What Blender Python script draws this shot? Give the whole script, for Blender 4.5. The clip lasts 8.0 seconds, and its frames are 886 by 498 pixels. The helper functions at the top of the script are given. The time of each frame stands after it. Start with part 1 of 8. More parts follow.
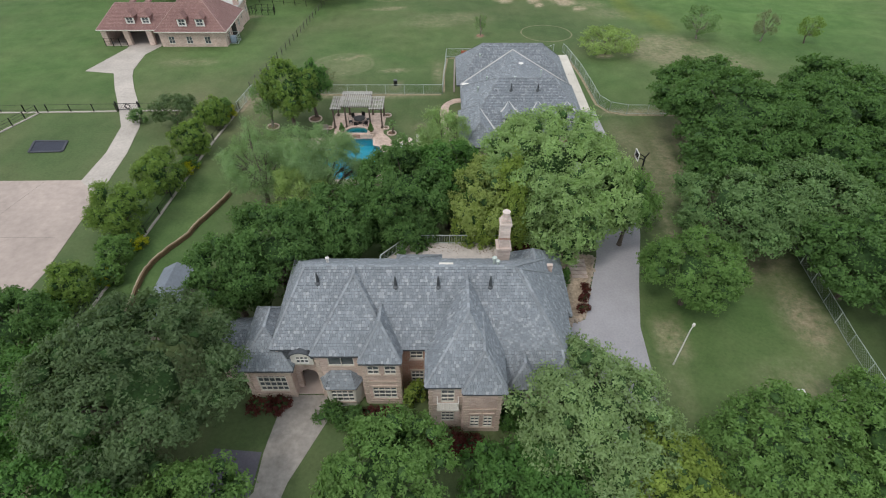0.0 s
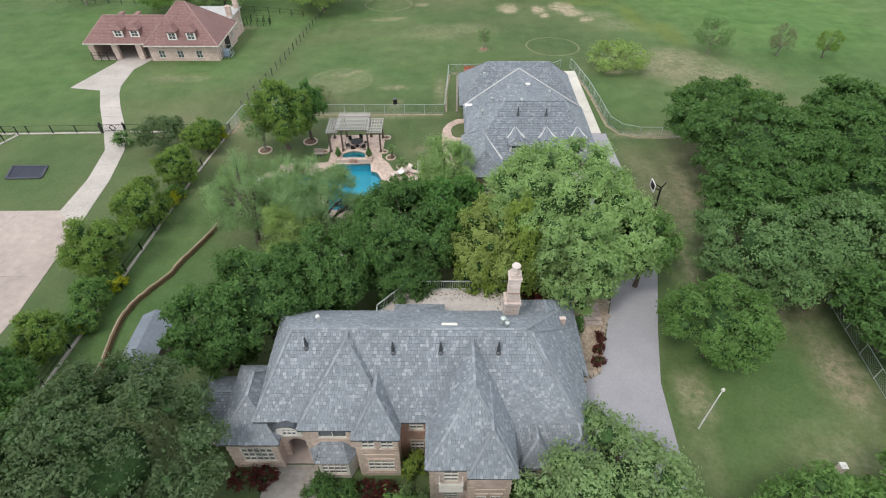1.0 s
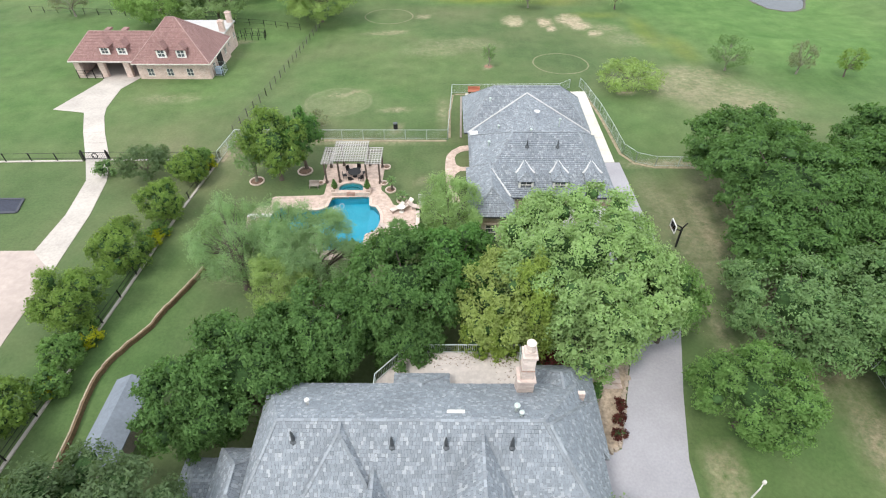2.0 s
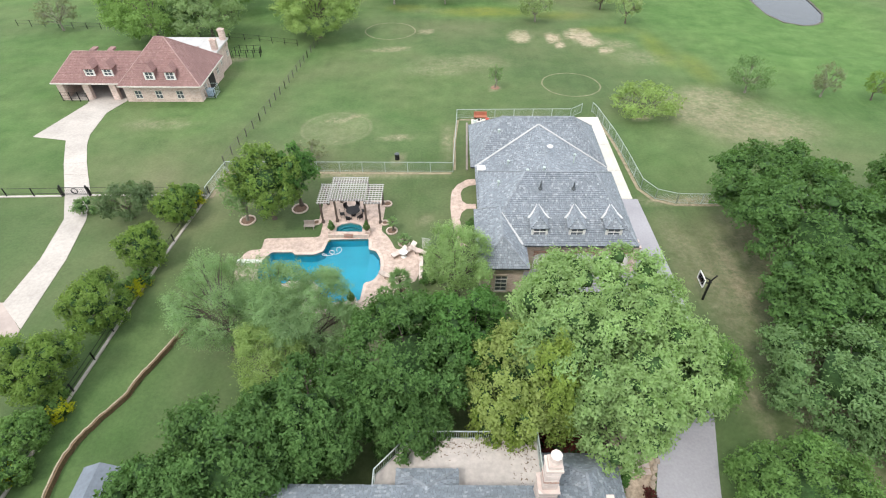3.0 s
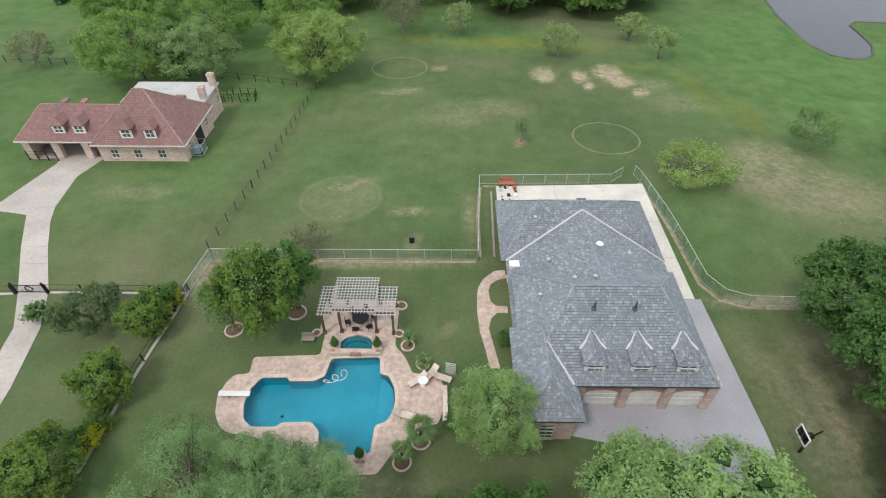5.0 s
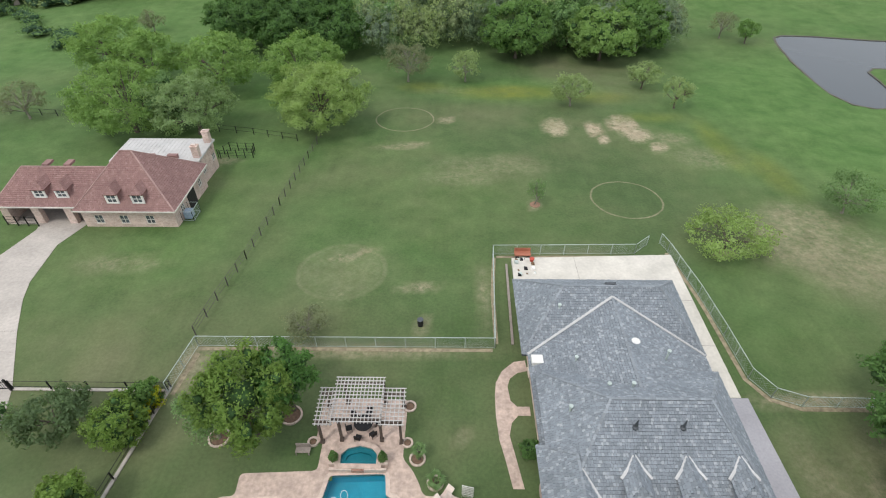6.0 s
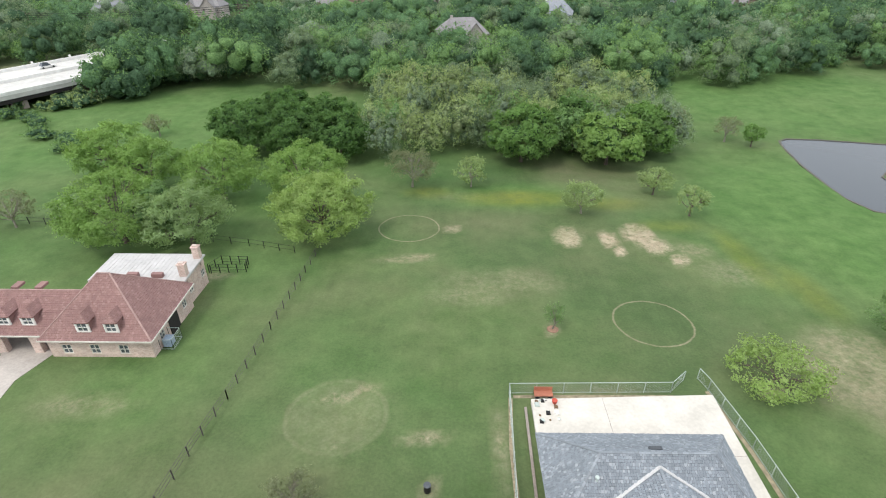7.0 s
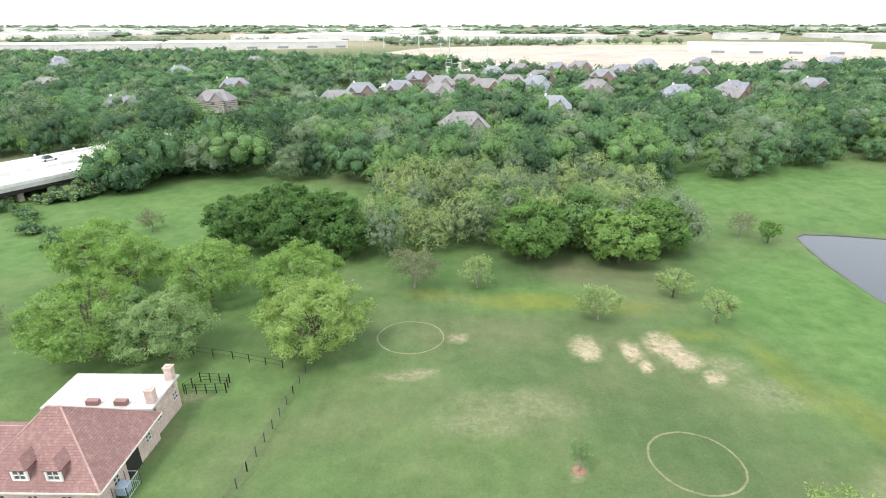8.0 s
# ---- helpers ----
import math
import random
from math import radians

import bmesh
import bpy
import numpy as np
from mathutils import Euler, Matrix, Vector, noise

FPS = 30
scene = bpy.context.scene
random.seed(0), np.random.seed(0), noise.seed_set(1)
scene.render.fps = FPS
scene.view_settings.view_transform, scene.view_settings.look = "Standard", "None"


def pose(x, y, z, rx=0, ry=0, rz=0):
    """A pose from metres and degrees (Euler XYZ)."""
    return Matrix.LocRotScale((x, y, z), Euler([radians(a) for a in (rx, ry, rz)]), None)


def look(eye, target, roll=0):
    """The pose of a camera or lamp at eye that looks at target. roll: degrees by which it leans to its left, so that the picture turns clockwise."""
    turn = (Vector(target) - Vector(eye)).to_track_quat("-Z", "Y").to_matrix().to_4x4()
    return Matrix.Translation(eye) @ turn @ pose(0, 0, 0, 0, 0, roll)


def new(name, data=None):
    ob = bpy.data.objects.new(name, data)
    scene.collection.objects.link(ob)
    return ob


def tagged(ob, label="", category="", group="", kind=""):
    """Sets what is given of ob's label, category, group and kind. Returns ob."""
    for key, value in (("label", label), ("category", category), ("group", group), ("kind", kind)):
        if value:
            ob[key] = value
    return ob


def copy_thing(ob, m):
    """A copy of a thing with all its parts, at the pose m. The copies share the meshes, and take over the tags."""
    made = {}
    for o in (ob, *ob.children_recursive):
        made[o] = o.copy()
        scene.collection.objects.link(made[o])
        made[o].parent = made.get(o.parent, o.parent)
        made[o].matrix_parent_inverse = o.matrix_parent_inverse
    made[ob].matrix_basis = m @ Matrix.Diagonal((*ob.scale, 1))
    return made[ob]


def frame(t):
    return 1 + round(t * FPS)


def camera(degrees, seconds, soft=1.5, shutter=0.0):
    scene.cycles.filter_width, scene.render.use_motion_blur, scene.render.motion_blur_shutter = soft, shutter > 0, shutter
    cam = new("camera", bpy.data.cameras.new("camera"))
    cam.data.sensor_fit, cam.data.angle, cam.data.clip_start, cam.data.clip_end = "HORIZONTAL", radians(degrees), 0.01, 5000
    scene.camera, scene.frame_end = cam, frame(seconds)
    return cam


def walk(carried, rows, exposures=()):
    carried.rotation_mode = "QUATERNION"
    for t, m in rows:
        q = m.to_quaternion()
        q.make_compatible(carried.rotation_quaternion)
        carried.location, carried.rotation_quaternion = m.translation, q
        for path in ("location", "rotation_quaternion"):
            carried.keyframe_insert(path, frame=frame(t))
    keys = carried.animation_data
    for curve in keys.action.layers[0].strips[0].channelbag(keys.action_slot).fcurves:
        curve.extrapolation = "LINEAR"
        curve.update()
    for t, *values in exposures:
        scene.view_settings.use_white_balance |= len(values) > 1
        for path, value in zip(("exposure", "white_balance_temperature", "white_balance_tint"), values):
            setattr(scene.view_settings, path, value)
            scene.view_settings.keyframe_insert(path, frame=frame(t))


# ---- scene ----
cam = camera(79.3, 8.0, soft=1.1)
METRES, EYE, TILT, LEAN, TURN = 60.0, 39.0, -43.2, 0.0, 0.0
ROWS = [
    (0.0, 0.0, 0.0, 0.0, 0.0, 0.0, -0.0),
    (0.5, -0.0007, 0.034, 0.0328, 0.05, -0.01, -0.06),
    (1.0, -0.0025, 0.0686, 0.0687, 0.09, -0.01, -0.1),
    (2.5, -0.0124, 0.1821, 0.1911, 0.18, -0.09, -0.27),
    (3.0, -0.0177, 0.223, 0.2351, 0.22, -0.09, -0.32),
    (3.5, -0.0256, 0.2652, 0.2798, 0.28, -0.07, -0.35),
    (4.0, -0.0358, 0.3087, 0.3256, 0.32, -0.07, -0.37),
    (4.5, -0.047, 0.3535, 0.3715, 0.41, -0.02, -0.39),
    (5.2, -0.0620, 0.4175, 0.4375, 0.48, 0.05, -0.42),
    (5.8, -0.0746, 0.4731, 0.4949, 0.53, 1.63, -0.44),
    (6.0, -0.0786, 0.4924, 0.5145, 0.54, 2.99, -0.45),
    (6.5, -0.0875, 0.5415, 0.5635, 0.57, 7.4, -0.45),
    (7.0, -0.0956, 0.5911, 0.6131, 0.6, 11.92, -0.49),
    (7.5, -0.1026, 0.6406, 0.6632, 0.62, 16.34, -0.52),
    (8.0, -0.1083, 0.6915, 0.7125, 0.66, 20.62, -0.56),
]
EXPOSURES = [(0.0, -0.1), (1.0, 0.2), (2.5, 0.8), (3.5, 0.44), (4.5, 0.1), (6.0, 0.1), (7.0, 0.42), (7.5, 0.56), (8.0, 0.88)]
walk(cam, [(t, pose(0, 0, EYE, TILT, LEAN, TURN) @ pose(METRES * x, METRES * y, METRES * z, 90 + pitch, roll, yaw)) for t, x, y, z, yaw, pitch, roll in ROWS], EXPOSURES)

# ---- sky and sun: bright thin overcast, sun high and to the front left ----
SUN_FROM = Vector((-0.36, -0.42, 0.83)).normalized()
world = bpy.data.worlds.new("sky")
scene.world = world
world.use_nodes = True
wt = world.node_tree
wt.nodes.clear()
w_out = wt.nodes.new("ShaderNodeOutputWorld")
w_bg = wt.nodes.new("ShaderNodeBackground")
w_sky = wt.nodes.new("ShaderNodeTexSky")
w_sky.sky_type = "NISHITA"
w_sky.sun_disc = False
w_sky.sun_elevation = math.asin(SUN_FROM.z)
w_sky.sun_rotation = math.atan2(SUN_FROM.x, SUN_FROM.y)
w_sky.dust_density = 3.0
w_mix = wt.nodes.new("ShaderNodeMix")
w_mix.data_type = "RGBA"
w_mix.inputs[0].default_value = 0.75
w_mix.inputs[7].default_value = (8.6, 8.9, 9.2, 1)
wt.links.new(w_sky.outputs[0], w_mix.inputs[6])
wt.links.new(w_mix.outputs[2], w_bg.inputs[0])
w_bg.inputs[1].default_value = 0.15
wt.links.new(w_bg.outputs[0], w_out.inputs[0])
sun_data = bpy.data.lights.new("sun", "SUN")
sun_data.energy = 1.25
sun_data.angle = radians(9)
sun_data.color = (1.0, 0.95, 0.88)
sun = new("sun", sun_data)
sun.matrix_world = look((0, 0, 60), Vector((0, 0, 60)) - SUN_FROM)

# ---- tools ----
from mathutils.geometry import tessellate_polygon


def land(x, y):
    """The ground's height: level round the houses, falling to the pond, rising again far off."""
    h = -0.065 * min(max(y - 82.0, 0.0), 83.0)
    if y > 400:
        h += 0.0108 * (y - 400)
    return h


class Build:
    """Gathers the faces of one mesh, in world metres."""

    def __init__(self):
        self.v, self.f = [], []

    def face(self, *pts):
        n = len(self.v)
        self.v.extend(tuple(p) for p in pts)
        self.f.append(tuple(range(n, n + len(pts))))
        return self

    def hexa(self, low, high):
        """A solid between two rings of points, the low one and the high one, both counter-clockwise from above."""
        n, k = len(self.v), len(low)
        self.v.extend(tuple(p) for p in low)
        self.v.extend(tuple(p) for p in high)
        self.f.append(tuple(range(n + k - 1, n - 1, -1)))
        self.f.append(tuple(range(n + k, n + 2 * k)))
        for i in range(k):
            j = (i + 1) % k
            self.f.append((n + i, n + j, n + k + j, n + k + i))
        return self

    def box(self, x0, x1, y0, y1, z0, z1):
        ring = [(x0, y0), (x1, y0), (x1, y1), (x0, y1)]
        return self.hexa([(x, y, z0) for x, y in ring], [(x, y, z1) for x, y in ring])

    def bar(self, a, b, w, h=None):
        """A square bar from a to b."""
        a, b = Vector(a), Vector(b)
        h = h or w
        d = (b - a).normalized()
        side = d.cross(Vector((0, 0, 1)))
        side = side.normalized() if side.length > 1e-4 else Vector((1, 0, 0))
        up = side.cross(d)
        s, u = side * w / 2, up * h / 2
        return self.hexa([a - s - u, a + s - u, a + s + u, a - s + u][::-1], [b - s - u, b + s - u, b + s + u, b - s + u][::-1])

    def tube(self, pts, radii, n=7, cap=True):
        pts = [Vector(p) for p in pts]
        base = len(self.v)
        for i, p in enumerate(pts):
            d = (pts[min(i + 1, len(pts) - 1)] - pts[max(i - 1, 0)]).normalized()
            a = d.cross(Vector((0.31, 0.93, 0.2))).normalized()
            b = d.cross(a)
            r = radii[i] if hasattr(radii, "__len__") else radii
            for k in range(n):
                t = 2 * math.pi * k / n
                self.v.append(tuple(p + a * r * math.cos(t) + b * r * math.sin(t)))
        for i in range(len(pts) - 1):
            for k in range(n):
                q = (k + 1) % n
                self.f.append((base + i * n + k, base + i * n + q, base + (i + 1) * n + q, base + (i + 1) * n + k))
        if cap:
            self.f.append(tuple(range(base, base + n)))
            e = base + (len(pts) - 1) * n
            self.f.append(tuple(range(e + n - 1, e - 1, -1)))
        return self

    def lathe(self, x, y, profile, n=16):
        """A turned solid about the upright through x, y: (radius, z) from below."""
        base = len(self.v)
        for r, z in profile:
            for k in range(n):
                t = 2 * math.pi * k / n
                self.v.append((x + r * math.cos(t), y + r * math.sin(t), z))
        for i in range(len(profile) - 1):
            for k in range(n):
                q = (k + 1) % n
                self.f.append((base + i * n + k, base + i * n + q, base + (i + 1) * n + q, base + (i + 1) * n + k))
        self.f.append(tuple(range(base + n - 1, base - 1, -1)))
        e = base + (len(profile) - 1) * n
        self.f.append(tuple(range(e, e + n)))
        return self

    def ribbon(self, pts, w, z0, z1):
        """One unbroken band of width w along a line."""
        n = len(self.v)
        k = len(pts)
        for i, (x, y) in enumerate(pts):
            d = Vector(pts[min(i + 1, k - 1)]) - Vector(pts[max(i - 1, 0)])
            d = Vector((d.y, -d.x)).normalized() * w / 2
            self.v.extend([(x + d.x, y + d.y, z0), (x + d.x, y + d.y, z1), (x - d.x, y - d.y, z1), (x - d.x, y - d.y, z0)])
        for i in range(k - 1):
            a, b = n + 4 * i, n + 4 * i + 4
            for j in range(4):
                q = (j + 1) % 4
                self.f.append((a + j, b + j, b + q, a + q))
        self.f.append((n, n + 1, n + 2, n + 3))
        e = n + 4 * (k - 1)
        self.f.append((e + 3, e + 2, e + 1, e))
        return self

    def slab(self, ring, z0, z1):
        """A flat plate with the outline ring (counter-clockwise)."""
        area = sum(ring[i - 1][0] * ring[i][1] - ring[i][0] * ring[i - 1][1] for i in range(len(ring)))
        ring = ring if area > 0 else ring[::-1]
        return self.hexa([(x, y, z0) for x, y in ring], [(x, y, z1) for x, y in ring])


def plate(outer, holes, z0, z1):
    """A flat plate with holes."""
    b = Build()
    rings = [outer, *holes]
    flat = [p for r in rings for p in r]
    tris = tessellate_polygon([[Vector((x, y, 0)) for x, y in r] for r in rings])
    n = len(flat)
    b.v = [(x, y, z1) for x, y in flat] + [(x, y, z0) for x, y in flat]
    for t in tris:
        (ax, ay), (bx, by), (cx, cy) = (flat[i] for i in t)
        t = t if (bx - ax) * (cy - ay) - (by - ay) * (cx - ax) > 0 else t[::-1]
        b.f.append(tuple(t))
        b.f.append(tuple(n + i for i in t[::-1]))
    k = 0
    for r in rings:
        for i in range(len(r)):
            j = (i + 1) % len(r)
            b.f.append((k + i, k + j, n + k + j, n + k + i))
        k += len(r)
    return b


def mesh_of(name, b, materials, at=Vector((0, 0, 0)), smooth=False):
    me = bpy.data.meshes.new(name)
    me.from_pydata([(x - at.x, y - at.y, z - at.z) for x, y, z in b.v], [], b.f)
    for m in materials if isinstance(materials, (list, tuple)) else [materials]:
        me.materials.append(m)
    if smooth:
        me.polygons.foreach_set("use_smooth", [True] * len(me.polygons))
    me.update()
    return me


def base_of(ob):
    p = Vector(ob.location)
    while ob.parent:
        ob = ob.parent
        p += Vector(ob.location)
    return p


def thing(name, x, y, z, label, category, group="", kind=""):
    ob = new(name)
    ob.empty_display_size = 0.3
    ob.location = (x, y, z)
    return tagged(ob, label, category, group, kind)


def part(name, b, material, parent, label="", smooth=False):
    """One mesh under a thing or a part; its points are given in world metres."""
    ob = new(name, mesh_of(name, b, material, base_of(parent), smooth))
    ob.parent = parent
    return tagged(ob, label)


def solid(name, b, material, label, category, group="", kind="", smooth=False):
    """A thing of one mesh, standing on its lowest point."""
    xs, ys, zs = zip(*b.v)
    at = Vector(((min(xs) + max(xs)) / 2, (min(ys) + max(ys)) / 2, min(zs)))
    ob = new(name, mesh_of(name, b, material, at, smooth))
    ob.location = at
    return tagged(ob, label, category, group, kind)


# ---- materials ----
def linear(c):
    return (c[0], c[1], c[2], 1)


class Nodes:
    def __init__(self, name):
        self.m = bpy.data.materials.new(name)
        self.m.use_nodes = True
        self.t = self.m.node_tree
        self.t.nodes.clear()
        self.out = self.t.nodes.new("ShaderNodeOutputMaterial")
        self.bsdf = self.t.nodes.new("ShaderNodeBsdfPrincipled")
        self.link(self.bsdf.outputs[0], self.out.inputs[0])
        self.coord = self.t.nodes.new("ShaderNodeNewGeometry").outputs["Position"]

    def link(self, a, b):
        self.t.links.new(a, b)

    def add(self, kind):
        return self.t.nodes.new(kind)

    def noise(self, scale, detail=4.0, rough=0.6, stretch=None):
        n = self.add("ShaderNodeTexNoise")
        n.inputs["Scale"].default_value = scale
        n.inputs["Detail"].default_value = detail
        n.inputs["Roughness"].default_value = rough
        src = self.coord
        if stretch:
            mp = self.add("ShaderNodeMapping")
            mp.inputs["Scale"].default_value = stretch
            self.link(src, mp.inputs["Vector"])
            src = mp.outputs[0]
        self.link(src, n.inputs["Vector"])
        return n.outputs["Fac"]

    def ramp(self, fac, stops):
        r = self.add("ShaderNodeValToRGB")
        while len(r.color_ramp.elements) < len(stops):
            r.color_ramp.elements.new(0.5)
        for e, (p, c) in zip(r.color_ramp.elements, stops):
            e.position, e.color = p, linear(c) if hasattr(c, "__len__") else (c, c, c, 1)
        self.link(fac, r.inputs[0])
        return r.outputs[0]

    def mix(self, fac, a, b, how="MIX"):
        m = self.add("ShaderNodeMix")
        m.data_type, m.blend_type = "RGBA", how
        for s, v in ((m.inputs[0], fac), (m.inputs[6], a), (m.inputs[7], b)):
            if hasattr(v, "is_linked"):
                self.link(v, s)
            elif hasattr(v, "__len__"):
                s.default_value = linear(v)
            else:
                s.default_value = v
        return m.outputs[2]

    def math(self, op, a, b=0.0):
        m = self.add("ShaderNodeMath")
        m.operation = op
        for s, v in zip(m.inputs, (a, b)):
            if hasattr(v, "is_linked"):
                self.link(v, s)
            else:
                s.default_value = v
        return m.outputs[0]

    def bump(self, height, strength=0.3, distance=0.02):
        b = self.add("ShaderNodeBump")
        b.inputs["Strength"].default_value = strength
        b.inputs["Distance"].default_value = distance
        self.link(height, b.inputs["Height"])
        self.link(b.outputs[0], self.bsdf.inputs["Normal"])

    def color(self, c):
        if hasattr(c, "is_linked"):
            self.link(c, self.bsdf.inputs["Base Color"])
        else:
            self.bsdf.inputs["Base Color"].default_value = linear(c)

    def set(self, rough=0.7, metal=0.0, spec=0.4):
        self.bsdf.inputs["Roughness"].default_value = rough
        self.bsdf.inputs["Metallic"].default_value = metal
        self.bsdf.inputs["Specular IOR Level"].default_value = spec
        return self.m


def scaled(c, k):
    return tuple(min(v * k, 1.0) for v in c)


def surface(name, c, rough=0.75, grain=6.0, stain=0.35, vary=0.25, metal=0.0, bump=0.25, spec=0.35):
    """A weathered surface: fine grain and broad stains about the colour c."""
    n = Nodes(name)
    fine = n.ramp(n.noise(grain, 6), [(0.3, scaled(c, 1 - vary)), (0.7, scaled(c, 1 + vary))])
    broad = n.ramp(n.noise(stain, 3), [(0.3, 0.78), (0.7, 1.0)])
    n.color(n.mix(1.0, fine, broad, "MULTIPLY"))
    n.bump(n.noise(grain * 2.5, 4), bump)
    return n.set(rough, metal, spec)


def pieces(name, c, spread=0.35, rough=0.8, grain=8.0, other=None, bump=0.3):
    """For joined or single pieces: each takes a shade of its own."""
    n = Nodes(name)
    geo = n.add("ShaderNodeNewGeometry")
    rnd = geo.outputs["Random Per Island"]
    tone = n.ramp(rnd, [(0.0, scaled(c, 1 - spread)), (0.8, scaled(c, 1 + spread * 0.4)), (1.0, other or scaled(c, 1 + spread))])
    fine = n.ramp(n.noise(grain, 5), [(0.25, 0.72), (0.75, 1.0)])
    broad = n.ramp(n.noise(0.25, 3), [(0.3, 0.82), (0.7, 1.0)])
    n.color(n.mix(1.0, n.mix(1.0, tone, fine, "MULTIPLY"), broad, "MULTIPLY"))
    n.bump(n.noise(grain * 3, 3), bump)
    return n.set(rough)


def blend(a, b, k):
    return tuple(x + (y - x) * k for x, y in zip(a, b))


def leaves(name, dark, mid, light, clump=0.35):
    """Foliage: a soft shade for each leaf spray, lighter and duller sprays by the clump, and broad drifts over the
    crown.
    """
    n = Nodes(name)
    geo = n.add("ShaderNodeNewGeometry")
    tone = n.ramp(geo.outputs["Random Per Island"], [(0.0, blend(dark, mid, 0.45)), (0.5, mid), (1.0, blend(mid, light, 0.6))])
    sprays = n.ramp(n.noise(1.7, 3, 0.6), [(0.32, blend(dark, mid, 0.35)), (0.5, mid), (0.7, light)])
    col = n.mix(0.5, tone, sprays)
    drift = n.ramp(n.noise(clump, 2), [(0.32, 0.74), (0.68, 1.0)])
    col = n.mix(1.0, col, drift, "MULTIPLY")
    n.color(col)
    n.set(0.6, 0, 0.14)
    tr = n.add("ShaderNodeBsdfTranslucent")
    n.link(n.mix(1.0, col, (1.0, 1.0, 0.55), "MULTIPLY"), tr.inputs[0])
    ms = n.add("ShaderNodeMixShader")
    ms.inputs[0].default_value = 0.45
    n.link(n.bsdf.outputs[0], ms.inputs[1])
    n.link(tr.outputs[0], ms.inputs[2])
    n.link(ms.outputs[0], n.out.inputs[0])
    return n.m


def lumps(name, dark, mid, light):
    """Foliage seen from afar: leafy mottling and deep relief on a crown's clumps."""
    n = Nodes(name)
    tone = n.ramp(n.noise(2.3, 5, 0.8), [(0.34, dark), (0.5, mid), (0.66, light)])
    drift = n.ramp(n.noise(0.12, 2), [(0.3, 0.72), (0.7, 1.0)])
    n.color(n.mix(1.0, tone, drift, "MULTIPLY"))
    n.bump(n.noise(1.9, 5, 0.75), 1.0, 0.8)
    return n.set(0.9, 0, 0.1)


def brick_like(name, a, b, mortar, w=0.3, h=0.1):
    """Small masonry, too fine to be told apart from the air."""
    n = Nodes(name)
    tc = n.add("ShaderNodeMapping")
    geo = n.add("ShaderNodeNewGeometry")
    sep = n.add("ShaderNodeSeparateXYZ")
    n.link(geo.outputs["Position"], sep.inputs[0])
    com = n.add("ShaderNodeCombineXYZ")
    n.link(n.math("ADD", sep.outputs[0], sep.outputs[1]), com.inputs[0])
    n.link(sep.outputs[2], com.inputs[1])
    br = n.add("ShaderNodeTexBrick")
    br.inputs["Scale"].default_value = 1.0
    br.inputs["Brick Width"].default_value = w
    br.inputs["Row Height"].default_value = h
    br.inputs["Mortar Size"].default_value = 0.012
    br.inputs["Color1"].default_value = linear(a)
    br.inputs["Color2"].default_value = linear(b)
    br.inputs["Mortar"].default_value = linear(mortar)
    n.link(com.outputs[0], br.inputs["Vector"])
    broad = n.ramp(n.noise(0.8, 4), [(0.3, 0.75), (0.7, 1.05)])
    n.color(n.mix(1.0, br.outputs[0], broad, "MULTIPLY"))
    n.bump(n.math("SUBTRACT", 1.0, br.outputs["Fac"]), 0.4)
    return n.set(0.85)


def glass_pane(name, c=(0.07, 0.08, 0.09)):
    n = Nodes(name)
    n.color(n.ramp(n.noise(0.7, 2), [(0.3, c), (0.7, scaled(c, 1.6))]))
    return n.set(0.06, 0, 0.6)


M_SLATE = pieces("slate_shingle", (0.262, 0.296, 0.332), 0.19, 0.68, 30, (0.400, 0.430, 0.460), 0.1)
# the roof's bed, dark so that it paints shadow lines between the courses
M_SLATE_BED = surface("slate_bed_gap_shade", (0.075, 0.083, 0.095), 0.85)
M_CAP = pieces("ridge_cap_pale", (0.58, 0.58, 0.58), 0.15, 0.6)
M_CAPGREY = pieces("ridge_cap_grey", (0.285, 0.315, 0.345), 0.22, 0.7)
M_TILE = pieces("red_roof_tile", (0.315, 0.182, 0.168), 0.12, 0.75, 20, (0.37, 0.23, 0.21), 0.1)
# the tiles' bed, dark for the same painted course shadows
M_TILE_BED = surface("red_tile_bed_gap_shade", (0.16, 0.075, 0.062), 0.85)
M_BRICK = brick_like("pink_brick", (0.50, 0.36, 0.305), (0.66, 0.52, 0.46), (0.64, 0.54, 0.48))
M_BRICK_RED = brick_like("red_brick", (0.36, 0.17, 0.12), (0.45, 0.25, 0.18), (0.5, 0.45, 0.4))
M_STONE = brick_like("buff_stone", (0.55, 0.44, 0.39), (0.70, 0.60, 0.54), (0.58, 0.51, 0.46), 0.45, 0.2)
M_QUOIN = surface("buff_quoin_stone", (0.56, 0.46, 0.39), 0.8, 8, 0.6, 0.16)
M_TRIM = surface("cream_trim", (0.68, 0.66, 0.60), 0.6, 12, 0.6, 0.08)
M_WHITE = surface("white_paint", (0.78, 0.77, 0.74), 0.55, 10, 0.5, 0.06)
M_GLASS = glass_pane("window_glass")
# near-black standing in for shade, at a doorway and under the bridge
M_DARK = surface("painted_shade", (0.03, 0.028, 0.026), 0.9)
M_CONCRETE = surface("concrete_paving", (0.47, 0.43, 0.39), 0.85, 3.0, 0.25, 0.12)
M_CONCRETE_OLD = surface("old_concrete", (0.41, 0.345, 0.310), 0.9, 1.2, 0.12, 0.12)
M_PALECON = surface("pale_concrete", (0.62, 0.59, 0.53), 0.85, 3.0, 0.3, 0.08)
M_ASPHALT = surface("asphalt_drive", (0.39, 0.385, 0.415), 0.9, 5.0, 0.14, 0.08)
M_DECKSTONE = surface("pool_deck_stone", (0.54, 0.42, 0.355), 0.8, 2.2, 0.5, 0.26)
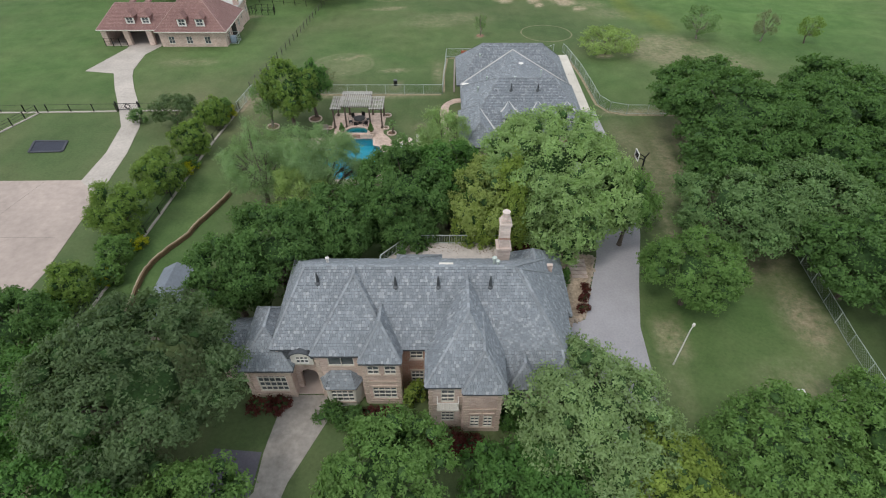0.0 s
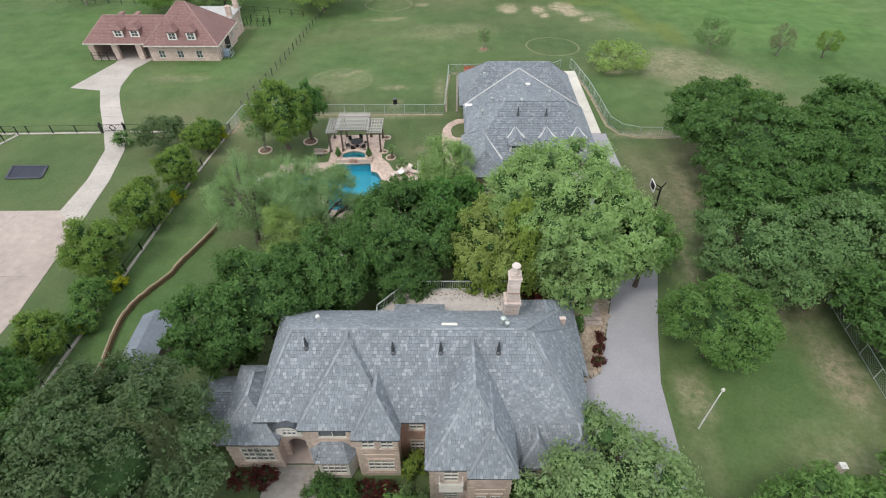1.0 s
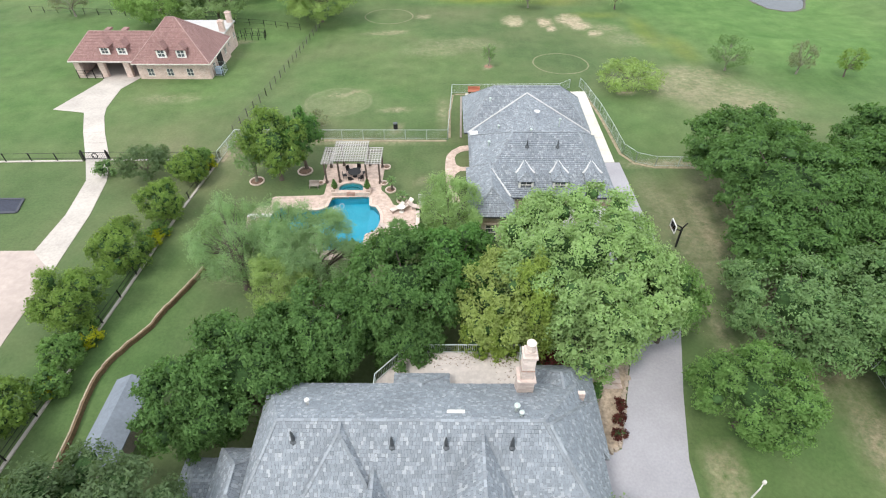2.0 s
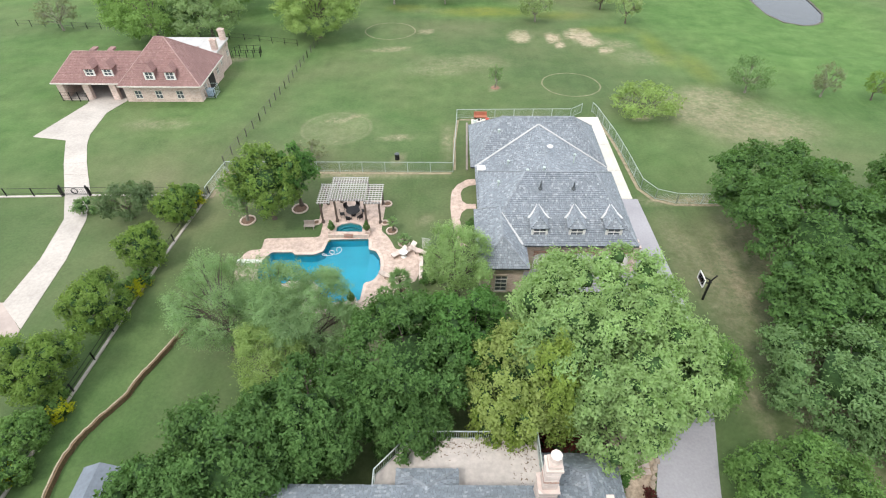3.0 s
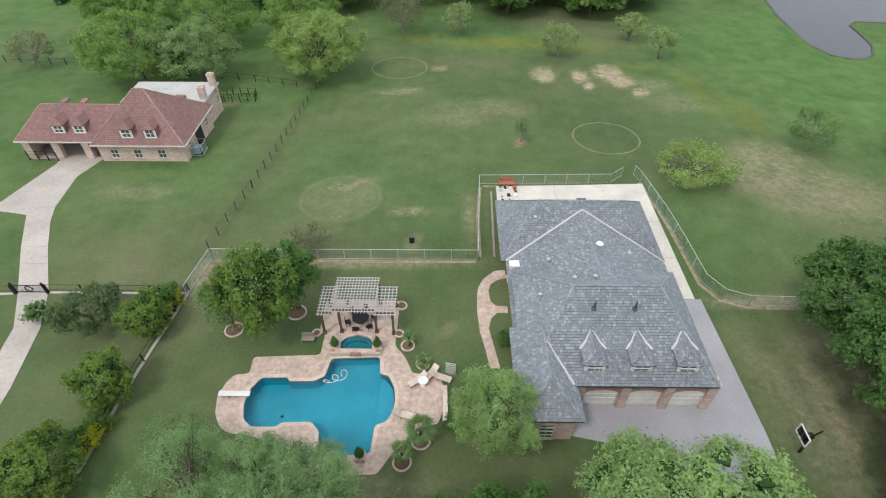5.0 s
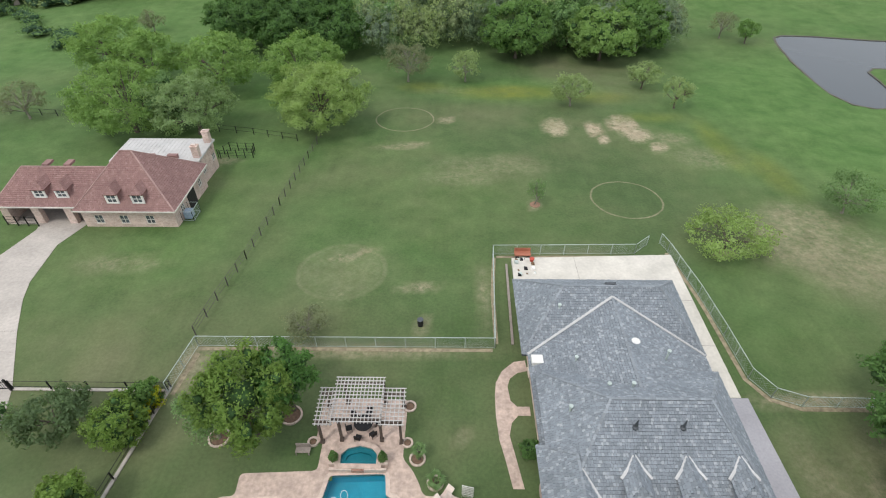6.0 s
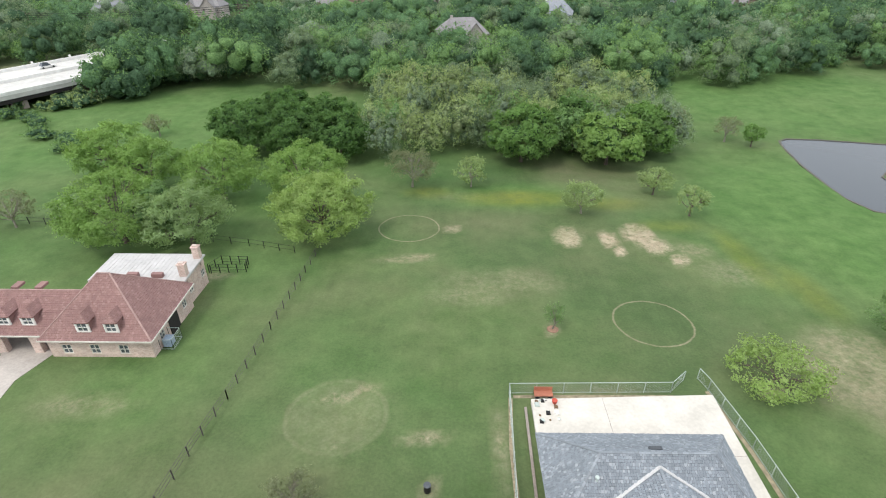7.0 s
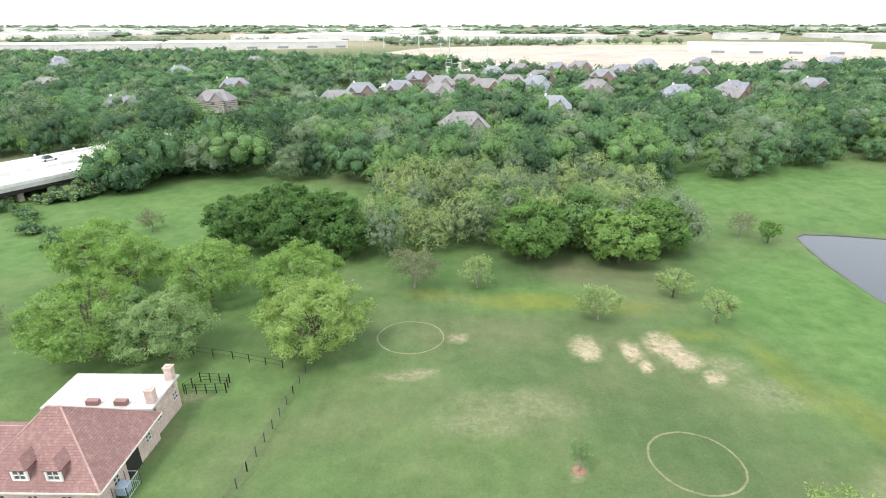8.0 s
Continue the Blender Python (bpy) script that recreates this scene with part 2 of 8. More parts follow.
M_COPING = surface("pool_coping", (0.62, 0.50, 0.43), 0.7, 4, 0.5, 0.15)
M_BLACKMETAL = surface("black_iron", (0.02, 0.02, 0.022), 0.5, 20, 2, 0.2, 0.3)
M_GALV = surface("galvanised_steel", (0.50, 0.57, 0.54), 0.45, 20, 2, 0.15, 0.2)
M_GREYMETAL = surface("grey_vent_metal", (0.10, 0.11, 0.12), 0.5, 15, 2, 0.2, 0.5)
M_BARK = surface("bark", (0.13, 0.105, 0.085), 0.95, 10, 1, 0.35, 0, 0.6)
M_BARKPALE = surface("pale_bark", (0.24, 0.225, 0.18), 0.95, 10, 1, 0.3, 0, 0.6)
M_SOIL = surface("brown_soil", (0.17, 0.11, 0.075), 0.95, 5, 0.6, 0.3, 0, 0.6)
M_GRAVEL = pieces("pale_gravel", (0.50, 0.42, 0.34), 0.35, 0.9)
M_RUST = surface("rusty_edging", (0.17, 0.112, 0.064), 0.85, 6, 0.8, 0.3)
M_WOOD = surface("weathered_wood", (0.30, 0.26, 0.23), 0.85, 12, 1, 0.25)
M_WHITEROOF = surface("white_metal_roof", (0.52, 0.51, 0.50), 0.5, 3, 0.4, 0.08)
M_BLUEGREYROOF = surface("blue_grey_shed_roof", (0.19, 0.22, 0.26), 0.6, 4, 0.4, 0.12)

L_OAK = leaves("oak_leaves_dark", (0.062, 0.134, 0.040), (0.116, 0.230, 0.070), (0.200, 0.350, 0.118))
L_OAKGREY = leaves("oak_leaves_dark_grey", (0.072, 0.122, 0.054), (0.130, 0.200, 0.094), (0.210, 0.300, 0.155))
L_HEDGE = leaves("hedge_leaves", (0.115, 0.200, 0.044), (0.200, 0.320, 0.075), (0.310, 0.440, 0.125))
L_AIRY = leaves("airy_tree_leaves", (0.170, 0.300, 0.130), (0.262, 0.412, 0.192), (0.360, 0.515, 0.262))
L_OAKMID = leaves("oak_leaves_mid", (0.064, 0.155, 0.038), (0.114, 0.255, 0.067), (0.195, 0.370, 0.109))
L_GREY = leaves("oak_leaves_grey", (0.170, 0.265, 0.110), (0.285, 0.415, 0.185), (0.410, 0.550, 0.290))
L_YELLOW = leaves("yellow_green_leaves", (0.15, 0.230, 0.045), (0.260, 0.365, 0.080), (0.38, 0.49, 0.13))
L_BRIGHT = leaves("bright_spring_leaves", (0.100, 0.200, 0.052), (0.172, 0.315, 0.092), (0.270, 0.435, 0.150))
L_TWIG = leaves("bare_twigs", (0.16, 0.185, 0.105), (0.235, 0.265, 0.160), (0.32, 0.36, 0.235))
L_FIELD = leaves("field_tree_leaves", (0.155, 0.280, 0.074), (0.255, 0.415, 0.125), (0.365, 0.530, 0.200))
L_FRESH = leaves("fresh_green_leaves", (0.215, 0.330, 0.100), (0.335, 0.475, 0.160), (0.465, 0.605, 0.250))
L_LIGHT = leaves("light_oak_leaves", (0.212, 0.340, 0.132), (0.335, 0.502, 0.202), (0.465, 0.635, 0.300))
L_OLIVE = leaves("olive_leaves", (0.112, 0.205, 0.080), (0.190, 0.318, 0.130), (0.290, 0.440, 0.200))
L_OLIVEGOLD = leaves("olive_gold_leaves", (0.215, 0.290, 0.080), (0.350, 0.450, 0.140), (0.480, 0.580, 0.215))
L_PALE = leaves("pale_budding_leaves", (0.210, 0.300, 0.125), (0.325, 0.435, 0.195), (0.450, 0.570, 0.300))
L_THICKET = leaves("thicket_buds", (0.225, 0.300, 0.130), (0.350, 0.450, 0.205), (0.480, 0.580, 0.310))
# wood foliage greyed and blued: distance haze put into the leaf colours
W_OAK = leaves("wood_leaves_dark_hazed", (0.052, 0.105, 0.058), (0.092, 0.174, 0.096), (0.155, 0.265, 0.150))
W_MIX = leaves("wood_leaves_mid_hazed", (0.086, 0.168, 0.082), (0.150, 0.274, 0.130), (0.245, 0.400, 0.204))
W_SPRING = leaves("wood_leaves_spring_hazed", (0.128, 0.230, 0.084), (0.214, 0.362, 0.138), (0.325, 0.505, 0.220))
W_OLIVE = leaves("wood_leaves_olive_hazed", (0.118, 0.180, 0.100), (0.203, 0.286, 0.164), (0.305, 0.405, 0.250))
W_GREY = leaves("wood_leaves_grey_hazed", (0.142, 0.205, 0.130), (0.240, 0.328, 0.212), (0.355, 0.455, 0.322))
L_RED = leaves("maroon_leaves", (0.06, 0.018, 0.018), (0.12, 0.036, 0.034), (0.22, 0.075, 0.06))
# crown cores: the shade between leaf clumps put into a dark colour
L_CORE = surface("crown_gap_shade", (0.050, 0.108, 0.032), 0.95, 3, 0.6, 0.4)
# crown masses; all but pale carry the same painted haze
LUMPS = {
    "oak": lumps("oak_mass_hazed", (0.038, 0.078, 0.042), (0.080, 0.154, 0.082), (0.135, 0.235, 0.128)),
    "mixed": lumps("mixed_mass_hazed", (0.060, 0.122, 0.058), (0.126, 0.240, 0.112), (0.208, 0.355, 0.174)),
    "spring": lumps("spring_mass_hazed", (0.085, 0.162, 0.060), (0.180, 0.316, 0.118), (0.280, 0.452, 0.190)),
    "olives": lumps("olive_mass_hazed", (0.080, 0.126, 0.066), (0.172, 0.248, 0.138), (0.270, 0.366, 0.216)),
    "greyish": lumps("grey_mass_hazed", (0.100, 0.148, 0.090), (0.208, 0.286, 0.182), (0.320, 0.414, 0.288)),
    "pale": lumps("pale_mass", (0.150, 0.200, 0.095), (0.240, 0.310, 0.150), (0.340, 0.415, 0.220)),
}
M_FLOWER = leaves("yellow_blossom", (0.33, 0.35, 0.02), (0.52, 0.55, 0.03), (0.70, 0.72, 0.07))

# ---- ground ----
def ground_material():
    n = Nodes("meadow_grass")
    bare = n.add("ShaderNodeAttribute")
    bare.attribute_name = "bare"
    lush = n.add("ShaderNodeAttribute")
    lush.attribute_name = "lush"
    broad = n.noise(0.035, 4)
    mid = n.noise(0.32, 5, 0.65)
    fine = n.noise(3.2, 6, 0.7)
    grass = n.ramp(broad, [(0.28, (0.074, 0.128, 0.048)), (0.43, (0.102, 0.152, 0.062)), (0.57, (0.136, 0.168, 0.078)), (0.70, (0.172, 0.183, 0.100))])
    green = n.ramp(mid, [(0.3, (0.092, 0.188, 0.050)), (0.7, (0.128, 0.232, 0.070))])
    col = n.mix(lush.outputs["Fac"], grass, green)
    straw = n.ramp(n.noise(0.9, 5, 0.7), [(0.3, (0.30, 0.255, 0.165)), (0.7, (0.50, 0.435, 0.31))])
    ragged = n.noise(1.1, 6, 0.75)
    edge = n.math("MULTIPLY", bare.outputs["Fac"], n.math("SUBTRACT", n.math("MULTIPLY", ragged, 5.0), 1.5))
    edge = n.math("MINIMUM", n.math("MAXIMUM", edge, 0.0), 1.0)
    # trodden rings on the field
    pos = n.add("ShaderNodeSeparateXYZ")
    n.link(n.coord, pos.inputs[0])
    for cx, cy, r, w in ((20.0, 104.2, 4.85, 0.17), (-12.7, 131.7, 5.15, 0.16), (-16.9, 88.0, 4.9, 0.5)):
        dx, dy = n.math("SUBTRACT", pos.outputs[0], cx), n.math("SUBTRACT", pos.outputs[1], cy)
        d = n.math("SQRT", n.math("ADD", n.math("MULTIPLY", dx, dx), n.math("MULTIPLY", dy, dy)))
        d = n.math("ADD", d, n.math("MULTIPLY", n.math("SUBTRACT", mid, 0.5), 0.7))
        gap = n.math("DIVIDE", n.math("ABSOLUTE", n.math("SUBTRACT", d, r)), w)
        ring = n.math("MAXIMUM", n.math("SUBTRACT", 1.0, n.math("MULTIPLY", gap, gap)), 0.0)
        edge = n.math("MAXIMUM", edge, n.math("MULTIPLY", n.math("MULTIPLY", ring, n.math("MULTIPLY", ragged, 1.5)), 0.72 if w < 0.4 else 0.28))
        if w > 0.4:
            disc = n.ramp(n.math("DIVIDE", d, r), [(0.9, 1.0), (1.0, 0.0)])
            edge = n.math("MAXIMUM", edge, n.math("MULTIPLY", n.math("MULTIPLY", disc, ragged), 0.36))
    col = n.mix(edge, col, straw)
    gold = n.add("ShaderNodeAttribute")
    gold.attribute_name = "gold"
    col = n.mix(n.math("MULTIPLY", gold.outputs["Fac"], n.math("MULTIPLY", mid, 1.5)), col, (0.185, 0.205, 0.032))
    streak = n.ramp(n.noise(1.0, 3, 0.6, (0.9, 0.05, 1.0)), [(0.35, 0.88), (0.65, 1.0)])
    col = n.mix(n.ramp(n.noise(0.05, 2), [(0.45, 0.0), (0.62, 0.8)]), col, n.mix(1.0, col, streak, "MULTIPLY"))
    swath = n.ramp(n.noise(0.11, 5, 0.7), [(0.30, (0.80, 0.90, 0.78)), (0.5, (1.0, 1.0, 1.0)), (0.72, (1.16, 1.10, 1.12))])
    col = n.mix(1.0, col, swath, "MULTIPLY")
    spot = n.ramp(fine, [(0.25, 0.70), (0.7, 1.0)])
    patch = n.ramp(mid, [(0.25, 0.82), (0.7, 1.0)])
    col = n.mix(1.0, n.mix(1.0, col, spot, "MULTIPLY"), patch, "MULTIPLY")
    n.color(col)
    n.bump(n.noise(5.0, 6, 0.75), 0.5, 0.08)
    return n.set(0.95, 0, 0.15)


def axis(a, b, step, lo, hi):
    core = list(np.arange(a, b + 0.01, step))
    out, s = [], step
    p = b
    while p < hi:
        s *= 1.35
        p += s
        out.append(min(p, hi))
    low, s, p = [], step, a
    while p > lo:
        s *= 1.35
        p -= s
        low.append(max(p, lo))
    return low[::-1] + core + out


# (x, y, reach in x, reach in y, how bare)
BARE = [(14.0, 128.6, 1.5, 2.8, 1.6), (20.5, 127.6, 0.8, 2.4, 1.3), (21.1, 123.6, 0.5, 1.4, 1.2), (26.2, 129.8, 1.9, 3.0, 1.6), (27.4, 125.6, 1.6, 2.2, 1.5), (29.6, 120.5, 0.8, 1.3, 1.3),
        (-5.1, 131.2, 1.0, 0.7, 1.3), (-13.0, 120.5, 3.4, 0.8, 0.38), (-10.5, 121.5, 2, 0.5, 0.4), (33, 124, 2.4, 2, 0.3), (36, 117, 4, 3, 0.24), (39, 94, 6, 4.5, 0.36), (42, 99, 5, 4, 0.35), (45, 90, 7, 6, 0.3),
        (2, 114, 8, 3, 0.18), (-3, 110, 5, 2, 0.2), (24.6, 62, 0.8, 6, 0.28), (25.2, 44, 1.0, 5, 0.32), (-43, 89, 4, 1.2, 0.35),
        (-0.5, 84, 0.3, 5, 0.5), (10, 92.0, 7, 0.35, 0.6), (-29.0, 74, 0.8, 2.4, 0.8), (-14, 76.2, 11, 0.35, 0.55), (28, 71.0, 4.4, 0.5, 0.6),
        (7.1, 102.6, 0.55, 0.5, 1.5), (28.4, 91.8, 1.0, 0.8, 1.0), (38, 60, 7, 8, 0.45), (35, 49, 5, 6, 0.5), (32, 41, 4, 4, 0.4), (20.6, 29.8, 1.2, 2.2, 0.6), (34, 32, 1.8, 3.5, 0.55), (30, 25, 3, 2, 0.25),
        (19.4, 24, 0.5, 4, 0.4), (-40, 115, 2, 1, 0.6), (27.4, 55, 2.2, 8, 0.3), (29.0, 58, 0.8, 6, 0.5), (30.5, 44, 1.4, 3, 0.45), (-8, 85, 1.6, 0.6, 0.5),
        (-7.5, 79.3, 0.7, 0.6, 0.8), (-15, 72.8, 1.0, 0.4, 0.7), (-3, 66.5, 0.6, 0.5, 0.6), (-12, 50, 9, 3, 0.25), (0, 146, 10, 2, 0.15), (-16.6, 87.9, 4.6, 4.6, 0.13), (-17.5, 90.6, 1.6, 0.6, 0.6), (-14.6, 91.4, 0.8, 0.5, 0.6), (-16.0, 83.4, 2.0, 0.5, 0.35), (-620, 1250, 600, 170, 0.9), (0, 2700, 3600, 900, 0.8)]
# (x, y, reach in x, reach in y, how lush)
LUSH = [(70, 135, 30, 40, 0.9), (100, 225, 60, 45, 0.8), (-75, 190, 70, 45, 0.75), (-35, 145, 14, 10, 0.8), (8, 147, 16, 6, 0.7), (-60, 120, 40, 14, 0.5),
        (-75, 95, 30, 20, 0.5), (-10, 100, 18, 14, 0.3), (30, 82, 8, 10, 0.35), (26, 30, 8, 10, 0.4), (-40, 96, 8, 12, 0.5), (-30, 42, 5, 16, 0.3)]


# (x, y, reach in x, reach in y, how golden)
GOLD = [(8, 145.5, 9, 3.2, 0.8), (-10, 148, 4, 2.5, 0.5), (24, 143, 6, 2.5, 0.5), (40, 122, 2.0, 8, 0.5), (44, 112, 2.0, 6, 0.5), (32, 133, 5, 2, 0.4)]


def blot(x, y, spots):
    v = np.zeros_like(x)
    for cx, cy, rx, ry, k in spots:
        d = np.sqrt(((x - cx) / rx) ** 2 + ((y - cy) / ry) ** 2)
        v = np.maximum(v, k * np.clip(1.6 - d, 0, 1))
    return v


POOL_DECK = [(-21.2, 63.5), (-15.1, 63.8), (-15.1, 66.2), (-15.7, 66.4), (-15.7, 70.5), (-8.2, 70.5), (-8.3, 64.9), (-7.5, 64.0), (-6.9, 62.9), (-6.5, 61.85), (-4.1, 61.9), (-3.7, 60.5), (-3.7, 58.5), (-4.1, 57.0), (-6.1, 56.5), (-6.8, 55.4),
             (-7.9, 54.2), (-8.8, 52.7), (-15.3, 52.7), (-15.5, 54.6), (-17.8, 55.2), (-19.6, 55.9), (-21.3, 56.0), (-22.2, 56.6), (-22.9, 57.7), (-23.25, 59.4), (-22.9, 60.8), (-22.4, 61.6), (-21.1, 61.7)]


def in_ring(x, y, ring):
    if not (-23.3 < x < -3.6 and 52.6 < y < 70.6):
        return False
    hit = False
    for i in range(len(ring)):
        (xa, ya), (xb, yb) = ring[i - 1], ring[i]
        if (ya > y) != (yb > y) and x < (xb - xa) * (y - ya) / (yb - ya) + xa:
            hit = not hit
    return hit


POND = [(77.5, 182), (80.2, 183.6), (88, 183.0), (102, 180), (130, 178), (136, 166), (118, 161.5), (100, 161), (90.5, 161.8), (88.2, 159.6), (87.8, 155.3), (86.9, 148.7), (84.4, 143.8), (82, 141.8), (79.1, 141.2), (75.4, 143.2), (73.4, 148.6), (73.4, 154), (73.8, 160), (74.2, 166), (75.2, 172), (76, 177)]


def ring_distance(x, y, ring):
    """How far points lie from a ring; inside it the distance is negative."""
    best = np.full(x.shape, 1e9)
    inside = np.zeros(x.shape, dtype=bool)
    for (ax, ay), (bx, by) in zip(ring, ring[1:] + ring[:1]):
        t = np.clip(((x - ax) * (bx - ax) + (y - ay) * (by - ay)) / ((bx - ax) ** 2 + (by - ay) ** 2), 0, 1)
        best = np.minimum(best, np.hypot(x - ax - t * (bx - ax), y - ay - t * (by - ay)))
        inside ^= ((ay > y) != (by > y)) & (x < (bx - ax) * (y - ay) / (by - ay + 1e-12) + ax)
    return np.where(inside, -best, best)


def make_ground():
    xs = axis(-110.0, 140.0, 1.3, -6000.0, 6000.0)
    ys = axis(-15.0, 215.0, 1.3, -600.0, 4900.0)
    gx, gy = np.meshgrid(np.array(xs), np.array(ys))
    gz = np.vectorize(land)(gx, gy)
    near = (np.abs(gx) < 200) & (gy < 400)
    gz = gz + np.where(near, 0.05 * np.sin(gx * 0.21 + 1.3) * np.sin(gy * 0.17), 0.0) * np.clip((gy - 95) / 20, 0, 1)
    # the pond lies in a hollow
    near = (gx > 40) & (gx < 160) & (gy > 118) & (gy < 210)
    far = ring_distance(gx[near], gy[near], POND)
    gz[near] = np.minimum(gz[near], np.where(far > 0, -5.38 + 0.10 * far, np.maximum(-5.38 + far * 0.5, -6.3)))
    ny, nx = gx.shape
    co = np.stack([gx, gy, gz], -1).reshape(-1, 3)
    idx = np.arange(nx * ny).reshape(ny, nx)
    quads = np.stack([idx[:-1, :-1], idx[:-1, 1:], idx[1:, 1:], idx[1:, :-1]], -1).reshape(-1, 4)
    # the grass stops where the pool terrace is dug in
    inside = np.array([in_ring(x, y, POOL_DECK) for x, y in co[:, :2]])
    quads = quads[~inside[quads].all(1)]
    me = quad_mesh("ground", co, quads)
    for key, spots in (("bare", BARE), ("lush", LUSH), ("gold", GOLD)):
        a = me.attributes.new(key, "FLOAT", "POINT")
        a.data.foreach_set("value", blot(gx, gy, spots).ravel().astype(np.float32))
    me.materials.append(ground_material())
    me.polygons.foreach_set("use_smooth", np.ones(len(me.polygons), dtype=bool))
    tagged(new("ground", me), "mown green grass with bare straw patches", "grass", kind="structure")


def quad_mesh(name, co, quads, tris=None):
    """A mesh of quads, and after them triangles, from arrays."""
    tris = np.zeros((0, 3), dtype=np.int32) if tris is None else tris
    me = bpy.data.meshes.new(name)
    me.vertices.add(len(co))
    me.vertices.foreach_set("co", np.ascontiguousarray(co, dtype=np.float32).ravel())
    nq, nt = len(quads), len(tris)
    me.loops.add(4 * nq + 3 * nt)
    me.loops.foreach_set("vertex_index", np.concatenate([np.asarray(quads, dtype=np.int32).ravel(), np.asarray(tris, dtype=np.int32).ravel()]))
    me.polygons.add(nq + nt)
    me.polygons.foreach_set("loop_start", np.concatenate([np.arange(nq, dtype=np.int32) * 4, 4 * nq + np.arange(nt, dtype=np.int32) * 3]))
    me.update(calc_edges=True)
    return me


make_ground()


def paving(name, ring, material, label, category, z=0.04, thick=0.2, joints=()):
    b = Build().slab(ring, z - thick, z)
    ob = tagged(new(name, mesh_of(name, b, material)), label, category, kind="structure")
    if joints:
        j = Build()
        for a, c in joints:
            j.bar((*a, z + 0.002), (*c, z + 0.002), 0.035, 0.012)
        g = new("joint", mesh_of("joint", j, M_JOINT))
        g.parent = ob
    return ob


M_JOINT = surface("dark_joint", (0.26, 0.235, 0.21), 0.95, 6, 1, 0.2)

# neighbour's court and winding drive
paving("court", [(-85, 53.2), (-44.6, 53.9), (-41.0, 50.5), (-40.5, 38.0), (-41.5, 28), (-85, 28)], M_CONCRETE_OLD, "weathered stained concrete parking court", "paving", 0.04, 0.2,
       [((-60, 43.4), (-42.3, 43.3)), ((-49.0, 53.6), (-55.5, 28.5)), ((-60, 34.2), (-41.2, 34.2))])
paving("drive_neighbour", [(-44.6, 53.7), (-41.0, 50.6), (-41.3, 55), (-41.6, 60), (-42.7, 66.6), (-44.5, 71.3), (-48.3, 78.1), (-50.2, 82.0), (-53.2, 82.0), (-51.3, 78.0), (-47.5, 71.0), (-45.3, 66.6), (-44.4, 60)],
       M_CONCRETE, "pale concrete drive with dark expansion joints", "drive", 0.045, 0.2, [((-47.4, 71.2), (-44.6, 71.2)), ((-51.2, 78), (-48.4, 78.1)), ((-50.0, 75.5), (-47.0, 75.4))])
# the drive's lower end slopes down with the field to the stable
apron = Build().slab([(-50.2, 82.0), (-50.5, 82.6), (-51.6, 85.5), (-52.7, 92.5), (-51.4, 97.5), (-57.7, 97.5), (-57.3, 95.7), (-59.3, 84.8), (-54.1, 83.8), (-53.2, 82.0)], -0.155, 0.045)
apron.v = [(x, y, z + land(x, y)) for x, y, z in apron.v]
tagged(new("drive_apron", mesh_of("drive_apron", apron, M_CONCRETE)), "pale concrete drive apron before the stable", "drive", kind="structure")
# asphalt drive on the right and round the garage
paving("drive_asphalt", [(10.5, 8), (17.6, 8), (17.7, 21), (17.9, 25.8), (18.2, 31.0), (19.6, 36.7), (21.6, 43.7), (22.5, 47.8), (22.7, 56.5), (22.3, 71.0), (18.4, 71.0), (18.4, 59.4),
       (7.2, 59.4), (6.2, 56.2), (14.5, 54.5), (17.4, 50.0), (17.0, 45.3), (16.1, 40.3), (14.9, 36.7), (13.3, 31.9), (11.5, 31.2), (11.3, 29.0)], M_ASPHALT, "grey worn asphalt drive", "drive", 0.03)
paving("patio_side", [(18.55, 71.05), (21.7, 71.05), (21.5, 90.7), (2.7, 89.9), (2.6, 82.4), (18.5, 82.4)], M_PALECON, "pale concrete slab behind the garage", "patio", 0.05, 0.9,
       [((10.0, 83.5), (10.0, 90.2)), ((18.5, 83.2), (21.6, 83.2)), ((18.5, 77), (21.6, 77))])
# front drive
paving("drive_front", [(-12.6, 23.9), (-9.6, 23.9), (-8.9, 22.2), (-10.2, 19.2), (-11.3, 16.7), (-12.4, 12), (-17, 12), (-13.6, 16.0), (-13.6, 19.0), (-13.2, 22.2)], surface("stamped_concrete", (0.34, 0.315, 0.29), 0.9, 2.0, 0.3, 0.2),
       "stamped grey concrete drive to the front door", "drive", 0.04)
paving("drive_front_dark", [(-17.4, 19.3), (-13.75, 19.0), (-13.8, 15.8), (-15, 10), (-24, 10), (-18, 15.2)], surface("dark_asphalt", (0.13, 0.125, 0.155), 0.9, 5.0, 0.2, 0.1), "dark asphalt turning area", "drive", 0.03)

# the walk beside the garage, two loops of flagged stone
WALK = [(2.7, 75.0), (1.6, 74.8), (0.4, 73.7), (-0.25, 72.4), (-0.4, 71.1), (-0.45, 69), (-0.3, 66.7), (0.1, 64.8), (0.5, 62.5), (1.4, 62.5), (1.0, 64.8), (0.6, 67.1), (0.9, 68.3), (1.5, 69.0), (2.6, 69.0),
        (2.6, 69.9), (1.5, 69.9), (0.95, 70.5), (0.8, 72.0), (1.1, 72.9), (1.8, 73.5), (2.8, 73.8)]
paving("garden_walk", WALK, M_DECKSTONE, "curved buff stone garden walk", "path", 0.04)

# pond
M_POND = Nodes("pond_water")
M_POND.color((0.055, 0.065, 0.075))
M_POND.bump(M_POND.noise(0.8, 3), 0.06, 0.1)
M_POND = M_POND.set(0.2, 0, 0.22)
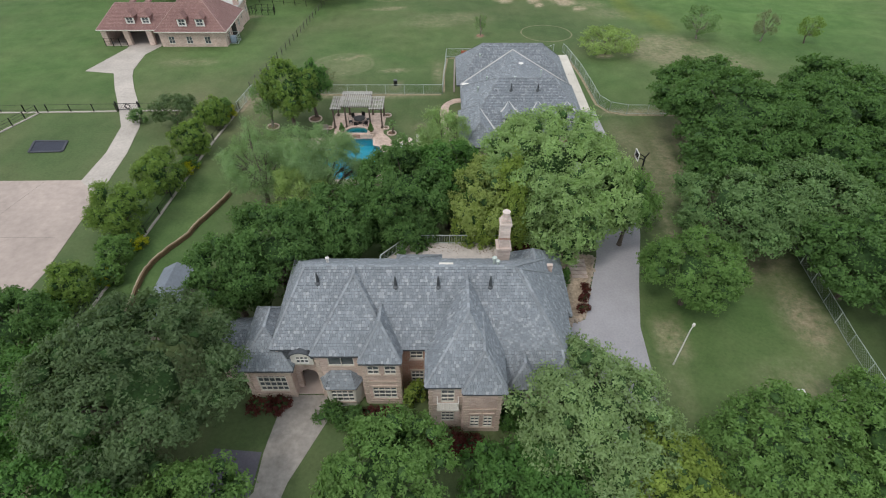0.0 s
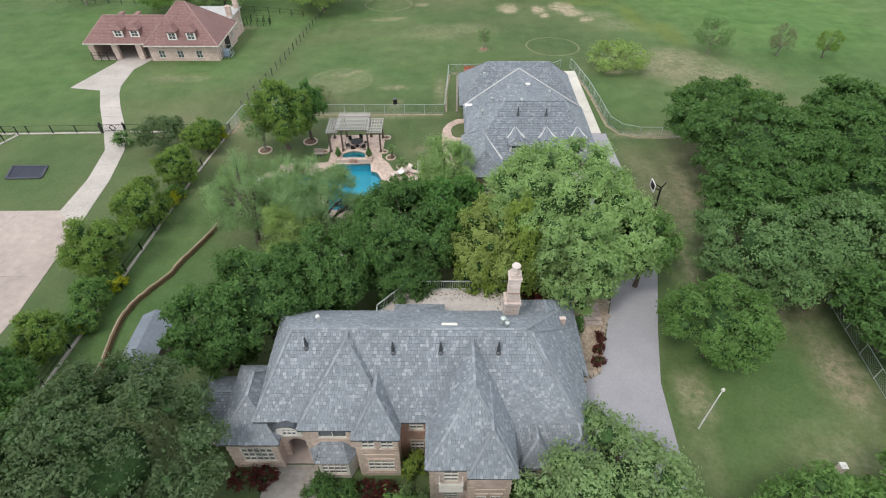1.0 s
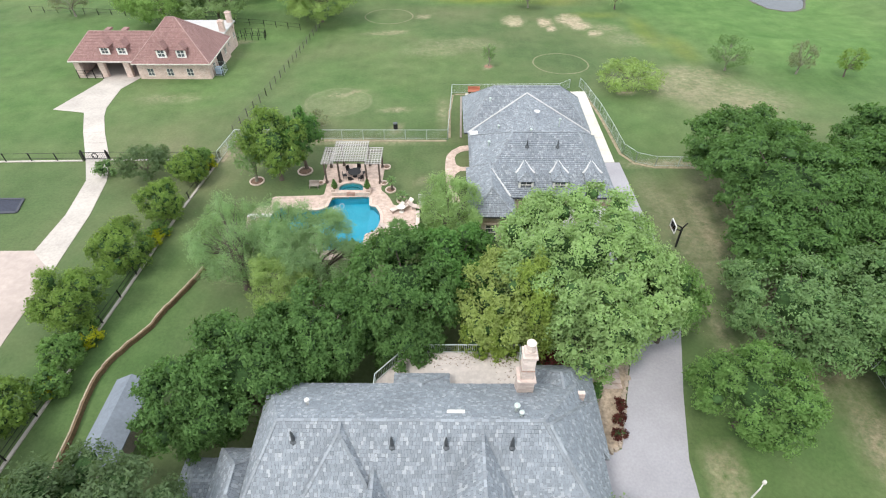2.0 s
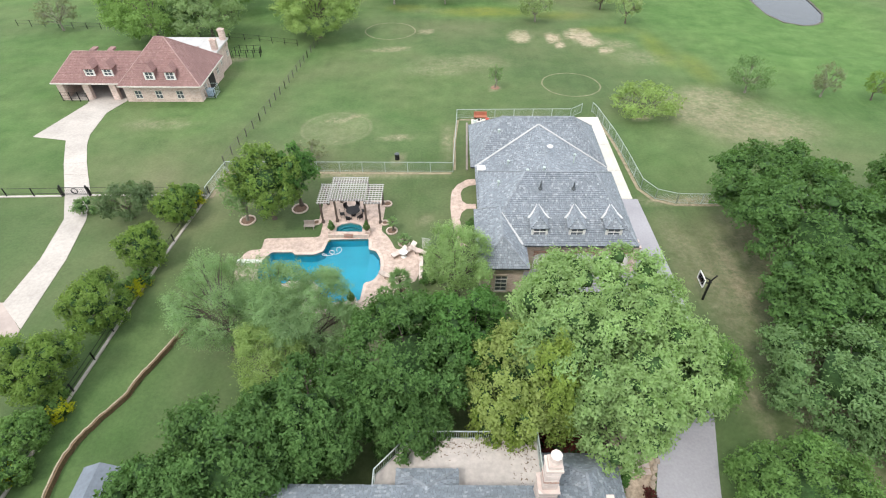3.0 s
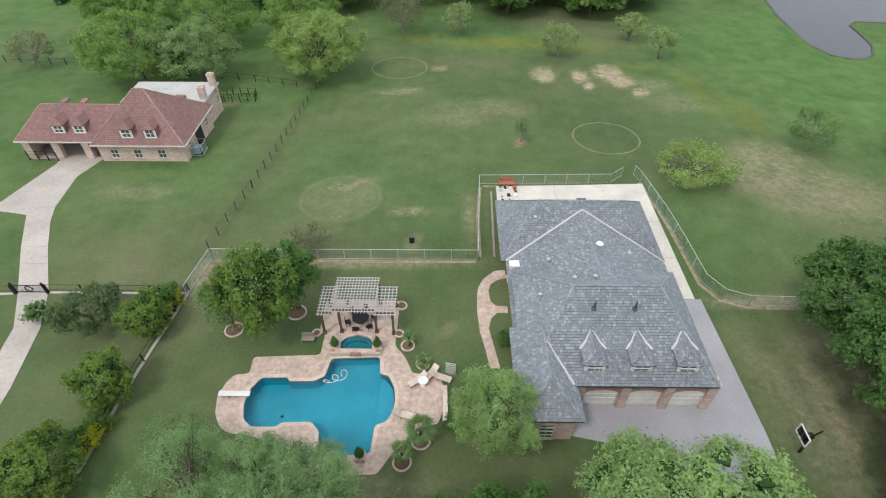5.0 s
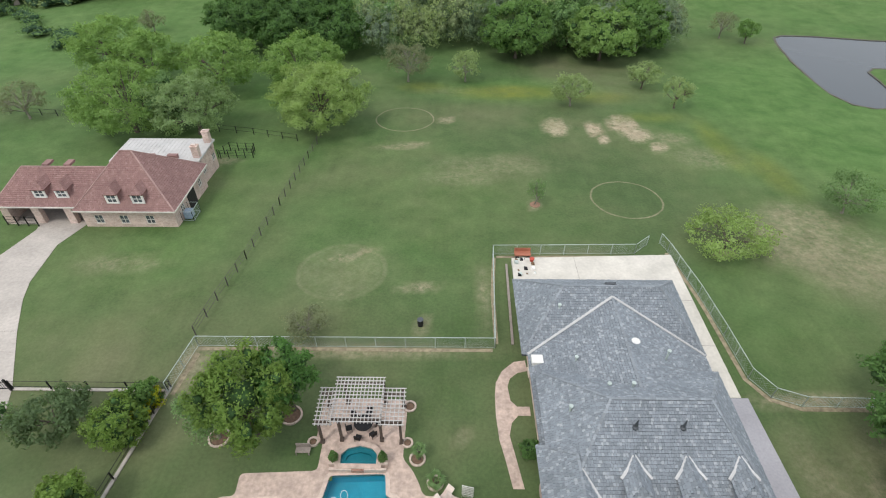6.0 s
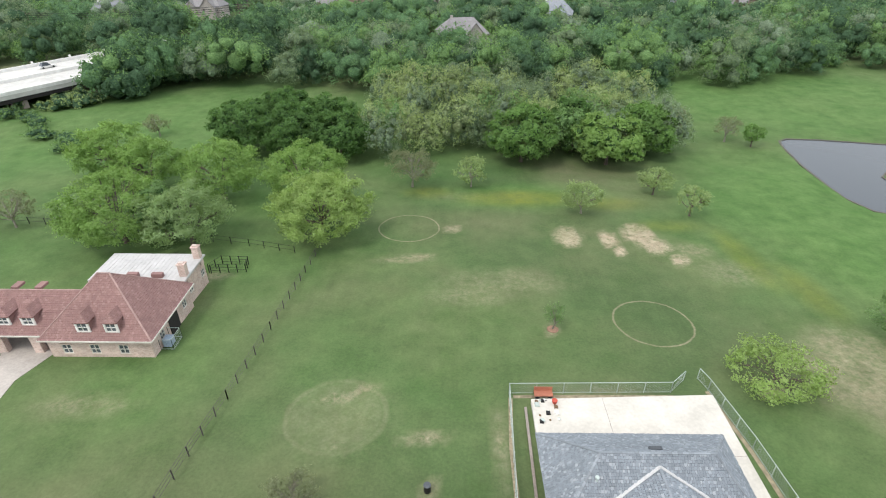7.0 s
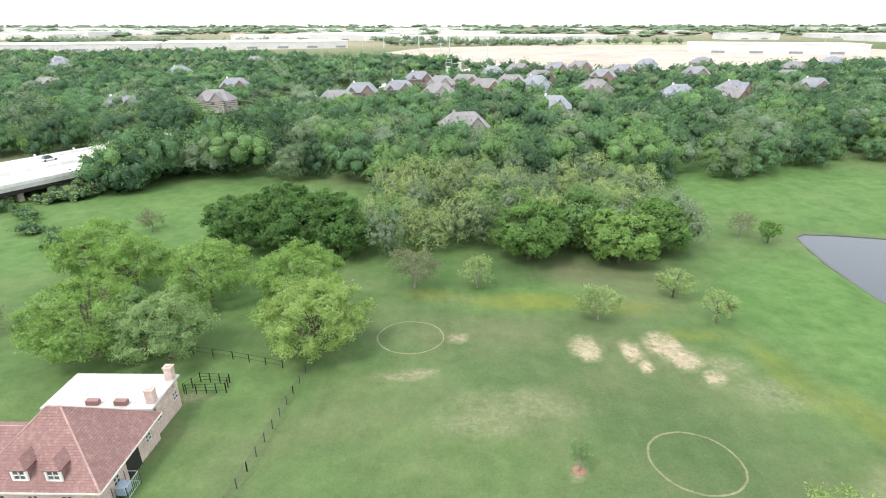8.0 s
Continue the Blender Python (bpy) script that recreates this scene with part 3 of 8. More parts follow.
tagged(new("pond", mesh_of("pond", Build().slab(POND, -6.4, -5.5), M_POND)), "still grey pond water with muddy banks", "pond", kind="structure")
rim = Build()
rim.ribbon(POND + POND[:1], 0.5, -5.6, -5.37)
tagged(new("pond_bank", mesh_of("pond_bank", rim, surface("wet_mud", (0.10, 0.095, 0.075), 0.8))), "muddy brown pond bank", "bank", kind="structure")

# ---- trees ----
def unit_dirs(rng, n):
    v = rng.normal(size=(n, 3))
    return v / np.linalg.norm(v, axis=1, keepdims=True)


def lobes_of(rng, rx, ry, rz, count, low=-0.72):
    """Clumps of a crown: centres and radii, about the crown's middle."""
    c, r = [np.zeros(3)], [0.64]
    k = 0
    while len(c) < count and k < 600:
        k += 1
        d = unit_dirs(rng, 1)[0]
        if d[2] < low:
            continue
        p = d * rng.uniform(0.56, 0.86)
        if any(np.linalg.norm(p - q) < 0.95 / math.sqrt(count) for q in c[1:]):
            continue
        c.append(p)
        r.append(rng.uniform(1.05, 1.85) / math.sqrt(count))
    return np.array(c), np.array(r), np.array([rx, ry, rz])


def cards(rng, pts, nrm, size, jitter=0.6, slim=0.62):
    """Leaf sprays: a slim triangle at every point, facing roughly along its normal."""
    n = len(pts)
    d = nrm + rng.normal(scale=jitter, size=(n, 3))
    d /= np.linalg.norm(d, axis=1, keepdims=True)
    a = np.cross(d, unit_dirs(rng, n))
    a /= np.linalg.norm(a, axis=1, keepdims=True) + 1e-9
    b = np.cross(d, a)
    s = size * rng.uniform(0.6, 1.3, size=(n, 1))
    co = np.stack([pts + a * s * 1.15, pts - a * s * 0.7 + b * s * slim, pts - a * s * 0.7 - b * s * slim], 1).reshape(-1, 3)
    return co, np.arange(3 * n).reshape(-1, 3)


def crown_points(rng, lobes, n, shag=0.16, low=-0.92, tufts=16, deep=0.55):
    """Where the leaves sit: in tufts that stand out from every clump, with gaps between."""
    c, r, s = lobes
    w = r ** 2
    w[0] *= 0.35
    m = int(n * 1.8)
    pick = rng.choice(len(c), size=m, p=w / w.sum())
    way = unit_dirs(rng, len(c) * tufts).reshape(len(c), tufts, 3)
    out = c / (np.linalg.norm(c, axis=1, keepdims=True) + 1e-9)
    way = way + out[:, None, :] * 0.55 + np.array([0, 0, 0.3])
    way /= np.linalg.norm(way, axis=2, keepdims=True)
    d = way[pick, rng.integers(0, tufts, m)]
    body = pick == 0
    d[body] = unit_dirs(rng, int(body.sum()))
    reach = deep + (1.18 - deep) * rng.random(m) ** 0.65
    reach *= 1 + rng.normal(scale=shag * 0.6, size=m)
    side = rng.normal(size=(m, 3)) * (0.23 * (1.3 - 0.55 * reach))[:, None]
    side[body] *= 0.4
    q = c[pick] + (d * reach[:, None] + side) * r[pick][:, None]
    gap = np.linalg.norm(q[:, None, :] - c[None], axis=2) / r[None]
    gap[np.arange(m), pick] = 9
    keep = (gap.min(1) > (0.7 if deep > 0.4 else 0.35)) & (q[:, 2] > low)
    q, d = q[keep][:n], d[keep][:n]
    face = d * 0.7 + q * 0.4
    face[:, 2] += 0.35
    return q * s, face / np.linalg.norm(face, axis=1, keepdims=True)


def core_mesh(rng, lobes, scale=0.84, nu=9, nv=6):
    c, r, s = lobes
    u = np.linspace(0, 2 * np.pi, nu, endpoint=False)
    v = np.linspace(0.02, np.pi - 0.02, nv)
    dirs = np.stack([np.outer(np.sin(v), np.cos(u)), np.outer(np.sin(v), np.sin(u)), np.outer(np.cos(v), np.ones(nu))], -1).reshape(-1, 3)
    quads = []
    for i in range(nv - 1):
        for j in range(nu):
            quads.append((i * nu + j, (i + 1) * nu + j, (i + 1) * nu + (j + 1) % nu, i * nu + (j + 1) % nu))
    quads = np.array(quads)
    co = np.concatenate([(ci + dirs * ri * scale * rng.uniform(0.78, 1.1, size=(len(dirs), 1))) * s for ci, ri in zip(c, r)])
    qs = np.concatenate([quads + k * len(dirs) for k in range(len(c))])
    return co, qs


def crown_mesh(name, rng, rx, ry, rz, leaf, size, n, lobes=16, core=True, shag=0.13, low=-0.95, core_mat=None):
    lb = lobes_of(rng, rx, ry, rz, lobes)
    pts, nrm = crown_points(rng, lb, n, shag, low, deep=0.55 if core else 0.15)
    co, tris = cards(rng, pts, nrm, size)
    quads = np.zeros((0, 4), dtype=np.int32)
    # a dark solid core is added behind the leaves for shaded gaps
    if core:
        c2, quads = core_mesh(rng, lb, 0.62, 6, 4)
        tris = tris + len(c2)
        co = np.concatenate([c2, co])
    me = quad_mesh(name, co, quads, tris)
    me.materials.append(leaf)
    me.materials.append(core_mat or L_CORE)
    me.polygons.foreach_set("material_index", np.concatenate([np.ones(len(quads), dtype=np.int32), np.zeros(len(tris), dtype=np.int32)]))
    return me, lb


def trunk_build(rng, h0, z1, r0, lb, mid, limbs=6, forks=0):
    """A tapered trunk from the ground to the crown, with limbs into its clumps."""
    b = Build()
    lean = rng.uniform(-0.25, 0.25, 2)
    pts = [(0, 0, h0 - 0.3), (lean[0] * 0.3, lean[1] * 0.3, (h0 + z1) * 0.4), (lean[0], lean[1], z1)]
    b.tube([(0, 0, h0 - 0.3), (0, 0, h0 + 0.18)] + pts[1:], [r0 * 1.5, r0 * 1.1, r0 * 0.85, r0 * 0.5], 8)
    c, r, s = lb
    order = rng.permutation(np.arange(1, len(c)))[:limbs]
    for k in order:
        e = c[k] * s + np.array([0, 0, mid])
        st = Vector((lean[0], lean[1], z1 - rng.uniform(0.0, 0.35) * (z1 - h0)))
        m = st.lerp(Vector(e), 0.5) + Vector((rng.uniform(-.3, .3), rng.uniform(-.3, .3), 0.15 * (e[2] - st.z)))
        b.tube([st, m, e], [r0 * 0.42, r0 * 0.26, r0 * 0.08], 5)
        for _ in range(forks):
            e2 = Vector(e) + Vector(rng.normal(scale=0.45, size=3)) * float(r[k] * s.mean()) * 1.3
            b.tube([m, m.lerp(e2, 0.5) + Vector(rng.normal(scale=0.15, size=3)), e2], [r0 * 0.2, r0 * 0.12, r0 * 0.03], 4)
    return b


TREE_COUNT = [0]


def tree(x, y, h, r, leaf, label, size=0.3, dens=1.0, ry=None, base=0.16, core=True, lobes=0, bark=None, shag=0.13, group="", limbs=6, forks=0, category="tree", name="tree", core_mat=None, z=None):
    """A tree h metres high with a crown r metres in reach."""
    TREE_COUNT[0] += 1
    lobes = lobes or int(min(90, 16 + 9 * r))
    rng = np.random.default_rng(100 + TREE_COUNT[0])
    g = land(x, y) if z is None else z
    ob = thing(name, x, y, g, label, category, group)
    c0 = h * base
    rz = (h - c0) / 2 / 0.98
    mid = c0 + rz
    ry = ry or r
    area = 4 * math.pi * ((r * ry) ** 1.6 + 2 * (r * rz) ** 1.6) ** (1 / 1.6) / 3 ** (1 / 1.6) * 0.8
    n = int(dens * 1.9 * area / (size * size * 1.25))
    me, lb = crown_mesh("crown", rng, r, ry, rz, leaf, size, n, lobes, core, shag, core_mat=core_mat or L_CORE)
    cr = new("crown", me)
    cr.parent = ob
    cr.location = (0, 0, mid)
    tb = trunk_build(rng, 0.0, max(c0, h * 0.3), max(0.05, 0.024 * h + 0.012 * r), lb, mid, limbs, forks)
    tr = new("trunk", mesh_of("trunk", tb, bark or M_BARK, smooth=True))
    tr.parent = ob
    return ob


OAK = "dense dark green oak"
GREY = "spreading grey-green oak"
# behind the house
tree(-14.9, 34.6, 10.2, 5.6, L_OAK, OAK + " behind the house", 0.135)
tree(-18.6, 32.4, 9.2, 3.8, L_OAK, OAK + " beside the shed", 0.135)
tree(-10.3, 38.6, 10.0, 4.6, L_OAK, OAK + " behind the house", 0.135)
tree(-4.0, 42.8, 11.2, 5.8, L_OAK, OAK + " beyond the terrace", 0.135)
tree(-3.4, 38.9, 7.4, 3.2, L_OAK, OAK + " beyond the terrace rail", 0.135)
tree(0.6, 45.0, 10.4, 4.4, L_OAKMID, "mid-green oak between darker oaks", 0.135)
tree(10.6, 44.6, 14.0, 8.0, L_LIGHT, GREY + ", the largest crown", 0.12)
tree(11.4, 39.4, 10.6, 4.6, L_LIGHT, GREY + " beside the asphalt drive", 0.135)
tree(15.6, 41.4, 10.2, 4.0, L_LIGHT, GREY + " over the asphalt drive", 0.135)
tree(18.9, 42.2, 8.6, 2.6, L_BRIGHT, "small bright green tree at the drive's edge", 0.135, lobes=10)
tree(3.9, 41.2, 10.8, 4.4, L_OLIVEGOLD, "olive green oak with an open crown", 0.12, shag=0.2)
tree(6.6, 40.2, 10.6, 2.0, L_YELLOW, "young yellow-green tree beside the terrace", 0.12, lobes=12)
tree(4.3, 38.6, 8.6, 1.7, L_YELLOW, "young yellow-green tree beside the rail", 0.11, lobes=12)
tree(1.9, 38.6, 6.8, 1.4, L_YELLOW, "small yellow-green tree beside the rail", 0.11, lobes=10)
# front
tree(-21.2, 20.6, 11.4, 7.8, L_OAKGREY, "large dark grey-green oak in the front garden", 0.135)
tree(-30.4, 20.0, 8.8, 4.6, L_OAKMID, "mid-green tree in the front garden", 0.135)
tree(-35.2, 27.6, 7.0, 4.0, L_OAK, OAK + " at the garden's edge", 0.135)
tree(-16.0, 12.6, 7.0, 4.2, L_BRIGHT, "bright green tree beside the turning area", 0.13)
tree(-24.0, 13.4, 8.4, 4.8, L_OAKMID, "mid-green oak in the front garden", 0.135)
tree(-3.6, 15.2, 8.0, 4.7, L_BRIGHT, "rounded mid-green tree before the house", 0.13)
tree(4.0, 15.6, 5.2, 3.2, L_OAKMID, "low mid-green tree before the house", 0.13)
tree(10.4, 19.2, 8.8, 6.4, L_GREY, "feathery pale green tree over the drive", 0.12, 0.9, shag=0.2)
tree(14.8, 15.2, 6.6, 4.2, L_YELLOW, "yellow-green tree beside the drive", 0.13)
tree(8.4, 14.6, 6.4, 3.6, L_OAKMID, "mid-green tree beside the drive", 0.13)
tree(23.4, 16.8, 7.6, 5.6, L_BRIGHT, "dense green tree at the front boundary", 0.135)
tree(31.0, 17.6, 7.2, 5.4, L_BRIGHT, "dense green tree at the front boundary", 0.135)
# on the right
tree(34.9, 56.8, 11.0, 9.4, L_OAK, OAK + " in the grove", 0.17, base=0.26)
tree(35.0, 65.5, 9.4, 7.6, L_OAK, OAK + " in the grove", 0.17, base=0.22)
tree(47.4, 58.0, 10.4, 8.0, L_OAK, OAK + " in the grove", 0.17)
tree(29.7, 42.2, 9.0, 6.6, L_OLIVE, GREY + " at the grove's edge", 0.15, base=0.2)
tree(37.6, 43.2, 9.2, 6.2, L_OLIVE, GREY + " in the grove", 0.15)
tree(38.4, 34.6, 9.0, 5.8, L_OAK, OAK + " along the wire fence", 0.16)
tree(41.6, 25.5, 8.0, 4.4, L_OAK, OAK + " along the wire fence", 0.16)
tree(42.6, 49.4, 9.4, 6.6, L_OAK, OAK + " in the grove", 0.17)
tree(32.6, 49.4, 8.8, 6.0, L_OAK, OAK + " in the grove", 0.17, base=0.26)
tree(46.0, 38.6, 8.8, 6.2, L_OAK, OAK + " in the grove", 0.18)
tree(52.0, 66.0, 9.6, 7.0, L_OAK, OAK + " in the grove", 0.2)
tree(51.0, 50.0, 8.8, 6.4, L_OAK, OAK + " in the grove", 0.17)
tree(22.8, 33.9, 8.0, 4.5, L_BRIGHT, "round bright green tree on the lawn", 0.115)
# neighbour's hedge
for hx, hy, hh, hr in ((-34.4, 44.6, 5.6, 3.5), (-33.2, 39.4, 3.2, 1.9), (-33.1, 51.4, 5.2, 3.2), (-32.2, 59.4, 4.8, 2.6), (-31.6, 66.4, 4.6, 2.4), (-31.4, 69.6, 2.6, 1.4),
                       (-34.9, 34.2, 4.2, 2.4), (-32.9, 36.6, 2.2, 1.5)):
    tree(hx, hy, hh * 1.05, hr * 0.94, L_HEDGE if hh > 3.5 else L_BRIGHT, "dense green hedge tree beside the iron fence", 0.11, group="hedge trees", base=0.02, lobes=30, category="hedge tree", name="hedge_tree")
tree(-37.3, 67.0, 4.8, 3.2, L_OAKGREY, "dark olive tree behind the fence", 0.14, 0.8, core=False, shag=0.25, forks=3)
tree(-43.0, 67.6, 1.9, 1.0, L_OLIVE, "small round shrub beside the gate", 0.13, base=0.02, lobes=8, category="shrub", name="shrub")
# round the pool
tree(-20.9, 67.0, 9.2, 4.0, L_HEDGE, "leafy green shade tree on the lawn", 0.13, base=0.14)
tree(-18.2, 69.4, 8.2, 2.8, L_OAKMID, "leafy green tree in a stone ring", 0.13, 0.8, base=0.25, shag=0.2)
AIRY = "airy light green tree with fine sparse leaves"
tree(-20.2, 48.6, 10.6, 4.2, L_AIRY, AIRY, 0.06, 0.4, core=False, shag=0.3, forks=5, limbs=14)
tree(-12.9, 47.8, 10.4, 4.7, L_AIRY, AIRY, 0.06, 0.85, core=False, shag=0.28, forks=5, limbs=14)
tree(-16.0, 49.4, 9.6, 3.6, L_AIRY, AIRY, 0.06, 0.55, core=False, shag=0.28, forks=4, limbs=12)
tree(-14.4, 43.2, 8.6, 3.4, L_FRESH, AIRY, 0.065, 0.75, core=False, shag=0.28, forks=4, limbs=12)
tree(-23.0, 53.2, 6.4, 2.6, L_OLIVE, AIRY, 0.06, 0.3, core=False, shag=0.3, forks=4, limbs=10)
tree(0.2, 55.2, 8.4, 3.5, L_LIGHT, "feathery bright green tree by the pool terrace", 0.075, 0.8, shag=0.24, forks=3, core=False, limbs=12)
tree(-23.9, 66.6, 6.6, 2.3, L_OLIVE, "nearly bare young tree in a stone ring", 0.12, 0.3, core=False, shag=0.3, forks=4, bark=M_BARKPALE)
tree(-18.6, 77.6, 3.6, 2.2, L_TWIG, "pale leafless shrub behind the fence", 0.1, 0.3, core=False, shag=0.3, forks=6, limbs=12, bark=M_BARKPALE)
# field trees
tree(28.8, 92.8, 4.2, 5.4, L_FRESH, "fresh green mulberry on the field", 0.14, 0.42, base=0.05, core=False, shag=0.25, forks=3, limbs=12)
tree(59.4, 99.6, 5.4, 2.4, L_TWIG, "slender bare-branched field tree", 0.1, 0.3, core=False, shag=0.3, forks=5, limbs=10, bark=M_BARKPALE)
tree(66.8, 98.4, 5.0, 2.2, L_HEDGE, "slender yellow-green field tree", 0.1, 0.4, core=False, shag=0.3, forks=4, limbs=10)
tree(47.8, 101.0, 5.6, 3.8, L_OLIVE, "thin bare-branched field tree", 0.1, 0.35, core=False, shag=0.3, forks=5, limbs=12, bark=M_BARKPALE)
tree(7.1, 102.6, 4.0, 1.3, L_OLIVE, "bare sapling in a ring of red mulch", 0.06, 0.3, core=False, shag=0.3, forks=4, limbs=8, bark=M_BARKPALE)
tree(-26.6, 127.6, 11.4, 8.6, L_FRESH, "pale spring-green tree at the fence's end", 0.15, 0.95, base=0.06, core=False, limbs=14, forks=4, shag=0.24)
tree(-31.0, 138.6, 13.2, 8.0, L_FIELD, "bright green tree behind the pale one", 0.16, 0.9, core=False, limbs=12, forks=3)
tree(-58.4, 125.4, 11.4, 9.2, L_FIELD, "broad bright green tree behind the stable", 0.16, 0.8, base=0.05, core=False, limbs=14, forks=4, shag=0.22)
tree(-47.2, 124.8, 10.4, 7.6, L_GREY, "pale green tree behind the stable", 0.15, 0.7, base=0.05, core=False, limbs=14, forks=4, shag=0.24)
tree(-52.0, 126.6, 9.4, 5.2, L_OLIVE, "grey twiggy tree among greener ones", 0.135, 0.6, shag=0.26, forks=3)
tree(-49.4, 144.4, 12.0, 8.4, L_FIELD, "leafy green tree on the meadow", 0.18, 0.75, core=False, limbs=12, forks=3, shag=0.2, base=0.05)
tree(-76.0, 155.6, 12.0, 9.0, L_FIELD, "broad green field tree", 0.18, 0.75, core=False, limbs=12, forks=3, shag=0.2, base=0.05)
tree(-66.0, 149.6, 10.6, 7.8, L_FIELD, "leafy green tree on the meadow", 0.18, 0.75, core=False, limbs=12, forks=3, shag=0.22, base=0.05)
tree(-80.6, 131.0, 6.6, 4.2, L_TWIG, "bare-branched grey tree behind the stable", 0.14, 0.25, core=False, shag=0.3, forks=6, limbs=14, bark=M_BARKPALE)
tree(-81.0, 184.0, 6.0, 3.6, L_TWIG, "bare-branched grey tree on the meadow", 0.16, 0.25, core=False, shag=0.3, forks=6, limbs=12, bark=M_BARKPALE)
for dx, dy, hh, rr in ((-54, 173, 12.5, 9), (-42, 170, 12.5, 9), (-31, 169, 11.5, 8.2), (-46, 180, 13, 9), (-35, 178, 12.5, 8.5)):
    tree(dx, dy, hh, rr, L_OAK, "dark dense oak of a clump on the meadow", 0.26, base=0.02, group="dark oak clump")
tree(-13.4, 151.4, 8.0, 5.2, L_TWIG, "bare grey-twigged tree on the meadow", 0.16, 0.3, core=False, shag=0.3, forks=6, limbs=16, bark=M_BARKPALE)
tree(-1.4, 151.4, 6.4, 3.6, L_PALE, "thin pale budding tree on the meadow", 0.2, 0.45, core=False, shag=0.3, forks=4, limbs=10, bark=M_BARKPALE)
tree(10.6, 167.4, 13.2, 8.8, L_BRIGHT, "dense green tree at the wood's edge", 0.24, base=0.02)
tree(29.8, 166.0, 12.0, 8.8, L_FIELD, "bright green tree at the wood's edge", 0.24, base=0.05)
tree(39.6, 171.4, 12.4, 8.0, L_BRIGHT, "dense green tree at the wood's edge", 0.24, base=0.04)
tree(23.4, 174.6, 12.8, 7.6, L_OAK, "dense green tree at the wood's edge", 0.24, base=0.03)
tree(18.2, 138.2, 6.2, 3.8, L_PALE, "thin pale budding tree on the field", 0.13, 0.5, core=False, shag=0.3, forks=4, limbs=12, bark=M_BARKPALE)
tree(37.6, 137.4, 6.0, 3.0, L_PALE, "thin half-leafed tree on the field", 0.16, 0.4, core=False, shag=0.3, forks=4, limbs=10)
tree(34.4, 147.6, 5.6, 3.4, L_PALE, "thin pale budding tree on the field", 0.17, 0.5, core=False, shag=0.3, forks=4, limbs=10)
tree(52.2, 187.4, 7.6, 4.6, L_TWIG, "bare-branched tree beside the pond", 0.15, 0.16, core=False, shag=0.3, forks=6, limbs=14, bark=M_BARKPALE)
tree(63.4, 181.4, 6.4, 3.8, L_TWIG, "bare-branched tree beside the pond", 0.15, 0.2, core=False, shag=0.3, forks=6, limbs=12, bark=M_BARKPALE)
tree(68.2, 177.6, 5.6, 2.8, L_BRIGHT, "small yellow-green tree beside the pond", 0.2, 0.7, core=False, shag=0.25, forks=3)


# ---- woods ----
def wood(name, spots, n, size, leaf, label, seed, core=True, lobes=6, lump="oak", grid=(6, 4), fill=0.86):
    """Many trees joined: spots of (x, y, height, reach). Rounded clumps of foliage with loose sprays about them."""
    rng = np.random.default_rng(seed)
    solid_co, solid_q, leaf_co, ns = [], [], [], 0
    for x, y, h, r in spots:
        lb = lobes_of(rng, r, r * rng.uniform(0.85, 1.15), h * 0.52, lobes, -0.75 if y < 345 else -0.3)
        mid = np.array([x, y, land(x, y) + h * 0.5])
        pts, nrm = crown_points(rng, lb, n, 0.12, -0.8, 12, 0.75)
        leaf_co.append(cards(rng, pts, nrm, size)[0] + mid)
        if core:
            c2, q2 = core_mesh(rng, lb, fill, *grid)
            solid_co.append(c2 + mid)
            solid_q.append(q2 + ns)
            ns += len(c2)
    leaf_co = np.concatenate(leaf_co)
    nl = len(leaf_co) // 3
    quads = np.concatenate(solid_q) if core else np.zeros((0, 4), dtype=np.int32)
    me = quad_mesh(name, np.concatenate([*solid_co, leaf_co]), quads, np.arange(3 * nl).reshape(-1, 3) + ns)
    me.materials.append(leaf)
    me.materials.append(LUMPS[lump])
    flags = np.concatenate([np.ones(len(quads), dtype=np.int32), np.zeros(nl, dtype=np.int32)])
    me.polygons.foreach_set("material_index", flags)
    me.polygons.foreach_set("use_smooth", flags.astype(bool))
    return tagged(new(name, me), label, "woods", kind="stuff")


def wood_edge(x):
    """How near the closed wood comes."""
    pts = [(-900, 262), (-170, 262), (-126, 262), (-112, 216), (-84, 228), (-60, 230), (-40, 219), (0, 213), (40, 221), (58, 223), (90, 233), (126, 253), (152, 251), (260, 282), (900, 330)]
    return float(np.interp(x, [p[0] for p in pts], [p[1] for p in pts]))


ROAD = [(-180, 150), (-145, 213), (-114, 270), (-110, 300), (-122, 371), (-120, 406), (-104, 455), (-55, 545), (-6, 642), (120, 900)]


def road_x(y):
    """The highway's middle line."""
    return float(np.interp(y, [p[1] for p in ROAD], [p[0] for p in ROAD]))

# ---- houses ----
def hip(x0, x1, y0, y1, ze, zr, along, a, b, mid):
    """The four planes of a hipped roof. along: the ridge's axis; it runs from a to b at mid."""
    c = [(x0, y0, ze), (x1, y0, ze), (x1, y1, ze), (x0, y1, ze)]
    if along == "x":
        p, q = (a, mid, zr), (b, mid, zr)
        return [[c[0], c[1], q, p], [c[1], c[2], q], [c[2], c[3], p, q], [c[3], c[0], p]]
    p, q = (mid, a, zr), (mid, b, zr)
    return [[c[0], c[1], p], [c[1], c[2], q, p], [c[2], c[3], q], [c[3], c[0], p, q]]


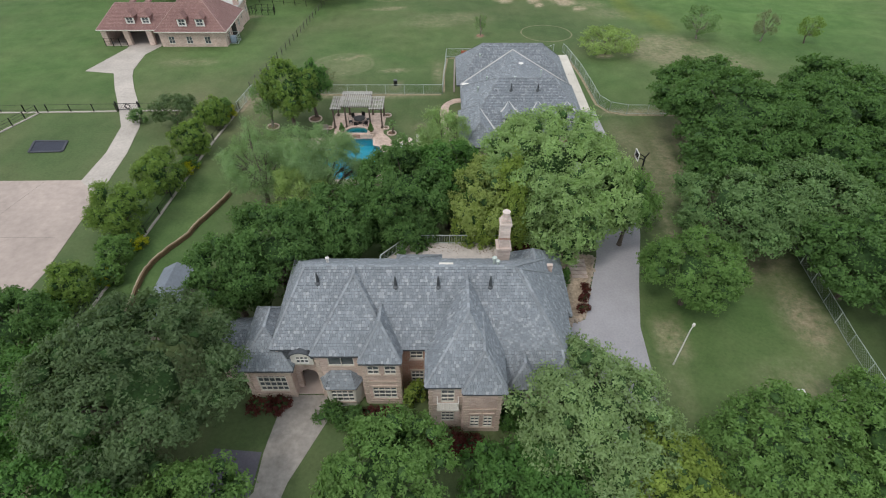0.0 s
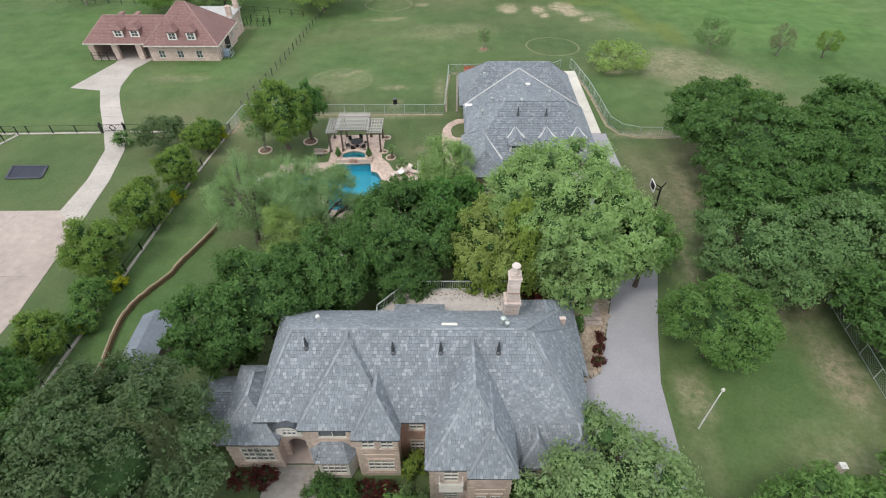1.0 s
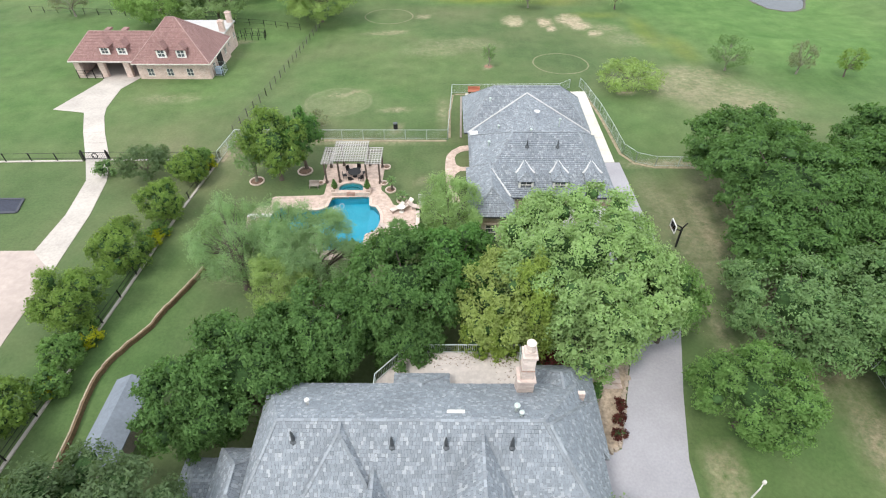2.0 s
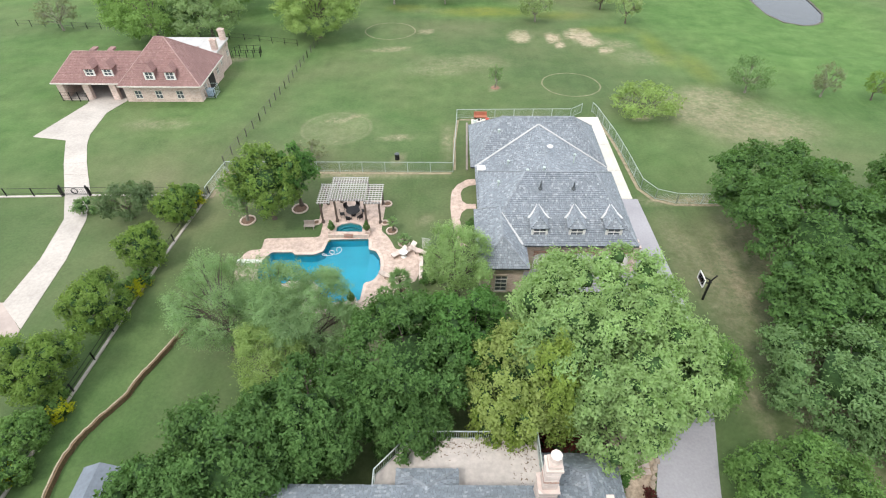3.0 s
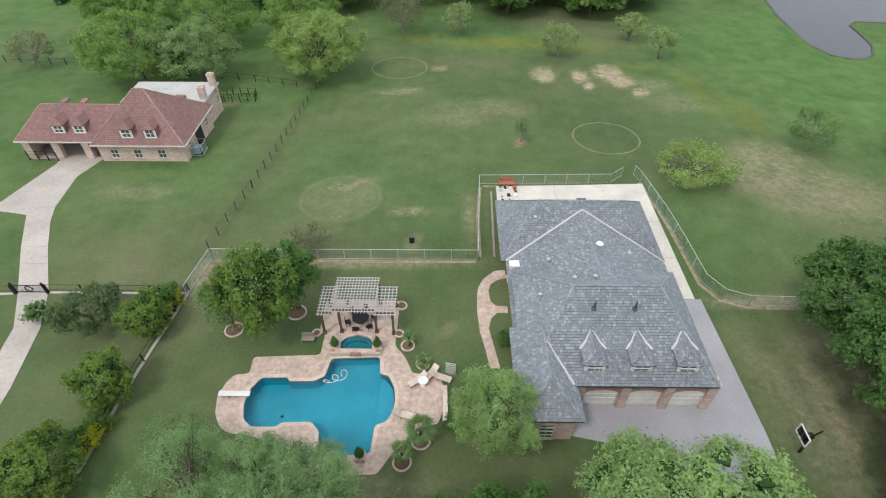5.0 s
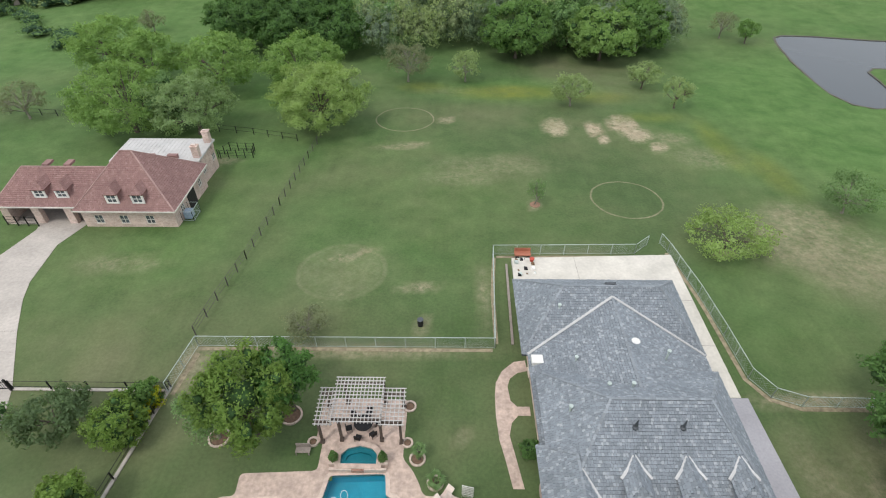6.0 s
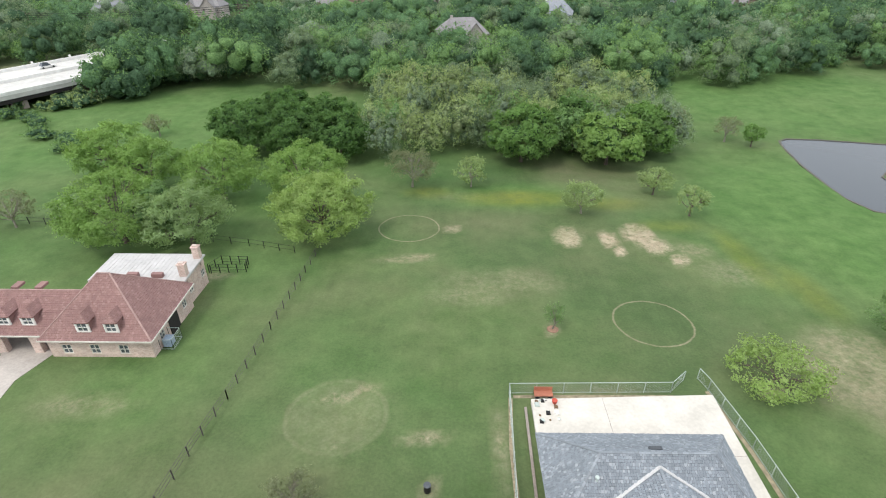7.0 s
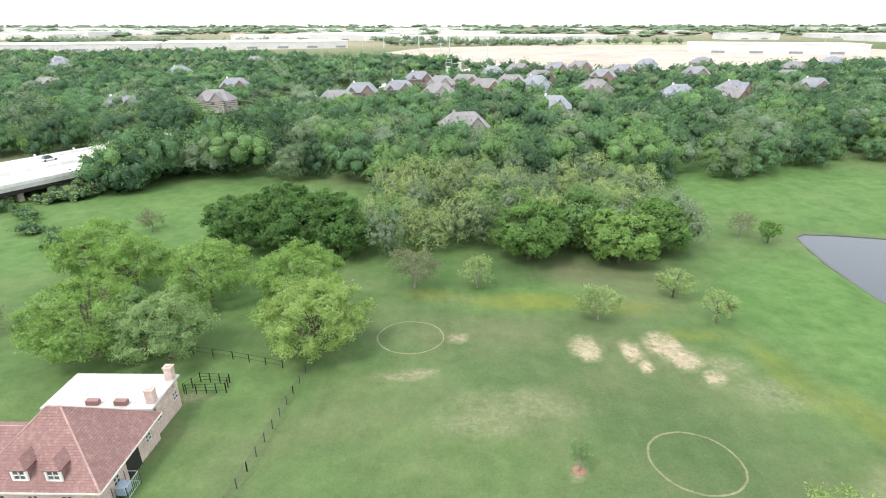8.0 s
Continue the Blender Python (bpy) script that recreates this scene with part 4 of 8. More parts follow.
def shingles(b, poly, course, width, thick, rng, lift=0.0):
    """Courses of single shingles on one roof plane; its first edge is the eave."""
    p = [Vector(v) for v in poly]
    u = (p[1] - p[0]).normalized()
    n = u.cross(p[2] - p[1]).normalized()
    v = n.cross(u)
    flat = [((q - p[0]).dot(u), (q - p[0]).dot(v)) for q in p]
    top = max(q[1] for q in flat)
    rows = max(1, math.ceil(top / course - 0.05))
    for r in range(rows):
        h = min((r + 0.35) * course, top - 0.015)
        cuts = []
        for i in range(len(flat)):
            (ua, va), (ub, vb) = flat[i - 1], flat[i]
            if (va - h) * (vb - h) < 0:
                cuts.append(ua + (h - va) / (vb - va) * (ub - ua))
        if len(cuts) < 2:
            continue
        lo, hi = min(cuts), max(cuts)
        s = lo - rng.random() * width
        while s < hi:
            w = width * rng.uniform(0.7, 1.3)
            s0, s1 = max(s, lo), min(s + w - 0.012, hi)
            s += w
            if s1 - s0 < 0.05:
                continue
            t = thick * rng.uniform(0.7, 1.4)
            # each shingle stops short: the dark bed shows as a painted shadow line
            v0, v1 = r * course - rng.uniform(0.0, 0.02), min((r + 0.88) * course, top)
            k = len(b.v)
            for uu, vv, nn in ((s0, v0, lift), (s1, v0, lift), (s0, v0, lift + t), (s1, v0, lift + t), (s1, v1, lift + 0.006), (s0, v1, lift + 0.006)):
                b.v.append(tuple(p[0] + u * uu + v * vv + n * nn))
            b.f.append((k, k + 1, k + 3, k + 2))
            b.f.append((k + 2, k + 3, k + 4, k + 5))


ROOF_SEED = [7]


def roof(parent, planes, bed, tile, cap, course=0.24, width=0.21, thick=0.045, depth=0.22, caps=True, name="roof"):
    """A roof: its bed, eaves board, courses of shingles and ridge caps."""
    ROOF_SEED[0] += 1
    rng = random.Random(ROOF_SEED[0])
    b = Build()
    for q in planes:
        b.face(*q)
        a, c = q[0], q[1]
        b.face((a[0], a[1], a[2] - depth), (c[0], c[1], c[2] - depth), c, a)
    ring = [q[0] for q in planes]
    b.face(*[(x, y, z - depth) for x, y, z in ring[::-1]])
    ob = part(name, b, bed, parent)
    s = Build()
    for q in planes:
        shingles(s, q, course, width, thick, rng, 0.004)
    tagged(part("shingles", s, tile, ob), kind="stuff")
    if caps:
        c = Build()
        seen = set()
        for q in planes:
            for i in range(1, len(q)):
                a, d = Vector(q[i]), Vector(q[(i + 1) % len(q)])
                key = tuple(sorted([tuple(round(t, 2) for t in a), tuple(round(t, 2) for t in d)]))
                if key in seen:
                    continue
                seen.add(key)
                m = max(1, int((d - a).length / 0.4))
                for k in range(m):
                    e, f = a.lerp(d, k / m), a.lerp(d, (k + 0.96) / m)
                    c.bar(e + Vector((0, 0, 0.035)), f + Vector((0, 0, 0.035)), 0.18, 0.035)
        tagged(part("ridge_cap", c, cap, ob), kind="stuff")
    return ob


def wall(parent, a, c, z0, z1, material, openings=(), thick=0.3, name="wall", label=""):
    """An upright wall from a to c (outside on its right hand) with openings (from, to, sill, head), each closed by a window or left open."""
    a, c = Vector((*a, 0)), Vector((*c, 0))
    run = (c - a).length
    u = (c - a).normalized()
    out = Vector((u.y, -u.x, 0))
    low = [o for o in openings if o[2] < 0.02]
    ring = [(0.004, z0)]
    for s0, s1, v0, v1 in sorted(o[:4] for o in low):
        ring += [(s0, z0), (s0, z0 + v1), (s1, z0 + v1), (s1, z0)]
    ring += [(run - 0.004, z0), (run - 0.004, z1), (0.004, z1)]
    holes = [[(s0, z0 + v0), (s1, z0 + v0), (s1, z0 + v1), (s0, z0 + v1)] for s0, s1, v0, v1 in (o[:4] for o in openings) if v0 >= 0.02]
    b = plate(ring, holes, -thick, 0.0)
    b.v = [(*(a + u * x + out * d).to_2d(), y) for x, y, d in b.v]
    return part(name, b, material, parent, label), a, u, out


def window(parent, a, u, out, s0, s1, v0, v1, cols=2, rows=2, frame_mat=None, trim=True, glass=None):
    """A glazed window set into an opening, with its casing, bars and sill."""
    fm = frame_mat or M_TRIM
    w, g = 0.055, 0.018
    us = [s0 + (s1 - s0) * k / cols for k in range(cols + 1)]
    vs = [v0 + (v1 - v0) * k / rows for k in range(rows + 1)]
    holes = []
    for k in range(cols):
        for r in range(rows):
            a0, a1 = us[k] + (w if k == 0 else g), us[k + 1] - (w if k == cols - 1 else g)
            b0, b1 = vs[r] + (w if r == 0 else g), vs[r + 1] - (w if r == rows - 1 else g)
            holes.append([(a0, b0), (a1, b0), (a1, b1), (a0, b1)])
    f = plate([(s0, v0), (s1, v0), (s1, v1), (s0, v1)], holes, -0.14, 0.02)
    f.v = [(*(a + u * x + out * d).to_2d(), y) for x, y, d in f.v]
    ob = part("window", f, fm, parent)
    g = Build()
    p, q = a + u * s0 - out * 0.09, a + u * s1 - out * 0.09
    g.hexa([(p.x, p.y, v0), (q.x, q.y, v0), (q.x - out.x * 0.02, q.y - out.y * 0.02, v0), (p.x - out.x * 0.02, p.y - out.y * 0.02, v0)],
           [(p.x, p.y, v1), (q.x, q.y, v1), (q.x - out.x * 0.02, q.y - out.y * 0.02, v1), (p.x - out.x * 0.02, p.y - out.y * 0.02, v1)])
    part("pane", g, glass or M_GLASS, ob)
    if trim:
        t = Build()
        p, q = a + u * (s0 - 0.1), a + u * (s1 + 0.1)
        ring = [p + out * 0.1, q + out * 0.1, q + out * 0.003, p + out * 0.003]
        t.hexa([(k.x, k.y, v0 - 0.14) for k in ring], [(k.x, k.y, v0 - 0.004) for k in ring])
        part("sill", t, M_QUOIN, ob)
        part("lintel", Build().hexa([(k.x, k.y, v1 + 0.004) for k in ring], [(k.x, k.y, v1 + 0.2) for k in ring]), M_QUOIN, ob)
    return ob


def glazed(parent, a, c, z0, z1, material, wins, **kw):
    """A wall with its windows: wins of (from, to, sill, head, columns, rows)."""
    _, p, u, out = wall(parent, a, c, z0, z1, material, [w[:4] for w in wins], **kw)
    for w in wins:
        window(parent, p, u, out, w[0], w[1], z0 + w[2], z0 + w[3], w[4], w[5])


def roof_vent(parent, x, y, z, h=0.75, r=0.16):
    part("roof_vent", Build().lathe(x, y, [(r * 1.5, z - 0.3), (r * 1.4, z), (r * 0.75, z + 0.1), (r * 0.5, z + h * 0.6), (r * 0.2, z + h)], 8), M_GREYMETAL, parent, "dark pointed roof vent")


def dormer(parent, x, y0, y1, z0, zw, zr, hw, bed, tile, cap, wallmat, frame_mat=None):
    """A small hipped dormer facing the front: wall at y0, its ridge running back to y1."""
    ob = thing("dormer", x, y0, z0, "", "")
    ob.parent = parent
    ob.location = Vector((x, y0, z0)) - base_of(parent)
    del_keys(ob)
    _, a, u, out = wall(ob, (x - hw, y0), (x + hw, y0), z0, zw, wallmat, [(0.18, 2 * hw - 0.18, 0.1, zw - z0 - 0.1)], 0.15, "front")
    window(ob, a, u, out, 0.18, 2 * hw - 0.18, z0 + 0.1, zw - 0.1, 2, 2, frame_mat or M_WHITE, False)
    for s in (-1, 1):
        part("cheek", Build().box(x + s * hw - (0.12 if s > 0 else 0.0), x + s * hw + (0.12 if s < 0 else 0.0), y0 + 0.16, y1, z0 - 0.3, zw), tile, ob)
    o = 0.1
    planes = hip(x - hw - o, x + hw + o, y0 - o, y1 + 0.6, zw, zr, "y", y0 + hw * 0.75, y1 + 0.5, x)
    s = Build()
    for q in planes:
        s.face(*q)
    s.face(*[(px, py, pz - 0.1) for px, py, pz in [planes[0][0], planes[3][0], planes[2][0], planes[1][0]]])
    for q in planes:
        s.face((q[0][0], q[0][1], q[0][2] - 0.1), (q[1][0], q[1][1], q[1][2] - 0.1), q[1], q[0])
    rb = Build()
    rng = random.Random(int(x * 100))
    for q in planes:
        shingles(rb, q, 0.2, 0.28, 0.025, rng, 0.004)
    rf = part("dormer_roof", s, bed, ob)
    tagged(part("shingles", rb, tile, rf), kind="stuff")
    return ob, planes


def del_keys(ob):
    for k in list(ob.keys()):
        del ob[k]


# -- the main house --
HOUSE = thing("main_house", -1, 28, 0, "large two-storey pink brick house with a steep grey slate roof", "house")
SL = (M_SLATE_BED, M_SLATE, M_CAPGREY)
roof(HOUSE, hip(-13.0, 9.0, 24.0, 33.7, 6.15, 10.55, "x", -10.4, 5.4, 28.4), *SL)
roof(HOUSE, hip(3.0, 10.4, 22.2, 33.5, 4.4, 10.35, "x", 5.2, 5.8, 28.3), *SL, name="east_roof")
roof(HOUSE, hip(-9.9, -3.4, 23.4, 31.0, 6.15, 10.5, "y", 27.6, 28.6, -6.65), *SL, name="west_hip")
roof(HOUSE, hip(-6.25, -3.05, 22.75, 28.0, 6.1, 8.6, "y", 24.7, 27.8, -4.65), *SL, name="small_hip")
roof(HOUSE, hip(-1.3, 4.5, 20.75, 31.0, 6.15, 10.15, "y", 24.2, 28.6, 1.8), *SL, name="front_hip")
roof(HOUSE, hip(1.35, 4.55, 20.3, 26.0, 6.0, 8.55, "y", 22.1, 25.6, 2.9), *SL, name="small_hip")
roof(HOUSE, hip(-15.7, -11.4, 23.2, 29.6, 4.5, 6.9, "y", 25.5, 27.4, -13.6), *SL, name="wing_roof")
roof(HOUSE, hip(-18.6, -13.0, 25.2, 29.6, 3.0, 4.4, "x", -17.0, -13.4, 27.4), *SL, name="low_roof")
roof(HOUSE, hip(5.6, 11.1, 29.5, 37.2, 3.4, 6.9, "y", 31.5, 34.2, 7.9), *SL, name="back_roof")
roof(HOUSE, hip(-4.2, -0.1, 31.5, 35.2, 5.2, 6.5, "y", 31.8, 33.5, -2.15), *SL, name="back_hip")
roof(HOUSE, hip(4.9, 7.2, 21.7, 25.0, 4.4, 6.1, "y", 22.8, 24.8, 6.05), *SL, name="small_hip")
roof(HOUSE, hip(7.6, 10.4, 21.9, 25.2, 4.4, 6.2, "y", 23.0, 24.8, 8.9), *SL, name="small_hip")
# walls, front
glazed(HOUSE, (-15.4, 23.8), (-11.9, 23.8), 0, 4.5, M_BRICK, [(0.7, 3.0, 0.9, 3.3, 5, 4)])
glazed(HOUSE, (-9.7, 23.85), (-6.2, 23.85), 0, 6.1, M_BRICK, [(0.9, 2.9, 4.3, 5.8, 2, 1)])
glazed(HOUSE, (-6.05, 23.2), (-3.25, 23.2), 0, 6.0, M_BRICK, [(0.3, 1.2, 4.1, 5.6, 2, 3), (1.6, 2.5, 4.1, 5.6, 2, 3), (0.5, 2.4, 0.8, 2.4, 4, 3)])
glazed(HOUSE, (-3.25, 24.5), (-1.05, 24.5), 0, 6.0, M_BRICK_RED, [(0.7, 1.7, 4.3, 5.7, 2, 3), (0.7, 1.7, 1.2, 2.7, 3, 3)])
glazed(HOUSE, (-1.05, 21.2), (1.55, 21.2), 0, 6.0, M_STONE, [(0.9, 1.9, 3.5, 5.6, 2, 4), (0.9, 1.9, 0.8, 2.2, 3, 3)])
glazed(HOUSE, (1.55, 20.8), (4.3, 20.8), 0, 5.9, M_BRICK, [(0.5, 1.2, 0.6, 2.4, 2, 4), (1.5, 2.2, 0.6, 2.4, 2, 4)])
glazed(HOUSE, (4.3, 22.8), (9.9, 22.8), 0, 4.3, M_BRICK, [(0.8, 2.3, 1.0, 2.8, 3, 3), (3.4, 4.9, 1.0, 2.8, 3, 3)])
# walls, sides and back
wall(HOUSE, (9.9, 22.8), (9.9, 33.2), 0, 4.3, M_BRICK)
glazed(HOUSE, (10.7, 30.2), (10.7, 36.8), 0, 3.3, M_BRICK, [(1.0, 2.2, 0.9, 2.3, 2, 3), (3.6, 4.8, 0.9, 2.3, 2, 3)])
wall(HOUSE, (10.7, 36.8), (6.0, 36.8), 0, 3.3, M_BRICK)
wall(HOUSE, (6.0, 36.8), (6.0, 33.4), 0, 3.3, M_BRICK)
glazed(HOUSE, (9.6, 33.3), (-12.7, 33.3), 0, 6.0, M_BRICK, [(5.2, 6.2, 4.3, 5.6, 2, 3), (14.5, 16.0, 4.3, 5.6, 3, 3), (18, 19.5, 4.3, 5.6, 3, 3)])
wall(HOUSE, (-12.7, 33.3), (-12.7, 24.2), 0, 6.0, M_BRICK)
wall(HOUSE, (-15.4, 29.4), (-15.4, 23.8), 0, 4.4, M_BRICK)
wall(HOUSE, (-18.2, 29.2), (-18.2, 25.6), 0, 2.9, M_BRICK)
glazed(HOUSE, (-18.2, 25.5), (-15.4, 25.5), 0, 2.9, M_BRICK, [(0.7, 2.1, 0.9, 2.3, 3, 3)])
wall(HOUSE, (-15.4, 29.3), (-18.2, 29.3), 0, 2.9, M_BRICK)
for (ax, ay), (bx, by), hh in (((-9.7, 26), (-9.7, 23.85), 6.1), ((-3.25, 23.2), (-3.25, 24.5), 6.0), ((-1.05, 24.5), (-1.05, 21.2), 6.0), ((4.3, 20.8), (4.3, 22.8), 5.9), ((-6.2, 23.85), (-6.2, 23.2), 6.0), ((1.4, 21.2), (1.4, 20.8), 5.9), ((-11.9, 23.8), (-11.9, 26), 4.5)):
    wall(HOUSE, (ax, ay), (bx, by), 0, hh, M_BRICK, thick=0.28)
# back bump-out
wall(HOUSE, (-0.4, 34.9), (-3.9, 34.9), 0, 5.1, M_BRICK)
wall(HOUSE, (-3.9, 34.9), (-3.9, 33.3), 0, 5.1, M_BRICK)
wall(HOUSE, (-0.4, 33.3), (-0.4, 34.9), 0, 5.1, M_BRICK)
# pale stone bands and quoins
for x0, x1, y in ((-9.7, -6.2, 23.85), (-6.05, -3.25, 23.2), (-1.05, 1.55, 21.2), (1.55, 4.3, 20.8), (-15.4, -11.9, 23.8)):
    for z0, z1 in ((3.0, 3.22), (0.0, 0.45)):
        part("stone_band", Build().box(x0 - 0.02, x1 + 0.02, y - 0.07, y - 0.002, z0, z1), M_QUOIN, HOUSE, "pale cast stone band")
for x, y, top in ((-15.4, 23.8, 4.4), (-12.1, 23.8, 4.4), (-9.6, 23.85, 6), (-6.45, 23.85, 6), (-5.95, 23.2, 6), (-3.4, 23.2, 6), (-0.9, 21.2, 6), (1.4, 21.2, 6), (1.75, 20.8, 5.8), (4.15, 20.8, 5.8)):
    k = 0
    while k * 0.36 + 0.34 < top:
        w = 0.19 if k % 2 else 0.13
        part("quoin", Build().box(x - w, x + w, y - 0.055, y - 0.002, k * 0.36, k * 0.36 + 0.32), M_QUOIN, HOUSE)
        k += 1
# arched entrance
ent = Build()
arch = [(-11.9 + 0.0, 0.0), (-11.5, 0.0), (-11.5, 2.0)]
for k in range(9):
    t = math.pi - math.pi * k / 8
    arch.append((-10.8 + 0.7 * math.cos(t), 2.0 + 0.7 * math.sin(t)))
arch += [(-10.1, 0.0), (-9.7, 0.0), (-9.7, 4.4), (-11.9, 4.4)]
n0 = len(arch)
ent.v.extend([(x, 24.6, z) for x, z in arch] + [(x, 25.0, z) for x, z in arch])
ent.f.append(tuple(range(n0)))
ent.f.append(tuple(range(2 * n0 - 1, n0 - 1, -1)))
for i in range(n0):
    j = (i + 1) % n0
    ent.f.append((i, j, n0 + j, n0 + i))
part("entrance_arch", ent, M_BRICK, HOUSE, "brick entrance wall with a round arch")
ENTRY_DOOR = part("front_door", Build().box(-11.5, -10.1, 26.3, 26.4, 0.05, 2.6), M_WOOD, HOUSE, "brown wooden double front door")
part("door_handle", Build().box(-10.84, -10.80, 26.22, 26.30, 1.0, 1.3), M_BLACKMETAL, ENTRY_DOOR)
part("porch_floor", Build().box(-11.9, -9.7, 24.0, 26.3, 0.0, 0.1), M_CONCRETE_OLD, HOUSE)
# barrel dormer over the entrance
bd = Build()
NB = 10
for k in range(NB):
    t0, t1 = math.pi * k / NB, math.pi * (k + 1) / NB
    p = [(-10.75 + 0.95 * math.cos(t), 5.5 + 0.75 * math.sin(t)) for t in (t0, t1)]
    bd.face((p[0][0], 23.6, p[0][1]), (p[0][0], 27.0, p[0][1]), (p[1][0], 27.0, p[1][1]), (p[1][0], 23.6, p[1][1]))
    bd.face((p[0][0], 23.6, p[0][1]), (p[1][0], 23.6, p[1][1]), (-10.75 + (p[1][0] + 10.75) * 0.86, 23.6, 5.5 + (p[1][1] - 5.5) * 0.84), (-10.75 + (p[0][0] + 10.75) * 0.86, 23.6, 5.5 + (p[0][1] - 5.5) * 0.84))
part("barrel_dormer", bd, M_SLATE_BED, HOUSE, "rounded slate dormer hood over the entrance")
bw, ba, bu, bo = wall(HOUSE, (-11.6, 23.9), (-9.9, 23.9), 4.35, 5.55, M_TRIM, [(0.35, 1.35, 0.15, 1.1)], 0.2)
window(HOUSE, ba, bu, bo, 0.35, 1.35, 4.5, 5.45, 3, 2, M_WHITE, False)
part("dormer_arch_front", Build().hexa([(-10.75 + 0.82 * math.cos(math.pi * k / 8), 23.75, 5.5 + 0.64 * math.sin(math.pi * k / 8)) for k in range(9)], [(-10.75 + 0.82 * math.cos(math.pi * k / 8), 23.95, 5.5 + 0.64 * math.sin(math.pi * k / 8)) for k in range(9)]), M_TRIM, HOUSE)
# bay window
bay = thing("bay_window", -7.9, 23.3, 0, "", "")
bay.parent = HOUSE
bay.location = Vector((-7.9, 23.3, 0)) - Vector(HOUSE.location)
del_keys(bay)
for (p, q, wn) in (((-9.5, 23.84), (-9.0, 22.95), []), ((-9.0, 22.95), (-6.9, 22.95), [(0.15, 1.95, 0.7, 2.3, 4, 3)]), ((-6.9, 22.95), (-6.4, 23.84), [])):
    glazed(bay, p, q, 0, 2.7, M_TRIM, wn, thick=0.15)
bayroof = [[(-9.7, 23.84, 2.7), (-9.15, 22.75, 2.7), (-8.7, 23.84, 3.7)], [(-9.15, 22.75, 2.7), (-6.75, 22.75, 2.7), (-7.2, 23.84, 3.7), (-8.7, 23.84, 3.7)], [(-6.75, 22.75, 2.7), (-6.2, 23.84, 2.7), (-7.2, 23.84, 3.7)]]
br_ = Build()
for q in bayroof:
    br_.face(*q)
br_.face(*[(x, y, z - 0.12) for x, y, z in ((-9.7, 23.84, 2.7), (-6.2, 23.84, 2.7), (-6.75, 22.75, 2.7), (-9.15, 22.75, 2.7))])
for q in bayroof:
    br_.face((q[0][0], q[0][1], 2.58), (q[1][0], q[1][1], 2.58), q[1], q[0])
bs_ = Build()
rr = random.Random(3)
for q in bayroof:
    shingles(bs_, q, 0.22, 0.3, 0.025, rr, 0.004)
bro = part("bay_roof", br_, M_SLATE_BED, bay)
tagged(part("shingles", bs_, M_SLATE, bro), kind="stuff")
# iron balcony
bal = Build().box(-0.45, 1.15, 20.55, 21.18, 3.25, 3.4)
BALC = part("balcony", bal, M_TRIM, HOUSE, "small balcony with white iron rail")
for x in np.linspace(-0.42, 1.12, 13):
    part("baluster", Build().bar((x, 20.58, 3.4), (x, 20.58, 4.3), 0.025), M_WHITE, BALC)
for x in (-0.42, 1.12):
    for y in np.linspace(20.7, 21.1, 4):
        part("baluster", Build().bar((x, y, 3.4), (x, y, 4.3), 0.025), M_WHITE, BALC)
    part("handrail", Build().bar((x, 20.58, 4.3), (x, 21.18, 4.3), 0.05), M_WHITE, BALC)
part("handrail", Build().bar((-0.45, 20.58, 4.3), (1.15, 20.58, 4.3), 0.05), M_WHITE, BALC)
# chimney
ch = Build().box(4.5, 5.6, 32.3, 33.4, 5.0, 8.5).box(4.42, 5.68, 32.22, 33.48, 8.5, 8.7).box(4.64, 5.46, 32.44, 33.26, 8.7, 11.0).box(4.56, 5.54, 32.36, 33.34, 11.0, 11.2)
ch.box(4.68, 5.42, 32.48, 33.22, 11.2, 11.5)
CHIM = part("chimney", ch, M_STONE, HOUSE, "tall buff and pink stone chimney")
part("chimney_band", Build().box(4.61, 5.49, 32.41, 33.29, 9.6, 9.8), M_BRICK_RED, CHIM)
part("chimney_pot", Build().lathe(5.05, 32.85, [(0.3, 11.5), (0.36, 11.62), (0.27, 12.0), (0.34, 12.2)], 8), M_STONE, CHIM)
for vx, vy in ((-9.4, 27.6), (-3.55, 27.4), (-0.35, 27.4), (3.55, 27.4)):
    roof_vent(HOUSE, vx, vy, 10.55 - (28.4 - vy) * 1.0 - 0.1, 1.05, 0.19)
part("flue", Build().lathe(4.0, 29.6, [(0.12, 9.0), (0.12, 10.1), (0.2, 10.12), (0.2, 10.3), (0.05, 10.4)], 8), M_GALV, HOUSE)
part("flue", Build().lathe(4.2, 29.0, [(0.1, 9.4), (0.1, 10.4), (0.16, 10.42), (0.16, 10.55), (0.05, 10.6)], 8), M_GALV, HOUSE)
part("flue", Build().lathe(-9.2, 30.4, [(0.1, 8.4), (0.1, 9.3), (0.16, 9.35), (0.16, 9.5), (0.05, 9.55)], 8), M_WHITE, HOUSE)
part("ridge_skylight", Build().box(-0.3, 0.8, 29.25, 29.55, 9.7, 9.82), M_TRIM, HOUSE, "white flashing strip on the back slope")
part("gutter_box", Build().box(9.7, 10.9, 30.6, 31.1, 2.9, 3.2), M_GREYMETAL, HOUSE, "dark gutter box at the eave")
part("downpipe", Build().bar((6.85, 22.55, 4.3), (6.85, 22.55, 0.1), 0.1), M_GREYMETAL, HOUSE)

